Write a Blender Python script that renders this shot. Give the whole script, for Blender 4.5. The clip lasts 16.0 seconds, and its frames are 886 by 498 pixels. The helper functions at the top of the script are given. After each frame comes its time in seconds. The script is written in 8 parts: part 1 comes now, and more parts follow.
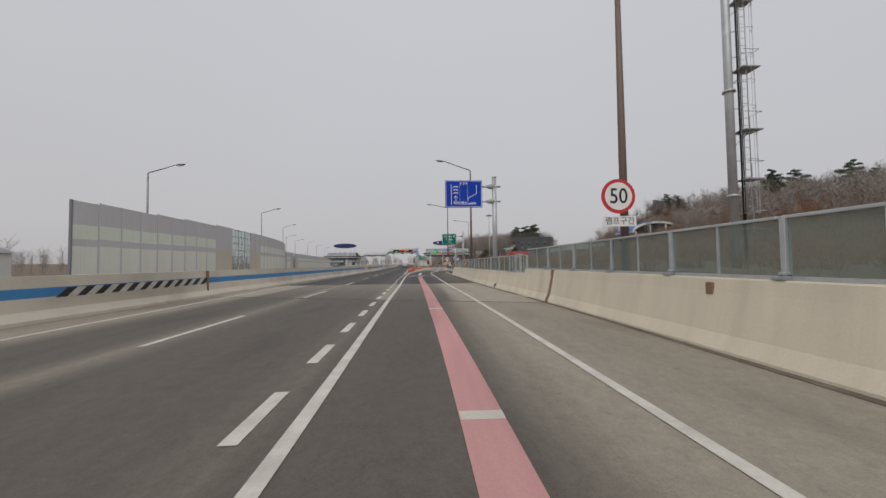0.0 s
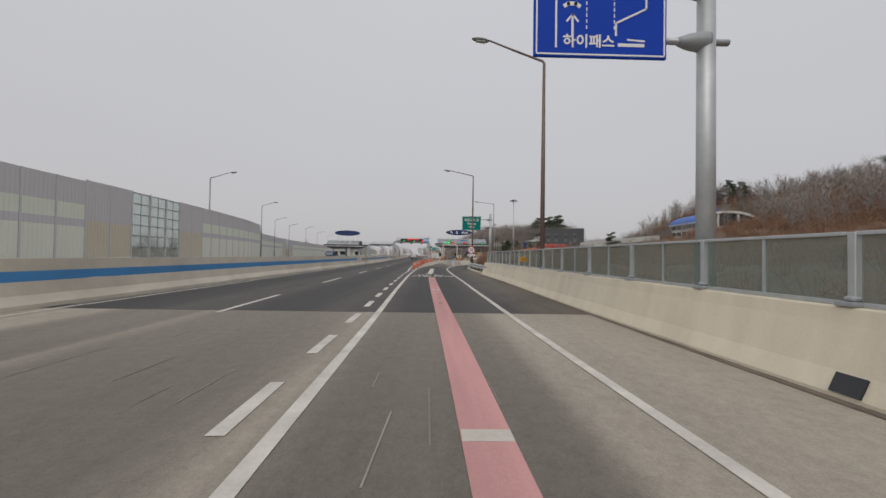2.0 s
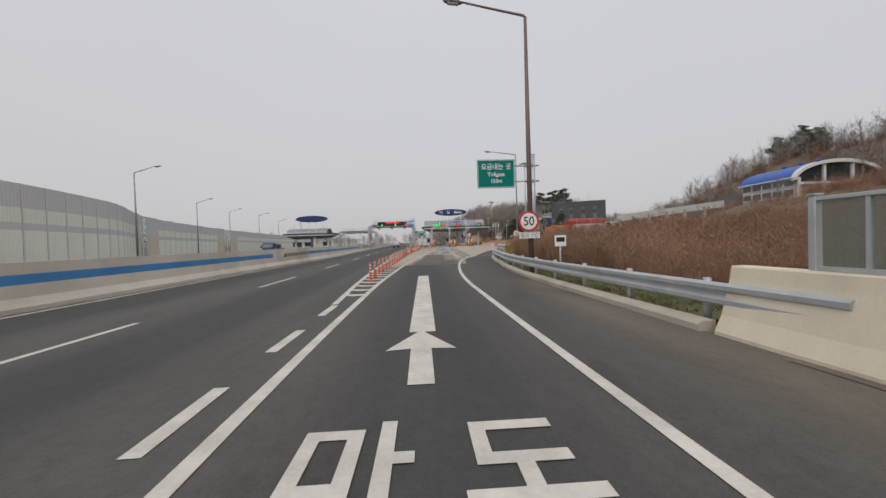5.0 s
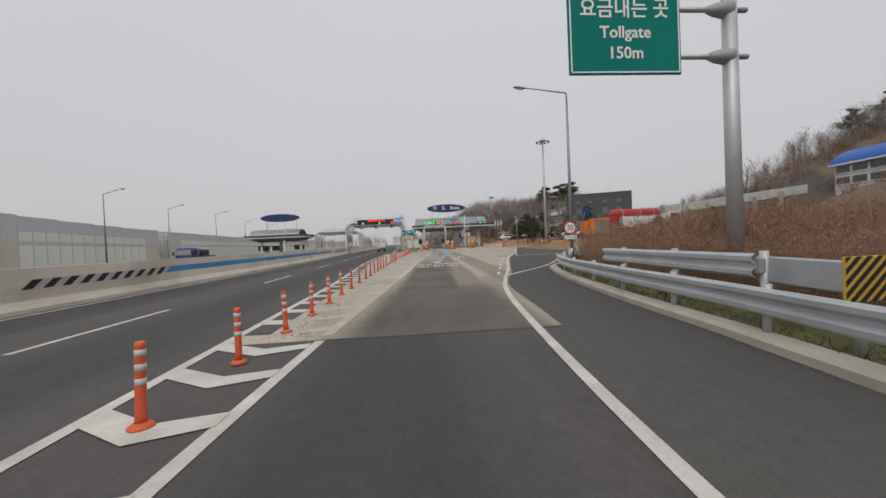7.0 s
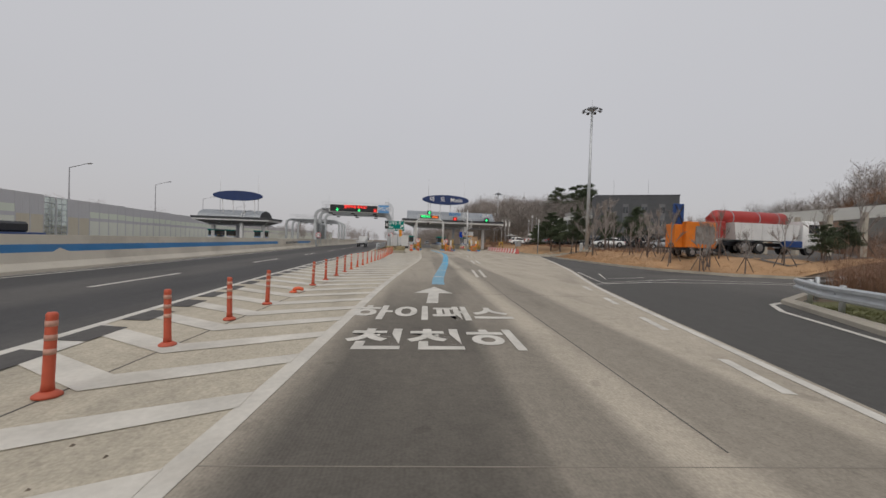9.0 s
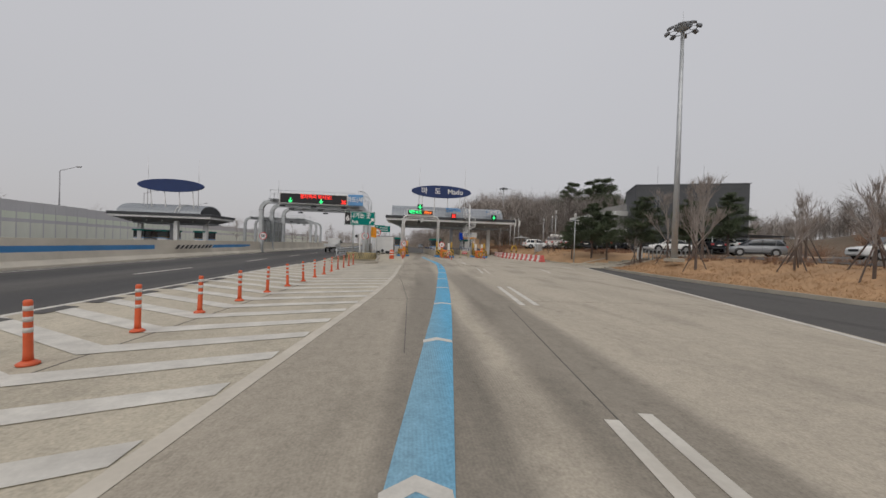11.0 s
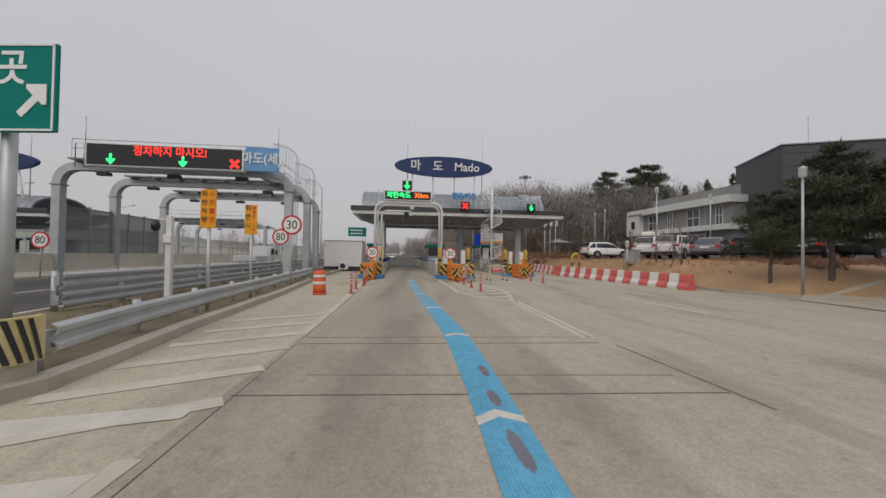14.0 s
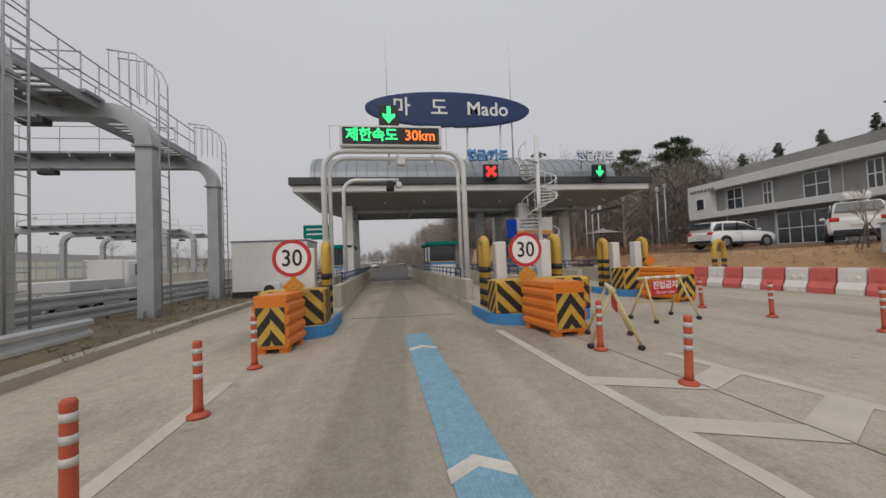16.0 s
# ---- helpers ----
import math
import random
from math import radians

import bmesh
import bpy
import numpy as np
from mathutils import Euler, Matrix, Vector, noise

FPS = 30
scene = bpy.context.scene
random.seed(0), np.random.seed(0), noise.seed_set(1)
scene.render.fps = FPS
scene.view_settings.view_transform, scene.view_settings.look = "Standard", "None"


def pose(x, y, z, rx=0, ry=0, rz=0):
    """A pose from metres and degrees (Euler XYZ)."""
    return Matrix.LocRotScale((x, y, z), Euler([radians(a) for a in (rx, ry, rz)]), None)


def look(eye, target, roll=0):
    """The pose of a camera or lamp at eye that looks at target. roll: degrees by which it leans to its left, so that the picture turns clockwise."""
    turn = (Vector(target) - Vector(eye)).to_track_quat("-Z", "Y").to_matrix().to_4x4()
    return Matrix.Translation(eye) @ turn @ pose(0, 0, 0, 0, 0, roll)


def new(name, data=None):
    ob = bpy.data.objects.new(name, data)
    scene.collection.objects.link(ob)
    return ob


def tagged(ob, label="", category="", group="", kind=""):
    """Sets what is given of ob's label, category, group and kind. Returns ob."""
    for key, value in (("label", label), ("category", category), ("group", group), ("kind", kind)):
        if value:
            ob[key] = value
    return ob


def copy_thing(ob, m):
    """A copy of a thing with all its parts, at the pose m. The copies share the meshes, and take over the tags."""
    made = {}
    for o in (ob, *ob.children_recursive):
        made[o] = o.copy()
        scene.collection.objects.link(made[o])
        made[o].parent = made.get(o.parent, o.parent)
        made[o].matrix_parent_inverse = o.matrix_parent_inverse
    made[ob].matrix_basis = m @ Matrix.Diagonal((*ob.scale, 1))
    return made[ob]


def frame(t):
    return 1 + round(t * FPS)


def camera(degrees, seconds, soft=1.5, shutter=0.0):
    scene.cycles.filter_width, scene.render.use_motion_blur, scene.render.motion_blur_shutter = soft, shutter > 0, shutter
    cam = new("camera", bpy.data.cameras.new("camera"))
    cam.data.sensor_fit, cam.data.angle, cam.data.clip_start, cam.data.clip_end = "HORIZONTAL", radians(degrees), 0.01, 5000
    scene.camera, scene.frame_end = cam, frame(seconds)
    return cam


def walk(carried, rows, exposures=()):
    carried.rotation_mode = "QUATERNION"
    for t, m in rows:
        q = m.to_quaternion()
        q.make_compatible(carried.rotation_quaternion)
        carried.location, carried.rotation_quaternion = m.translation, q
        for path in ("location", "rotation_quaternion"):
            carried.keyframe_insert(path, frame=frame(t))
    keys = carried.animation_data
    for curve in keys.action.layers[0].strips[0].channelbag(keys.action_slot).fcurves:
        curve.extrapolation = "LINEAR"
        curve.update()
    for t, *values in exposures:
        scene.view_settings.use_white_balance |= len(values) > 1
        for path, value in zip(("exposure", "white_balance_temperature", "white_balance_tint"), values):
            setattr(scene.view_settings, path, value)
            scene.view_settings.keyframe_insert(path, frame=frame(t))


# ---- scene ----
cam = camera(100.3, 16.0)
METRES, EYE, TILT, LEAN, TURN = 135.0, 1.5, 0.0, 0.0, -3.5
PATH = [
    (0, (1.568, 4.25, 1.447), (1.668, 6.246, 1.526), -0.7),
    (0.5, (1.564, 8.657, 1.451), (1.641, 10.654, 1.532), -0.2),
    (1, (1.475, 12.962, 1.461), (1.536, 14.96, 1.532), -0.1),
    (1.5, (1.321, 17.36, 1.471), (1.37, 19.359, 1.526), 0.2),
    (2, (1.238, 21.76, 1.470), (1.28, 23.759, 1.506), 0.9),
    (2.5, (1.108, 26.27, 1.455), (1.152, 28.269, 1.483), 1.0),
    (3, (1.02, 30.53, 1.42), (1.072, 32.53, 1.425), 1.0),
    (3.5, (0.96, 34.728, 1.454), (1.03, 36.727, 1.435), 0.5),
    (4, (0.895, 38.762, 1.44), (0.98, 40.76, 1.406), -0.3),
    (6.5, (1.089, 59.803, 1.442), (1.235, 61.797, 1.398), -2.8),
    (7, (1.289, 64.129, 1.45), (1.447, 66.122, 1.415), -2.5),
    (7.5, (1.39, 68.51, 1.436), (1.566, 70.502, 1.414), -1.2),
    (8, (1.622, 73.0, 1.43), (1.801, 74.992, 1.396), 0.5),
    (8.5, (1.942, 77.44, 1.441), (2.129, 79.431, 1.412), 2.0),
    (9, (2.271, 81.60, 1.443), (2.465, 83.590, 1.405), 1.9),
    (9.5, (2.558, 85.791, 1.474), (2.758, 87.781, 1.444), 1.4),
    (12, (4.865, 105.819, 1.472), (5.092, 107.806, 1.458), 2.1),
    (12.5, (5.22, 109.724, 1.471), (5.448, 111.711, 1.464), 1.2),
    (13, (5.517, 113.652, 1.454), (5.737, 115.64, 1.463), 1.6),
    (13.5, (5.742, 117.298, 1.443), (5.956, 119.287, 1.455), 2.1),
    (14, (5.679, 121.179, 1.46), (5.911, 123.166, 1.494), 0.9),
    (14.5, (5.772, 124.757, 1.454), (5.987, 126.745, 1.484), 0.2),
    (15, (5.744, 128.484, 1.453), (5.971, 130.47, 1.485), -0.4),
    (15.5, (5.763, 132.141, 1.449), (6.017, 134.124, 1.495), -0.8),
    (16, (5.8, 136.042, 1.405), (6.117, 138.016, 1.466), -2.3),
]
walk(cam, [(t, look(eye, target, roll)) for t, eye, target, roll in PATH], exposures=[(0, 0.03), (2.5, 0.06), (3.0, 0.08), (3.5, 0.25), (4.2, 0.24), (6.3, 0.13), (7, 0.15), (8, 0.13), (8.6, 0.10), (9.3, 0.0), (14, 0.0), (15.5, -0.03), (16, 0.03)])

# ---- world, sun, exposure ----
world = bpy.data.worlds.new("overcast")
scene.world = world
world.use_nodes = True
wn, wl = world.node_tree.nodes, world.node_tree.links
wn.clear()
w_out = wn.new("ShaderNodeOutputWorld")
w_bg = wn.new("ShaderNodeBackground")
w_sky = wn.new("ShaderNodeTexSky")
w_sky.sky_type, w_sky.sun_disc = "NISHITA", False
w_sky.sun_elevation, w_sky.sun_rotation = radians(48), radians(200)
w_sky.air_density, w_sky.dust_density = 1.0, 6.0
w_geo = wn.new("ShaderNodeTexCoord")
w_sep = wn.new("ShaderNodeSeparateXYZ")
w_map = wn.new("ShaderNodeMapRange")
w_map.inputs[1].default_value, w_map.inputs[2].default_value = 0.0, 1.0
w_mix = wn.new("ShaderNodeMix")
w_mix.data_type = "RGBA"
# cloud layer: paler towards the zenith as an overcast sky is
w_mix.inputs[6].default_value = (0.66, 0.645, 0.66, 1)
w_mix.inputs[7].default_value = (0.84, 0.845, 0.88, 1)
w_noise = wn.new("ShaderNodeTexNoise")
w_noise.inputs["Scale"].default_value, w_noise.inputs["Detail"].default_value = 1.4, 4
w_cl = wn.new("ShaderNodeMapRange")
w_cl.inputs[3].default_value, w_cl.inputs[4].default_value = 0.96, 1.04
w_mul = wn.new("ShaderNodeVectorMath")
w_mul.operation = "SCALE"
w_gain = wn.new("ShaderNodeVectorMath")
w_gain.operation = "SCALE"
w_gain.inputs[3].default_value = 0.02
w_add = wn.new("ShaderNodeVectorMath")
w_add.operation = "ADD"
wl.new(w_geo.outputs["Generated"], w_sep.inputs[0])
wl.new(w_sep.outputs[2], w_map.inputs[0])
wl.new(w_map.outputs[0], w_mix.inputs[0])
wl.new(w_geo.outputs["Generated"], w_noise.inputs["Vector"])
wl.new(w_noise.outputs["Fac"], w_cl.inputs[0])
wl.new(w_mix.outputs[2], w_mul.inputs[0])
wl.new(w_cl.outputs[0], w_mul.inputs[3])
wl.new(w_sky.outputs[0], w_gain.inputs[0])
wl.new(w_gain.outputs[0], w_add.inputs[0])
wl.new(w_mul.outputs[0], w_add.inputs[1])
wl.new(w_add.outputs[0], w_bg.inputs[0])
w_bg.inputs[1].default_value = 0.70
wl.new(w_bg.outputs[0], w_out.inputs[0])

sun = new("sun", bpy.data.lights.new("sun", "SUN"))
sun.data.energy, sun.data.angle, sun.data.color = 0.8, radians(50), (1.0, 0.96, 0.9)
sun.matrix_world = pose(0, 0, 60, 42, 0, -20)


# ---- materials ----
def mat(name, col, rough=0.7, metal=0.0, var=0.12, scale=1.5, fine=40.0, bump=0.0, dark=None, stain=0.0, spec=0.5,
        streak=(1, 1, 1), each=0.0, emit=None):
    """A surface with colour that varies at two scales, with roughness, fine relief and stains."""
    m = bpy.data.materials.new(name)
    m.use_nodes = True
    n, l = m.node_tree.nodes, m.node_tree.links
    b = n["Principled BSDF"]
    b.inputs["Roughness"].default_value, b.inputs["Metallic"].default_value = rough, metal
    b.inputs["Specular IOR Level"].default_value = spec
    if emit:
        b.inputs["Base Color"].default_value = (0.02, 0.02, 0.02, 1)
        b.inputs["Emission Color"].default_value, b.inputs["Emission Strength"].default_value = (*emit[0], 1), emit[1]
        return m
    tc = n.new("ShaderNodeTexCoord")
    mp = n.new("ShaderNodeMapping")
    mp.inputs["Scale"].default_value = streak
    l.new(tc.outputs["Object"], mp.inputs[0])
    big, small = n.new("ShaderNodeTexNoise"), n.new("ShaderNodeTexNoise")
    big.inputs["Scale"].default_value, big.inputs["Detail"].default_value = scale, 5
    small.inputs["Scale"].default_value, small.inputs["Detail"].default_value = fine, 3
    l.new(mp.outputs[0], big.inputs["Vector"])
    l.new(tc.outputs["Object"], small.inputs["Vector"])
    mix = n.new("ShaderNodeMath")
    mix.operation = "MULTIPLY_ADD"
    mix.inputs[1].default_value = 0.35
    l.new(small.outputs["Fac"], mix.inputs[0])
    l.new(big.outputs["Fac"], mix.inputs[2])
    fac = mix.outputs[0]
    if each:
        oi, ad = n.new("ShaderNodeObjectInfo"), n.new("ShaderNodeMath")
        ad.operation = "MULTIPLY_ADD"
        ad.inputs[1].default_value = each
        l.new(oi.outputs["Random"], ad.inputs[0])
        l.new(fac, ad.inputs[2])
        fac = ad.outputs[0]
    ramp = n.new("ShaderNodeValToRGB")
    e = ramp.color_ramp.elements
    e[0].position, e[1].position = 0.42, 0.95
    lo = [c * (1 - var) for c in col]
    hi = [min(1, c * (1 + var)) for c in col]
    e[0].color, e[1].color = (*lo, 1), (*hi, 1)
    l.new(fac, ramp.inputs[0])
    out = ramp.outputs[0]
    if stain:
        st = n.new("ShaderNodeTexNoise")
        st.inputs["Scale"].default_value, st.inputs["Detail"].default_value, st.inputs["Roughness"].default_value = scale * 0.45, 7, 0.65
        l.new(mp.outputs[0], st.inputs["Vector"])
        r2 = n.new("ShaderNodeValToRGB")
        r2.color_ramp.elements[0].position, r2.color_ramp.elements[1].position = 0.5, 0.72
        l.new(st.outputs["Fac"], r2.inputs[0])
        ml = n.new("ShaderNodeMath")
        ml.operation = "MULTIPLY"
        ml.inputs[1].default_value = stain
        l.new(r2.outputs[0], ml.inputs[0])
        mx = n.new("ShaderNodeMix")
        mx.data_type = "RGBA"
        mx.inputs[7].default_value = (*(dark or [c * 0.4 for c in col]), 1)
        l.new(ml.outputs[0], mx.inputs[0])
        l.new(out, mx.inputs[6])
        out = mx.outputs[2]
    l.new(out, b.inputs["Base Color"])
    if bump:
        bp = n.new("ShaderNodeBump")
        bp.inputs["Strength"].default_value, bp.inputs["Distance"].default_value = bump, 0.02
        l.new(small.outputs["Fac"], bp.inputs["Height"])
        l.new(bp.outputs[0], b.inputs["Normal"])
    return m


def glow(name, col, strength):
    return mat(name, col, emit=(col, strength))


def road_mat(name, base, pale, tracks, fine=60.0, pale_from=None, rough=0.85, dark=None, amount=0.7, soft=0.5, groove=0.0, stain=0.0):
    """Paving with wheel-worn bands: tracks are (x at y=0, slope, half width, strength)."""
    m = bpy.data.materials.new(name)
    m.use_nodes = True
    n, l = m.node_tree.nodes, m.node_tree.links
    b = n["Principled BSDF"]
    b.inputs["Roughness"].default_value, b.inputs["Specular IOR Level"].default_value = rough, 0.35
    tc = n.new("ShaderNodeTexCoord")
    sp = n.new("ShaderNodeSeparateXYZ")
    l.new(tc.outputs["Object"], sp.inputs[0])

    def noise_node(scale, stretch, detail=5):
        mp = n.new("ShaderNodeMapping")
        mp.inputs["Scale"].default_value = stretch
        l.new(tc.outputs["Object"], mp.inputs[0])
        t = n.new("ShaderNodeTexNoise")
        t.inputs["Scale"].default_value, t.inputs["Detail"].default_value = scale, detail
        l.new(mp.outputs[0], t.inputs["Vector"])
        return t.outputs["Fac"]

    def op(kind, a, c, d=None):
        k = n.new("ShaderNodeMath")
        k.operation = kind
        for slot, v in zip(k.inputs, (a, c, d)):
            if v is None:
                continue
            if isinstance(v, (int, float)):
                slot.default_value = v
            else:
                l.new(v, slot)
        return k.outputs[0]

    grain, blotch, long = noise_node(fine, (1, 1, 1), 3), noise_node(0.5, (1, 0.6, 1)), noise_node(1.2, (1.6, 0.05, 1))
    fleck, pits = noise_node(7.0, (1, 0.7, 1), 6), noise_node(22.0, (1, 0.8, 1), 4)
    total = None
    for x0, slope, half, force, *fade in tracks:
        centre = op("MULTIPLY_ADD", sp.outputs[1], slope, x0)
        off = op("ABSOLUTE", op("SUBTRACT", op("MULTIPLY_ADD", long, 0.5, sp.outputs[0]), op("ADD", centre, 0.25)), 0)
        mr = n.new("ShaderNodeMapRange")
        mr.interpolation_type = "SMOOTHSTEP"
        mr.inputs[1].default_value, mr.inputs[2].default_value = half * (1 - soft), half * (1 + soft)
        mr.inputs[3].default_value, mr.inputs[4].default_value = force, 0.0
        l.new(off, mr.inputs[0])
        if fade:
            fd = n.new("ShaderNodeMapRange")
            fd.interpolation_type = "SMOOTHSTEP"
            for slot, v in zip(fd.inputs[1:5], (*fade[:2], 1.0, fade[2])):
                slot.default_value = v
            l.new(sp.outputs[1], fd.inputs[0])
            wear = op("MULTIPLY", mr.outputs[0], fd.outputs[0])
            total = wear if total is None else op("MAXIMUM", total, wear)
            continue
        total = mr.outputs[0] if total is None else op("MAXIMUM", total, mr.outputs[0])
    mixed = n.new("ShaderNodeMix")
    mixed.data_type = "RGBA"
    mixed.inputs[6].default_value, mixed.inputs[7].default_value = (*pale, 1), (*base, 1)
    if total is None:
        mixed.inputs[0].default_value = 1.0
    else:
        l.new(op("MULTIPLY", total, op("MULTIPLY_ADD", blotch, amount, 1 - amount * 0.5)), mixed.inputs[0])
    shade = op("MULTIPLY_ADD", grain, 0.6, 0.425)
    shade = op("ADD", shade, op("MULTIPLY_ADD", blotch, 0.35, 0.06))
    shade = op("ADD", shade, op("MULTIPLY_ADD", long, 0.24, -0.12))
    shade = op("ADD", shade, op("MULTIPLY_ADD", fleck, 0.42, -0.21))
    shade = op("ADD", shade, op("MULTIPLY_ADD", pits, 0.4, -0.2))
    if stain:
        spots = n.new("ShaderNodeMapRange")
        spots.interpolation_type = "SMOOTHSTEP"
        for slot, v in zip(spots.inputs[1:5], (0.50, 0.68, 1.0, 1.0 - stain)):
            slot.default_value = v
        l.new(noise_node(0.55, (1.5, 0.4, 1), 7), spots.inputs[0])
        drips = n.new("ShaderNodeMapRange")
        for slot, v in zip(drips.inputs[1:5], (0.66, 0.70, 1.0, 1.0 - stain * 0.8)):
            slot.default_value = v
        l.new(noise_node(3.1, (1, 0.8, 1), 4), drips.inputs[0])
        shade = op("MULTIPLY", shade, op("MULTIPLY", spots.outputs[0], drips.outputs[0]))
    if groove:
        ridge = op("SINE", op("MULTIPLY", op("MULTIPLY_ADD", sp.outputs[1], -0.03, sp.outputs[0]), 210.0), 0)
        shade = op("ADD", shade, op("MULTIPLY", op("MULTIPLY", ridge, op("MAXIMUM", op("MULTIPLY_ADD", blotch, 4.0, -1.8), 0)), groove))
    vm = n.new("ShaderNodeVectorMath")
    vm.operation = "SCALE"
    l.new(mixed.outputs[2], vm.inputs[0])
    l.new(shade, vm.inputs[3])
    l.new(vm.outputs[0], b.inputs["Base Color"])
    bp = n.new("ShaderNodeBump")
    bp.inputs["Strength"].default_value, bp.inputs["Distance"].default_value = 0.35, 0.01
    l.new(grain, bp.inputs["Height"])
    l.new(bp.outputs[0], b.inputs["Normal"])
    return m


def glass(name, col, rough=0.1, clear=0.6):
    m = bpy.data.materials.new(name)
    m.use_nodes = True
    n, l = m.node_tree.nodes, m.node_tree.links
    b = n["Principled BSDF"]
    b.inputs["Base Color"].default_value, b.inputs["Roughness"].default_value = (*col, 1), rough
    nz = n.new("ShaderNodeTexNoise")
    nz.inputs["Scale"].default_value = 3.0
    tr = n.new("ShaderNodeBsdfTransparent")
    tr.inputs[0].default_value = (0.86, 0.9, 0.88, 1)
    mx = n.new("ShaderNodeMixShader")
    mr = n.new("ShaderNodeMapRange")
    mr.inputs[3].default_value, mr.inputs[4].default_value = clear - 0.1, clear + 0.1
    l.new(nz.outputs["Fac"], mr.inputs[0])
    l.new(mr.outputs[0], mx.inputs[0])
    l.new(b.outputs[0], mx.inputs[1])
    l.new(tr.outputs[0], mx.inputs[2])
    l.new(mx.outputs[0], n["Material Output"].inputs[0])
    return m


M = {}
M["asphalt"] = road_mat("asphalt", (0.060, 0.058, 0.058), (0.094, 0.088, 0.083), [(-6.3, -0.02, 1.0, 0.9), (-2.2, -0.02, 1.0, 0.9), (1.6, -0.01, 1.1, 0.9)], stain=0.12)
M["deck"] = road_mat("deck_paving", (0.116, 0.103, 0.088), (0.305, 0.272, 0.22), [(-5.0, -0.015, 1.35, 1.0), (-1.5, -0.02, 1.9, 1.0), (1.45, -0.02, 1.5, 1.0)], soft=0.45, amount=0.25, stain=0.16)
M["slab"] = road_mat("approach_slab", (0.124, 0.110, 0.094), (0.36, 0.325, 0.27), [(-5.0, -0.015, 1.2, 1.0, 18, 33, 0.6), (-1.9, -0.02, 1.85, 1.0, 18, 33, 0.6), (1.75, -0.02, 1.35, 1.0, 18, 33, 0.6)], soft=0.3, amount=0.3)
M["shoulder_asphalt"] = road_mat("shoulder_asphalt", (0.155, 0.132, 0.108), (0.09, 0.085, 0.08), [(5.0, 0, 1.2, 0.8)], stain=0.25)
M["concrete_road"] = road_mat("concrete_paving", (0.108, 0.097, 0.082), (0.43, 0.38, 0.305), [(-2.75, 0.065, 1.75, 0.95, 74, 81, 0.0), (-3.2, 0.065, 1.12, 0.95, 85, 100, 0.25), (-2.05, 0.055, 0.4, 0.45, 137, 124, 0.0), (-0.45, 0.047, 0.55, 0.56, 112, 122, 0.5), (1.25, 0.047, 0.6, 0.5, 112, 122, 0.4)], fine=45, soft=0.33, groove=0.06, stain=0.2)
M["concrete_gore"] = road_mat("hatched_concrete", (0.39, 0.35, 0.275), (0.47, 0.42, 0.33), [(0.0, 0.0, 1.0, 0.2)], fine=35, stain=0.2)
M["concrete_drive"] = road_mat("driveway_concrete", (0.40, 0.355, 0.29), (0.44, 0.39, 0.312), [(0, 0, 4, 0.5)], fine=45)
M["old_asphalt"] = road_mat("side_road_asphalt", (0.064, 0.062, 0.058), (0.112, 0.105, 0.096), [(9, 0, 6, 0.7)])
M["white_paint"] = mat("road_paint", (0.57, 0.545, 0.49), 0.75, var=0.2, scale=2.5, fine=25, stain=0.35, dark=(0.34, 0.31, 0.28), bump=0.2)
M["worn_paint"] = mat("worn_road_paint", (0.55, 0.52, 0.46), 0.8, var=0.2, scale=1.5, fine=18, stain=0.7, dark=(0.4, 0.36, 0.3), bump=0.2)
M["pink"] = mat("pink_road_coating", (0.52, 0.275, 0.265), 0.85, var=0.18, scale=1.0, fine=45, stain=0.35, dark=(0.4, 0.22, 0.21), bump=0.3, streak=(3, 0.2, 1))
M["blue_lane"] = road_mat("blue_road_coating", (0.115, 0.37, 0.56), (0.2, 0.36, 0.46), [(-2.4, 0.0725, 0.6, 1.0)], fine=50, amount=0.5, groove=0.13)
M["faint_paint"] = mat("faint_road_paint", (0.53, 0.485, 0.41), 0.85, var=0.15, scale=1.5, fine=18, stain=0.8, dark=(0.46, 0.415, 0.34), bump=0.2)
M["ghost_paint"] = mat("rubbed_off_road_paint", (0.455, 0.41, 0.33), 0.88, var=0.15, scale=1.5, fine=18, stain=0.8, dark=(0.40, 0.355, 0.28), bump=0.2)
M["tyre_mark"] = mat("tyre_rubber", (0.27, 0.17, 0.165), 0.9, var=0.3, scale=6, fine=60)
M["faint_seam"] = mat("dusty_joint", (0.24, 0.215, 0.18), 0.9, var=0.2)
M["scrape"] = mat("scraped_concrete", (0.30, 0.275, 0.235), 0.9, var=0.2)
M["grit"] = mat("road_grit", (0.15, 0.122, 0.095), 0.95, var=0.3, scale=2.0, fine=40, bump=0.3)
M["seam"] = mat("joint_sealant", (0.10, 0.092, 0.082), 0.9, var=0.3)
M["barrier"] = mat("barrier_concrete", (0.66, 0.60, 0.475), 0.88, var=0.10, scale=0.7, fine=30, stain=0.4, dark=(0.45, 0.40, 0.31), bump=0.15, streak=(2.5, 2.5, 0.35))
M["barrier_old"] = mat("median_concrete", (0.66, 0.605, 0.505), 0.9, var=0.12, scale=0.8, fine=30, stain=0.45, dark=(0.3, 0.27, 0.22), bump=0.15, streak=(2, 0.6, 0.5))
M["kerb"] = mat("kerb_concrete", (0.44, 0.40, 0.33), 0.9, var=0.14, scale=1.2, fine=30, stain=0.4, bump=0.2)
M["blue_band"] = mat("blue_band_paint", (0.05, 0.23, 0.5), 0.6, var=0.15, scale=0.8, stain=0.25, dark=(0.12, 0.22, 0.34))
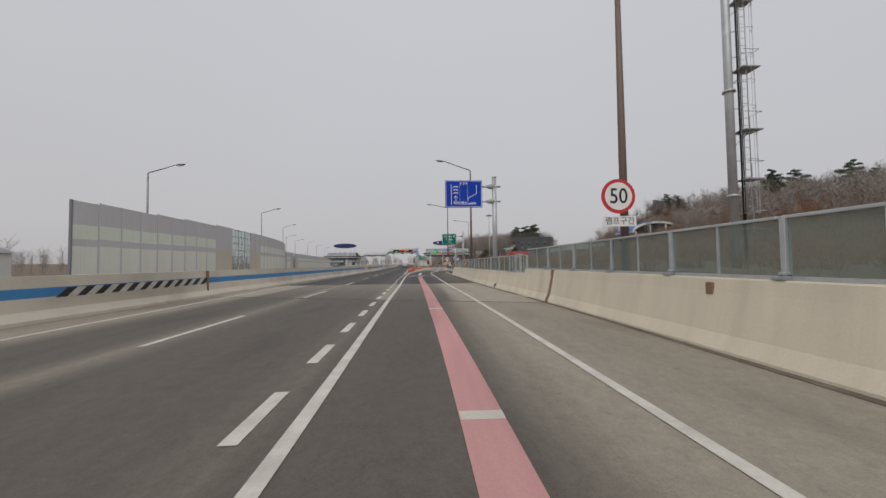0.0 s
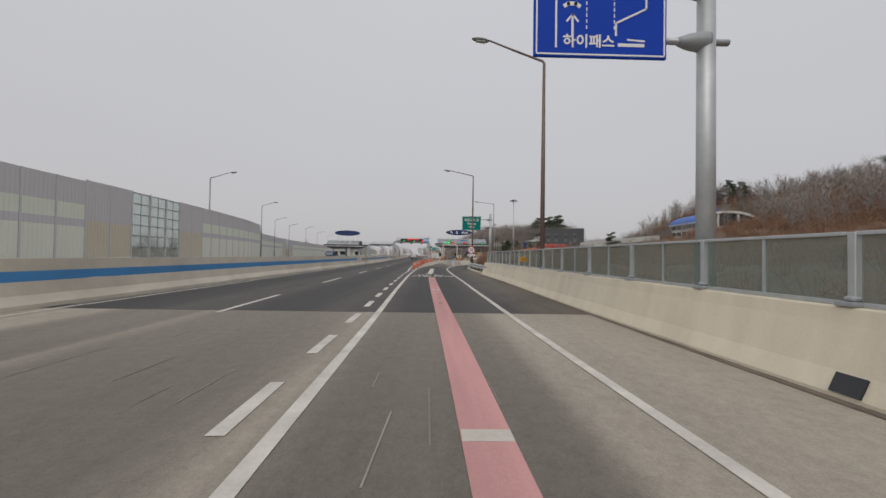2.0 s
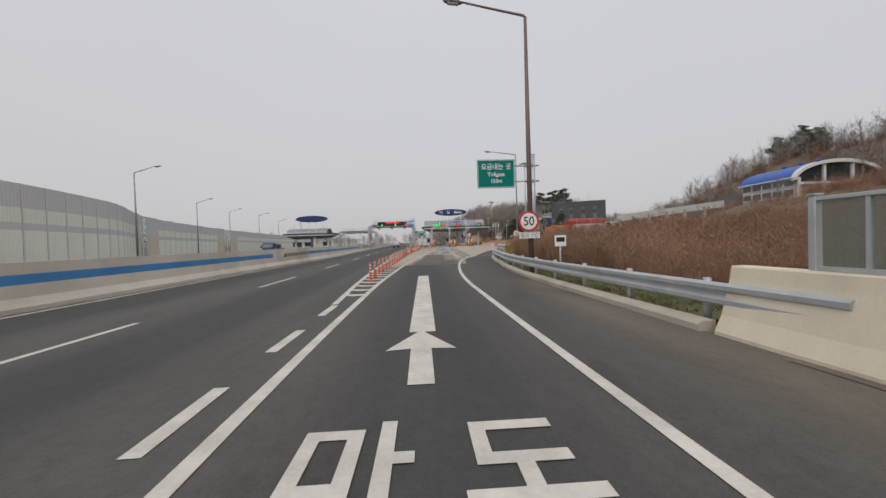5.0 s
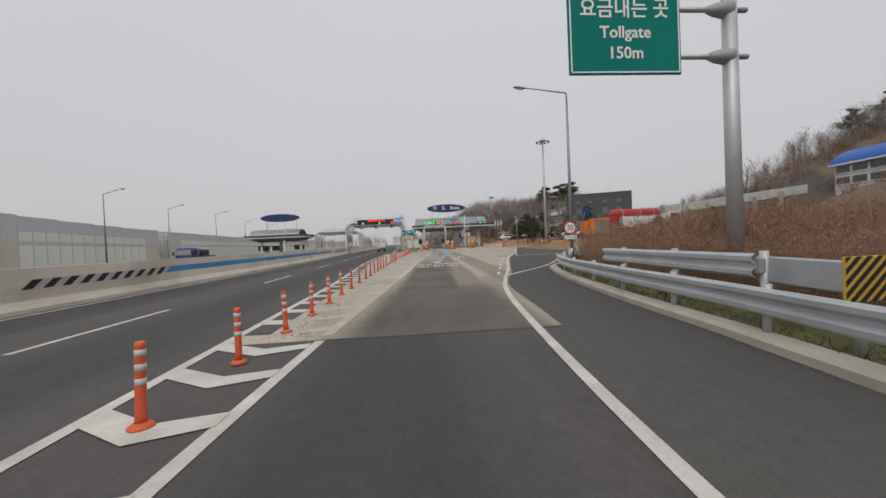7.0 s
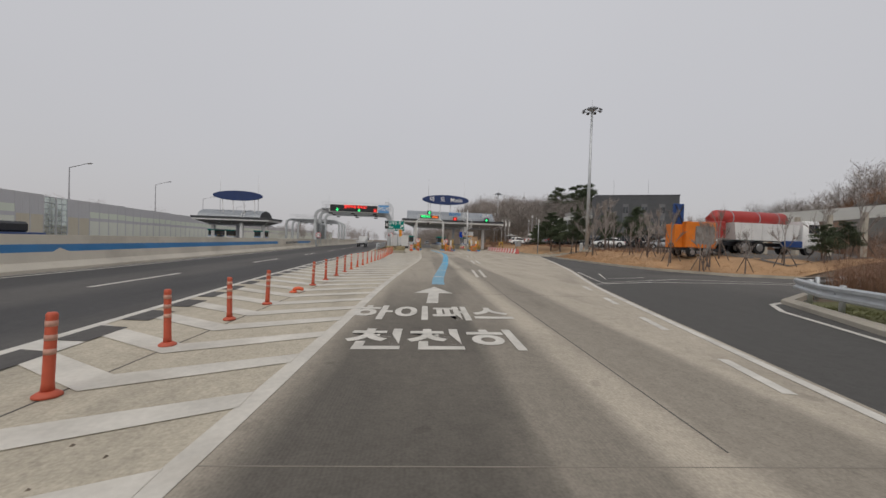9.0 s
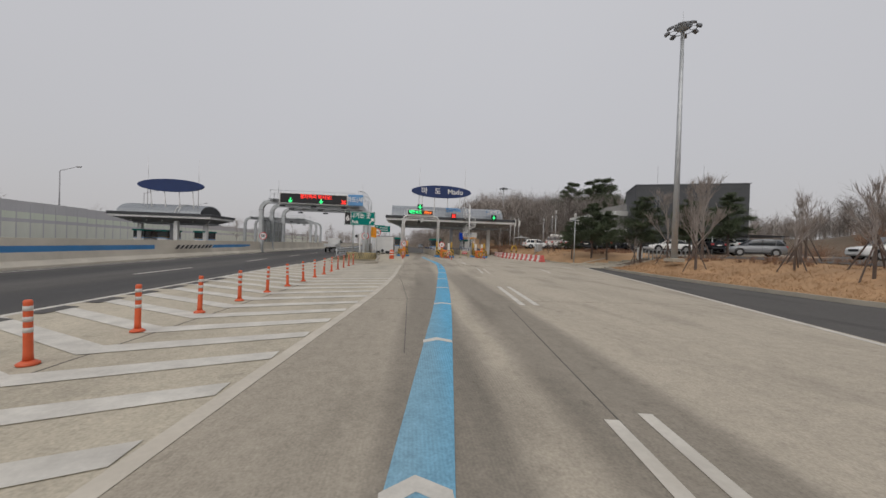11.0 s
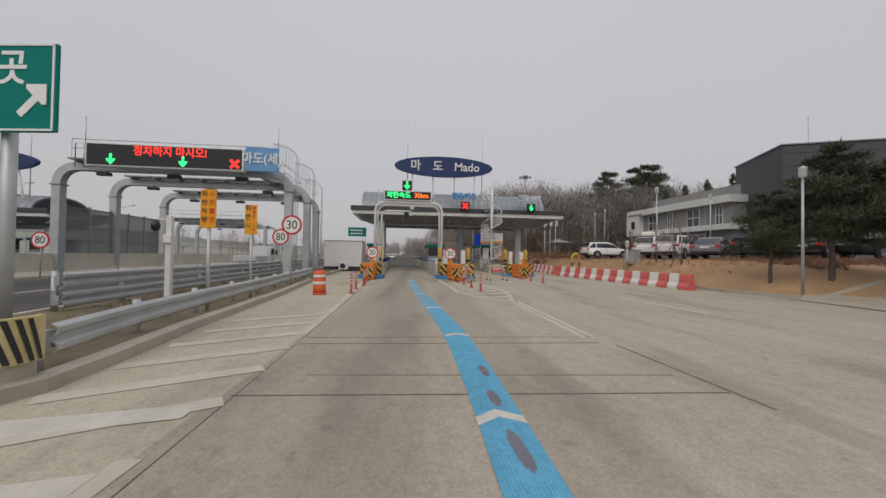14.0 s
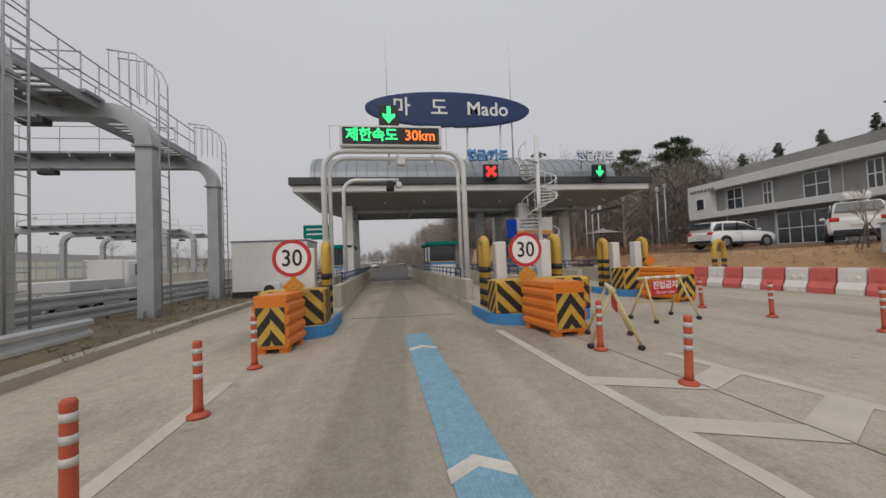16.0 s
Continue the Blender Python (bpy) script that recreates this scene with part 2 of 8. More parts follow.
M["galv"] = mat("galvanised_steel", (0.50, 0.52, 0.53), 0.5, 0.55, var=0.12, scale=2.5, fine=18, stain=0.2, dark=(0.34, 0.35, 0.36))
M["galv_dull"] = mat("weathered_steel", (0.36, 0.38, 0.40), 0.6, 0.4, var=0.15, scale=2.0, fine=15, stain=0.25)
M["pole"] = mat("lamp_pole_steel", (0.30, 0.30, 0.31), 0.5, 0.5, var=0.12, scale=2)
M["pole_brown"] = mat("brown_painted_pole", (0.17, 0.125, 0.105), 0.55, 0.2, var=0.12, scale=2)
M["white_metal"] = mat("white_painted_metal", (0.72, 0.72, 0.71), 0.45, 0.05, var=0.07, scale=1.5, stain=0.2, dark=(0.5, 0.48, 0.45))
M["grey_metal"] = mat("grey_painted_metal", (0.22, 0.23, 0.25), 0.45, 0.2, var=0.1, scale=1.2, stain=0.2)
M["dark_metal"] = mat("dark_metal", (0.035, 0.037, 0.042), 0.5, 0.2, var=0.2, scale=2)
M["roof_metal"] = mat("zinc_roof", (0.30, 0.32, 0.34), 0.45, 0.45, var=0.12, scale=0.6, stain=0.25, dark=(0.2, 0.21, 0.22), streak=(1, 3, 1))
M["navy"] = mat("navy_sign_panel", (0.012, 0.034, 0.13), 0.45, 0.0, var=0.15, scale=0.6)
M["navy_rim"] = mat("navy_rim", (0.02, 0.05, 0.16), 0.4, 0.2)
M["sign_blue"] = mat("blue_sign_sheeting", (0.012, 0.058, 0.44), 0.6, var=0.06, scale=0.8, spec=0.12)
M["sign_green"] = mat("green_sign_sheeting", (0.004, 0.195, 0.165), 0.6, var=0.06, scale=0.8, spec=0.12)
M["sign_white"] = mat("white_sign_sheeting", (0.80, 0.80, 0.79), 0.4, var=0.04)
M["sign_red"] = mat("red_sign_sheeting", (0.55, 0.03, 0.035), 0.4, var=0.06)
M["sign_black"] = mat("black_sign_sheeting", (0.015, 0.015, 0.017), 0.4, var=0.1)
M["sign_yellow"] = mat("amber_sign_sheeting", (0.85, 0.36, 0.01), 0.4, var=0.08)
M["sky_panel"] = mat("pale_blue_panel", (0.13, 0.33, 0.62), 0.35, var=0.1)
M["post_orange"] = mat("orange_post_plastic", (0.62, 0.105, 0.035), 0.5, var=0.14, scale=3, stain=0.35, dark=(0.32, 0.09, 0.05), each=0.25)
M["reflect"] = mat("reflective_band", (0.55, 0.53, 0.5), 0.4, var=0.15, scale=6, stain=0.4)
M["worn_band"] = mat("worn_post_band", (0.44, 0.24, 0.18), 0.6, var=0.3, scale=6, stain=0.5, dark=(0.45, 0.12, 0.06), each=0.3)
M["red_plastic"] = mat("red_barrier_plastic", (0.62, 0.13, 0.115), 0.5, var=0.1, scale=1.5, stain=0.25, dark=(0.45, 0.15, 0.12), each=0.15)
M["white_plastic"] = mat("white_barrier_plastic", (0.74, 0.72, 0.68), 0.5, var=0.06, scale=1.5, stain=0.3, dark=(0.5, 0.45, 0.38), each=0.1)
M["orange"] = mat("orange_plastic", (0.72, 0.20, 0.02), 0.45, var=0.1, scale=2, stain=0.2)
M["yellow"] = mat("yellow_paint", (0.58, 0.36, 0.055), 0.6, var=0.14, scale=2, stain=0.45, dark=(0.32, 0.21, 0.07))
M["pale_yellow"] = mat("faded_yellow_paint", (0.62, 0.50, 0.24), 0.6, var=0.15, scale=5, stain=0.4, dark=(0.5, 0.45, 0.36))
M["fascia_dark"] = mat("charcoal_fascia", (0.055, 0.058, 0.064), 0.5, 0.1, var=0.12, scale=0.8, stain=0.2)
M["soffit"] = mat("grey_soffit", (0.25, 0.253, 0.257), 0.6, 0.1, var=0.1, scale=0.7, stain=0.3)
M["post_old"] = mat("faded_orange_plastic", (0.46, 0.085, 0.042), 0.6, var=0.15, scale=4, stain=0.4, dark=(0.27, 0.08, 0.05), each=0.2)
M["black"] = mat("black_paint", (0.02, 0.02, 0.02), 0.55, var=0.2)
M["noise_grey"] = mat("grey_noise_panel", (0.65, 0.64, 0.64), 0.6, var=0.06, scale=0.5, streak=(1, 1, 0.4), each=0.1)
M["noise_green"] = mat("pale_green_noise_panel", (0.82, 0.86, 0.74), 0.55, var=0.05, scale=0.5, streak=(1, 1, 0.4), each=0.1)
M["noise_cream"] = mat("cream_noise_panel", (0.85, 0.86, 0.76), 0.55, var=0.05, scale=0.5, streak=(1, 1, 0.4), each=0.1)
M["noise_beige"] = mat("beige_noise_panel", (0.70, 0.64, 0.51), 0.6, var=0.05, scale=0.5, each=0.1)
M["fence_glass"] = glass("dusty_fence_glass", (0.235, 0.285, 0.265), 0.2, 0.68)
M["wall_glass"] = glass("pale_green_glazing", (0.48, 0.55, 0.53), 0.12, 0.80)
M["mesh_glass"] = glass("smoky_screen", (0.26, 0.265, 0.27), 0.4, 0.42)
M["clear"] = glass("window_pane", (0.05, 0.07, 0.08), 0.06, 0.35)
M["window"] = mat("dark_window_glass", (0.03, 0.038, 0.045), 0.08, var=0.2, spec=0.8)
M["tyre"] = mat("tyre_black", (0.02, 0.02, 0.021), 0.85, var=0.2)
M["rim"] = mat("alloy_rim", (0.45, 0.46, 0.47), 0.35, 0.8)
M["earth"] = mat("dry_earth", (0.155, 0.118, 0.085), 0.95, var=0.25, scale=0.25, fine=6, bump=0.5, stain=0.5, dark=(0.12, 0.09, 0.06))
M["bark"] = mat("bark", (0.13, 0.10, 0.085), 0.95, var=0.25, scale=3, fine=30)
M["twig"] = mat("bare_twigs", (0.30, 0.265, 0.24), 0.95, var=0.3, scale=0.06, fine=3)
M["shrub"] = mat("dry_red_shrub", (0.29, 0.172, 0.112), 0.95, var=0.45, scale=0.35, fine=4)
M["straw"] = mat("dry_lawn_grass", (0.43, 0.27, 0.145), 0.95, var=0.25, scale=0.5, fine=8, bump=0.5, stain=0.4, dark=(0.22, 0.13, 0.075))
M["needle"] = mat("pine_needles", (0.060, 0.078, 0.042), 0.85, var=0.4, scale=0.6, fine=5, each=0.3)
# paler, greyer copy of the needles: distance haze mixed into the colour
M["hazy_needle"] = mat("hazed_pine_needles", (0.085, 0.095, 0.065), 0.9, var=0.35, scale=0.3, fine=3)
M["joint_brown"] = mat("rusty_joint_cover", (0.24, 0.155, 0.10), 0.8, var=0.25, scale=2, stain=0.4)
M["earth_verge"] = mat("weedy_earth", (0.17, 0.135, 0.085), 0.95, var=0.3, scale=1.2, fine=9, bump=0.6, stain=0.6, dark=(0.10, 0.105, 0.05))
M["moss"] = mat("verge_weeds", (0.12, 0.125, 0.05), 0.95, var=0.4, scale=0.9, fine=9, bump=0.6, stain=0.6, dark=(0.13, 0.10, 0.065))
M["led_green"] = glow("green_lamps", (0.03, 1.0, 0.25), 1.6)
M["led_red"] = glow("red_lamps", (1.0, 0.03, 0.02), 1.6)
M["led_amber"] = glow("orange_lamps", (1.0, 0.18, 0.02), 1.6)


# ---- mesh helpers ----
def part(name, bm, material, parent=None, label=""):
    """Links a bmesh as one mesh object under a thing or part."""
    me = bpy.data.meshes.new(name)
    bm.to_mesh(me)
    bm.free()
    me.materials.append(material)
    ob = new(name, me)
    ob.parent = parent
    if label:
        ob["label"] = label
    return ob


def mesh_part(name, verts, faces, material, parent=None, label="", smooth=False):
    me = bpy.data.meshes.new(name)
    me.from_pydata(verts, [], faces)
    me.materials.append(material)
    if smooth:
        me.polygons.foreach_set("use_smooth", [True] * len(me.polygons))
    ob = new(name, me)
    ob.parent = parent
    if label:
        ob["label"] = label
    return ob


def twin(ob, m, parent=None):
    """Another piece on the same mesh, under the same or another parent."""
    o = ob.copy()
    scene.collection.objects.link(o)
    o.parent = parent or ob.parent
    o.matrix_basis = m
    return o


def thing(name, m, label, category, group=""):
    ob = new(name)
    ob.empty_display_size = 0.3
    ob.matrix_basis = m
    return tagged(ob, label, category, group)


def box(bm, c, s, bevel=0.0, rot=None):
    m = Matrix.Translation(c) @ (rot or Matrix.Identity(4)) @ Matrix.Diagonal((*s, 1))
    r = bmesh.ops.create_cube(bm, size=1, matrix=m)
    if bevel:
        edges = list({e for v in r["verts"] for e in v.link_edges})
        bmesh.ops.bevel(bm, geom=edges, offset=bevel, segments=1, affect="EDGES", profile=0.5)
    return bm


def boxed(c, s, bevel=0.0, rot=None):
    return box(bmesh.new(), c, s, bevel, rot)


def tube(bm, pts, radii, seg=8, cap=True):
    """A round bar along points; radii: one, or one for each point."""
    pts = [Vector(p) for p in pts]
    radii = [radii] * len(pts) if isinstance(radii, (int, float)) else radii
    rings, side = [], None
    for i, p in enumerate(pts):
        d = (pts[min(i + 1, len(pts) - 1)] - pts[max(i - 1, 0)]).normalized()
        if side is None or abs(side.dot(d)) > 0.98:
            side = d.orthogonal()
        side = (side - d * side.dot(d)).normalized()
        up = d.cross(side)
        rings.append([bm.verts.new(p + (side * math.cos(2 * math.pi * k / seg) + up * math.sin(2 * math.pi * k / seg)) * radii[i]) for k in range(seg)])
    for a, b in zip(rings, rings[1:]):
        for k in range(seg):
            bm.faces.new((a[k], a[(k + 1) % seg], b[(k + 1) % seg], b[k])).smooth = seg > 5
    if cap:
        bm.faces.new(rings[0][::-1])
        bm.faces.new(rings[-1])
    return bm


def tubed(pts, radii, seg=8):
    return tube(bmesh.new(), pts, radii, seg)


def lathe(bm, rings, seg=16, at=(0, 0, 0)):
    """rings: (radius, z) from the bottom up."""
    return tube(bm, [(at[0], at[1], at[2] + z) for _, z in rings], [max(r, 0.002) for r, _ in rings], seg)


def prism(bm, outline, y0, y1):
    """An outline in x and z, pushed along y."""
    a = [bm.verts.new((x, y0, z)) for x, z in outline]
    b = [bm.verts.new((x, y1, z)) for x, z in outline]
    k = len(outline)
    for i in range(k):
        bm.faces.new((a[i], a[(i + 1) % k], b[(i + 1) % k], b[i]))
    bm.faces.new(a[::-1])
    bm.faces.new(b)
    bmesh.ops.recalc_face_normals(bm, faces=bm.faces)
    return bm


def sweep(profile, path, caps=True):
    """A profile (offset to the right, z) carried along a plan path."""
    bm, rings = bmesh.new(), []
    for i, (x, y) in enumerate(path):
        (ax, ay), (bx, by) = path[max(i - 1, 0)], path[min(i + 1, len(path) - 1)]
        d = math.hypot(bx - ax, by - ay)
        rx, ry = (by - ay) / d, -(bx - ax) / d
        rings.append([bm.verts.new((x + rx * u, y + ry * u, z)) for u, z in profile])
    k = len(profile)
    for a, b in zip(rings, rings[1:]):
        for j in range(k):
            bm.faces.new((a[j], b[j], b[(j + 1) % k], a[(j + 1) % k]))
    if caps:
        bm.faces.new(rings[0])
        bm.faces.new(rings[-1][::-1])
    bmesh.ops.recalc_face_normals(bm, faces=bm.faces)
    return bm


def along(poly, y):
    """x of a plan line (list of (x, y)) at y."""
    return float(np.interp(y, [p[1] for p in poly], [p[0] for p in poly]))


def smooth_line(poly, y0, y1, step=1.0):
    """Points of a plan line, with its corners rounded."""
    out = []
    for y in np.arange(y0, y1 + 1e-6, step):
        xs = [along(poly, min(max(y + d, poly[0][1]), poly[-1][1])) for d in (-2.5, -1.25, 0, 1.25, 2.5)]
        out.append((sum(xs) / 5, float(y)))
    return out


def sheet(name, left, right, y0, y1, z, material, step=1.0, label="", kind="structure", thick=0.03):
    """Paving between two plan lines; left and right give x at y."""
    bm, rows = bmesh.new(), []
    ys = list(np.arange(y0, y1, step)) + [y1]
    for y in ys:
        a, b = left(y), right(y)
        rows.append([bm.verts.new((a + (b - a) * k / 4, y, z)) for k in range(5)])
    for r, s in zip(rows, rows[1:]):
        for k in range(4):
            bm.faces.new((r[k], r[k + 1], s[k + 1], s[k]))
    return tagged(part(name, bm, material), label, "road", kind=kind)


def ribbon(name, pts, width, z, material, parent=None, thick=0.002):
    """A painted stripe along plan points."""
    w = width / 2
    return part(name, sweep([(-w, z - thick), (-w, z), (w, z), (w, z - thick)], pts), material, parent)


def flat(name, outline, z, material, parent=None, thick=0.002):
    bm = bmesh.new()
    a = [bm.verts.new((x, y, z)) for x, y in outline]
    b = [bm.verts.new((x, y, z - thick)) for x, y in outline]
    k = len(outline)
    f = bm.faces.new(a)
    bm.faces.new(b[::-1])
    for i in range(k):
        bm.faces.new((a[i], b[i], b[(i + 1) % k], a[(i + 1) % k]))
    bm.normal_update()
    bmesh.ops.triangulate(bm, faces=bm.faces[:])
    bmesh.ops.recalc_face_normals(bm, faces=bm.faces)
    return part(name, bm, material, parent)


def lettering(name, text, size, material, parent, m, depth=0.006, align="CENTER", squeeze=1.0, bold=0.0):
    """Raised writing in the built-in font; it stands in the x-z plane of m and is read from -y."""
    cu = bpy.data.curves.new(name, "FONT")
    cu.body, cu.size, cu.align_x, cu.align_y, cu.extrude, cu.offset = text, size, align, "CENTER", depth / 2, bold
    cu.resolution_u = 3
    tmp = bpy.data.objects.new(name, cu)
    me = bpy.data.meshes.new_from_object(tmp)
    bpy.data.objects.remove(tmp)
    me.transform(Matrix.Diagonal((squeeze, 1, 1, 1)))
    me.materials.clear()
    me.materials.append(material)
    ob = new(name, me)
    ob.parent = parent
    ob.matrix_basis = m @ Matrix.Rotation(radians(90), 4, "X")
    return ob

# ---- plan lines (x, y) ----
LEFT_LINE = [(0.75, -60), (0.47, 6.2), (0.33, 11), (0.08, 19.6), (-0.16, 31), (-0.38, 37), (-0.58, 45), (-0.72, 51), (-0.7, 58), (-0.64, 62.1),
             (-0.45, 65), (-0.3, 69.5), (0.24, 75.2), (0.55, 79.6), (0.82, 82.4), (1.2, 88), (1.5, 93), (2.25, 101), (3.05, 108), (3.46, 113), (3.62, 116.7), (3.67, 120.5), (3.95, 126), (4.02, 131), (3.9, 134.3), (3.85, 141)]
RIGHT_LINE = [(4.2, -60), (3.8, 6), (3.67, 14), (3.48, 22), (3.2, 28.5), (2.97, 37.5), (2.84, 44.4), (2.64, 50), (2.5, 58), (2.5, 61.7), (2.65, 63.7),
              (2.9, 67), (3.2, 69.9), (3.47, 71.7), (3.88, 74.9), (4.22, 76.4), (4.83, 78.4), (5.16, 79.2), (7.7, 89.2), (9.1, 94.4), (12.2, 103.4), (15.5, 114.7), (19.1, 127.7), (20.6, 137)]
PINK = [(2.25, -60), (2.12, 6.1), (2.05, 11), (1.81, 20), (1.6, 28), (1.3, 36.8), (1.0, 47.3)]
BLUE = [(3.26, 94), (5.06, 107.9), (5.33, 110.65), (5.75, 114.6), (6.04, 117.4), (6.4, 121.15), (6.5, 123.3), (6.6, 124.35), (6.75, 126), (6.74, 127.8), (6.64, 131.2), (6.44, 135), (6.38, 138.5), (6.36, 143.6)]
LANE_LINE = [(-3.2, -60), (-3.6, 11), (-3.95, 28), (-4.5, 42), (-4.85, 58), (-5.1, 72), (-5.4, 83), (-5.82, 95), (-6.0, 105), (-6.45, 126), (-7.4, 150), (-10.5, 240), (-20, 400)]
MEDIAN = [(-8.3, -60), (-8.6, 14), (-8.7, 30), (-9.0, 45), (-9.4, 70), (-9.7, 95), (-10.6, 110), (-11.6, 126), (-12.3, 141), (-13.0, 165), (-16, 240), (-26, 400)]
GORE_LEFT = [(-1.0, 50), (-1.15, 55), (-1.45, 60), (-1.6, 64), (-1.75, 70), (-1.85, 78), (-2.4, 88), (-2.75, 94), (-2.95, 103), (-2.9, 114), (-2.85, 120), (-2.2, 125.5), (-2.6, 132), (-3.0, 142), (-3.6, 165), (-6, 240), (-16, 400)]
BARRIER_RIGHT = [(6.7, -60), (6.2, 7), (6.1, 14), (5.95, 18.5), (5.82, 21), (5.5, 27), (5.3, 34), (5.3, 41), (5.2, 47), (5.0, 52.2)]
KERB_RIGHT = [(4.95, 52), (4.8, 58), (4.82, 62), (4.95, 64), (5.2, 66.8), (5.52, 69), (5.82, 72), (6.44, 76.3), (6.88, 78.4), (7.7, 81.3), (8.9, 83.3), (10.85, 87.4), (13.0, 91.2)]
NOISE_WALL = [(-19.7, 27.6), (-21.5, 48), (-22.3, 56.5), (-23.3, 64), (-25, 74), (-27.8, 84), (-32.5, 92), (-37, 100), (-39.5, 110), (-41.5, 122), (-44.0, 138), (-46, 158), (-50, 200), (-52, 245), (-51, 290), (-47, 340)]


def line(poly):
    return lambda y: along(poly, y)


# ---- ground ----
def rise(x, y):
    """Height of the land: level by the road, a bank and a wooded hill beyond."""
    edge = np.interp(y, [-60, 50, 60, 80, 92, 100, 108, 120, 126, 128.5, 131, 133.5, 137, 160, 230], [9, 9, 7.5, 8.5, 15, 24.5, 19.2, 19.8, 21.0, 24, 24, 21.3, 20.8, 20.5, 22])
    u = x - edge
    near = np.interp(u, [0, 1.5, 6, 14, 24, 200], [0, 0.35, 1.0, 1.3, 1.6, 2.5])
    plaza = np.interp(y, [92, 104, 190, 215], [0, 1, 1, 0])
    flatter = np.interp(u, [0, 1.5, 4, 8, 30, 52, 200], [0, 0.35, 0.95, 1.25, 1.3, 1.6, 3])
    steep = np.interp(u, [0, 0.35, 0.9, 2.0, 3.5, 8, 30, 52, 200], [0, 0.45, 1.0, 1.2, 1.32, 1.36, 1.4, 1.6, 3])
    bank = np.interp(y, [134, 139], [0, 1])
    h = near * (1 - plaza) + (flatter * (1 - bank) + steep * bank) * plaza
    ridge = np.interp(y, [-200, -60, 40, 60, 75, 90, 105, 113, 121, 127, 133, 148, 174, 200, 260], [2, 7, 10, 12, 12.8, 14.3, 15.8, 16.2, 15.0, 11, 7.5, 5, 4.2, 4, 3])
    hill = ridge * np.interp(x, [27, 40, 55, 75, 110, 200, 400], [0, 0.18, 0.5, 1.0, 1.2, 1.3, 0.5])
    terrace = np.interp(x, [48, 55, 70, 84], [0, 1, 1, 0]) * np.interp(y, [88, 95, 109, 114], [0, 1, 1, 0])
    hill = hill * (1 - terrace) + min(hill, 4.6) * terrace
    yard = np.interp(x, [50, 60], [1, 0]) * np.interp(y, [99, 104, 172, 182], [0, 1, 1, 0])
    h = max(h, hill * (1 - yard))
    fade = np.interp(y, [-400, -150, 260, 420], [0.2, 1, 1, 0.4])
    h = h * fade if u > 60 else h
    if y > 172:
        h = max(h, np.interp(y, [172, 195, 260, 330, 500], [0, 5, 9, 14, 10]) * np.interp(x, [-15, 6, 14, 24, 45, 60, 300], [0, 0.1, 0.35, 0.65, 1, 1, 1]))
    if u <= 0 or x < 14 and y < 195:
        h = -0.06
    if x < -60:
        h += np.interp(-x, [60, 300, 900, 2500], [0, 0.5, 20, 60]) * 0.5
    if u > 3:
        h += 0.5 * noise.noise(Vector((x * 0.06, y * 0.06, 0))) * min(1, (u - 3) / 20) * 2
    return float(h)


gx = np.unique(np.concatenate([np.linspace(-2500, -120, 14), np.linspace(-120, -10, 24), np.linspace(-10, 60, 71), np.linspace(60, 220, 41), np.linspace(220, 2500, 14)]))
gy = np.unique(np.concatenate([np.linspace(-2500, -80, 12), np.linspace(-80, 40, 31), np.linspace(40, 220, 121), np.linspace(220, 500, 36), np.linspace(500, 2500, 12)]))
gv = [(float(x), float(y), rise(float(x), float(y))) for y in gy for x in gx]
nx = len(gx)
gf = [(j * nx + i, j * nx + i + 1, (j + 1) * nx + i + 1, (j + 1) * nx + i) for j in range(len(gy) - 1) for i in range(nx - 1)]
ground = tagged(mesh_part("ground", gv, gf, M["earth"], smooth=True), "brown winter ground rising to a wooded hill", "ground", kind="structure")

# ---- paving ----
def skew(x):
    """The bridge's end joint, which runs askew across the road."""
    return 19.43 - 0.352 * x


def skew_sheet(name, ya, yb, material, label, rows=24, cols=14):
    bm, grid = bmesh.new(), []
    for j in range(rows + 1):
        r = []
        for i in range(cols + 1):
            x = -8.6 + (6.6 + 8.6) * i / cols
            y = ya(x) + (yb(x) - ya(x)) * j / rows
            r.append(bm.verts.new((along(MEDIAN, y) + (along(BARRIER_RIGHT, y) + 0.1 - along(MEDIAN, y)) * i / cols, y, 0.0)))
        grid.append(r)
    for r, s in zip(grid, grid[1:]):
        for k in range(cols):
            bm.faces.new((r[k], r[k + 1], s[k + 1], s[k]))
    return tagged(part(name, bm, material), label, "road", kind="structure")


skew_sheet("road", lambda x: -60, skew, M["deck"], "brown worn bridge deck with pale shoulders")
skew_sheet("road", skew, lambda x: 31.3, M["slab"], "grey approach slab with worn lanes and pale shoulders")
sheet("road", line(MEDIAN), lambda y: along(RIGHT_LINE, y) - 0.05, 31.3, 70.06, 0.0, M["asphalt"], label="dark asphalt carriageway and exit lane")
sheet("road", line(MEDIAN), lambda y: along(GORE_LEFT, y) + 0.02, 70.06, 400, 0.0, M["asphalt"], 2.0, label="dark asphalt carriageway past the toll plaza")
sheet("road", lambda y: along(RIGHT_LINE, y) - 0.05, lambda y: along(BARRIER_RIGHT, y) + 0.1 if y < 52 else along(KERB_RIGHT, y) + 0.1, 31.3, 60, 0.0, M["shoulder_asphalt"], label="dusty brown asphalt shoulder of the exit lane")
sheet("road", lambda y: along(RIGHT_LINE, y) - 0.05, lambda y: along(KERB_RIGHT, y) + 0.1, 60, 79, 0.0, M["old_asphalt"], label="dark asphalt strip beside the exit lane")


def ramp_right(y):
    if y < 79:
        return along(RIGHT_LINE, y) + np.interp(y, [69.9, 70, 79], [0.45, 0.45, 0.1])
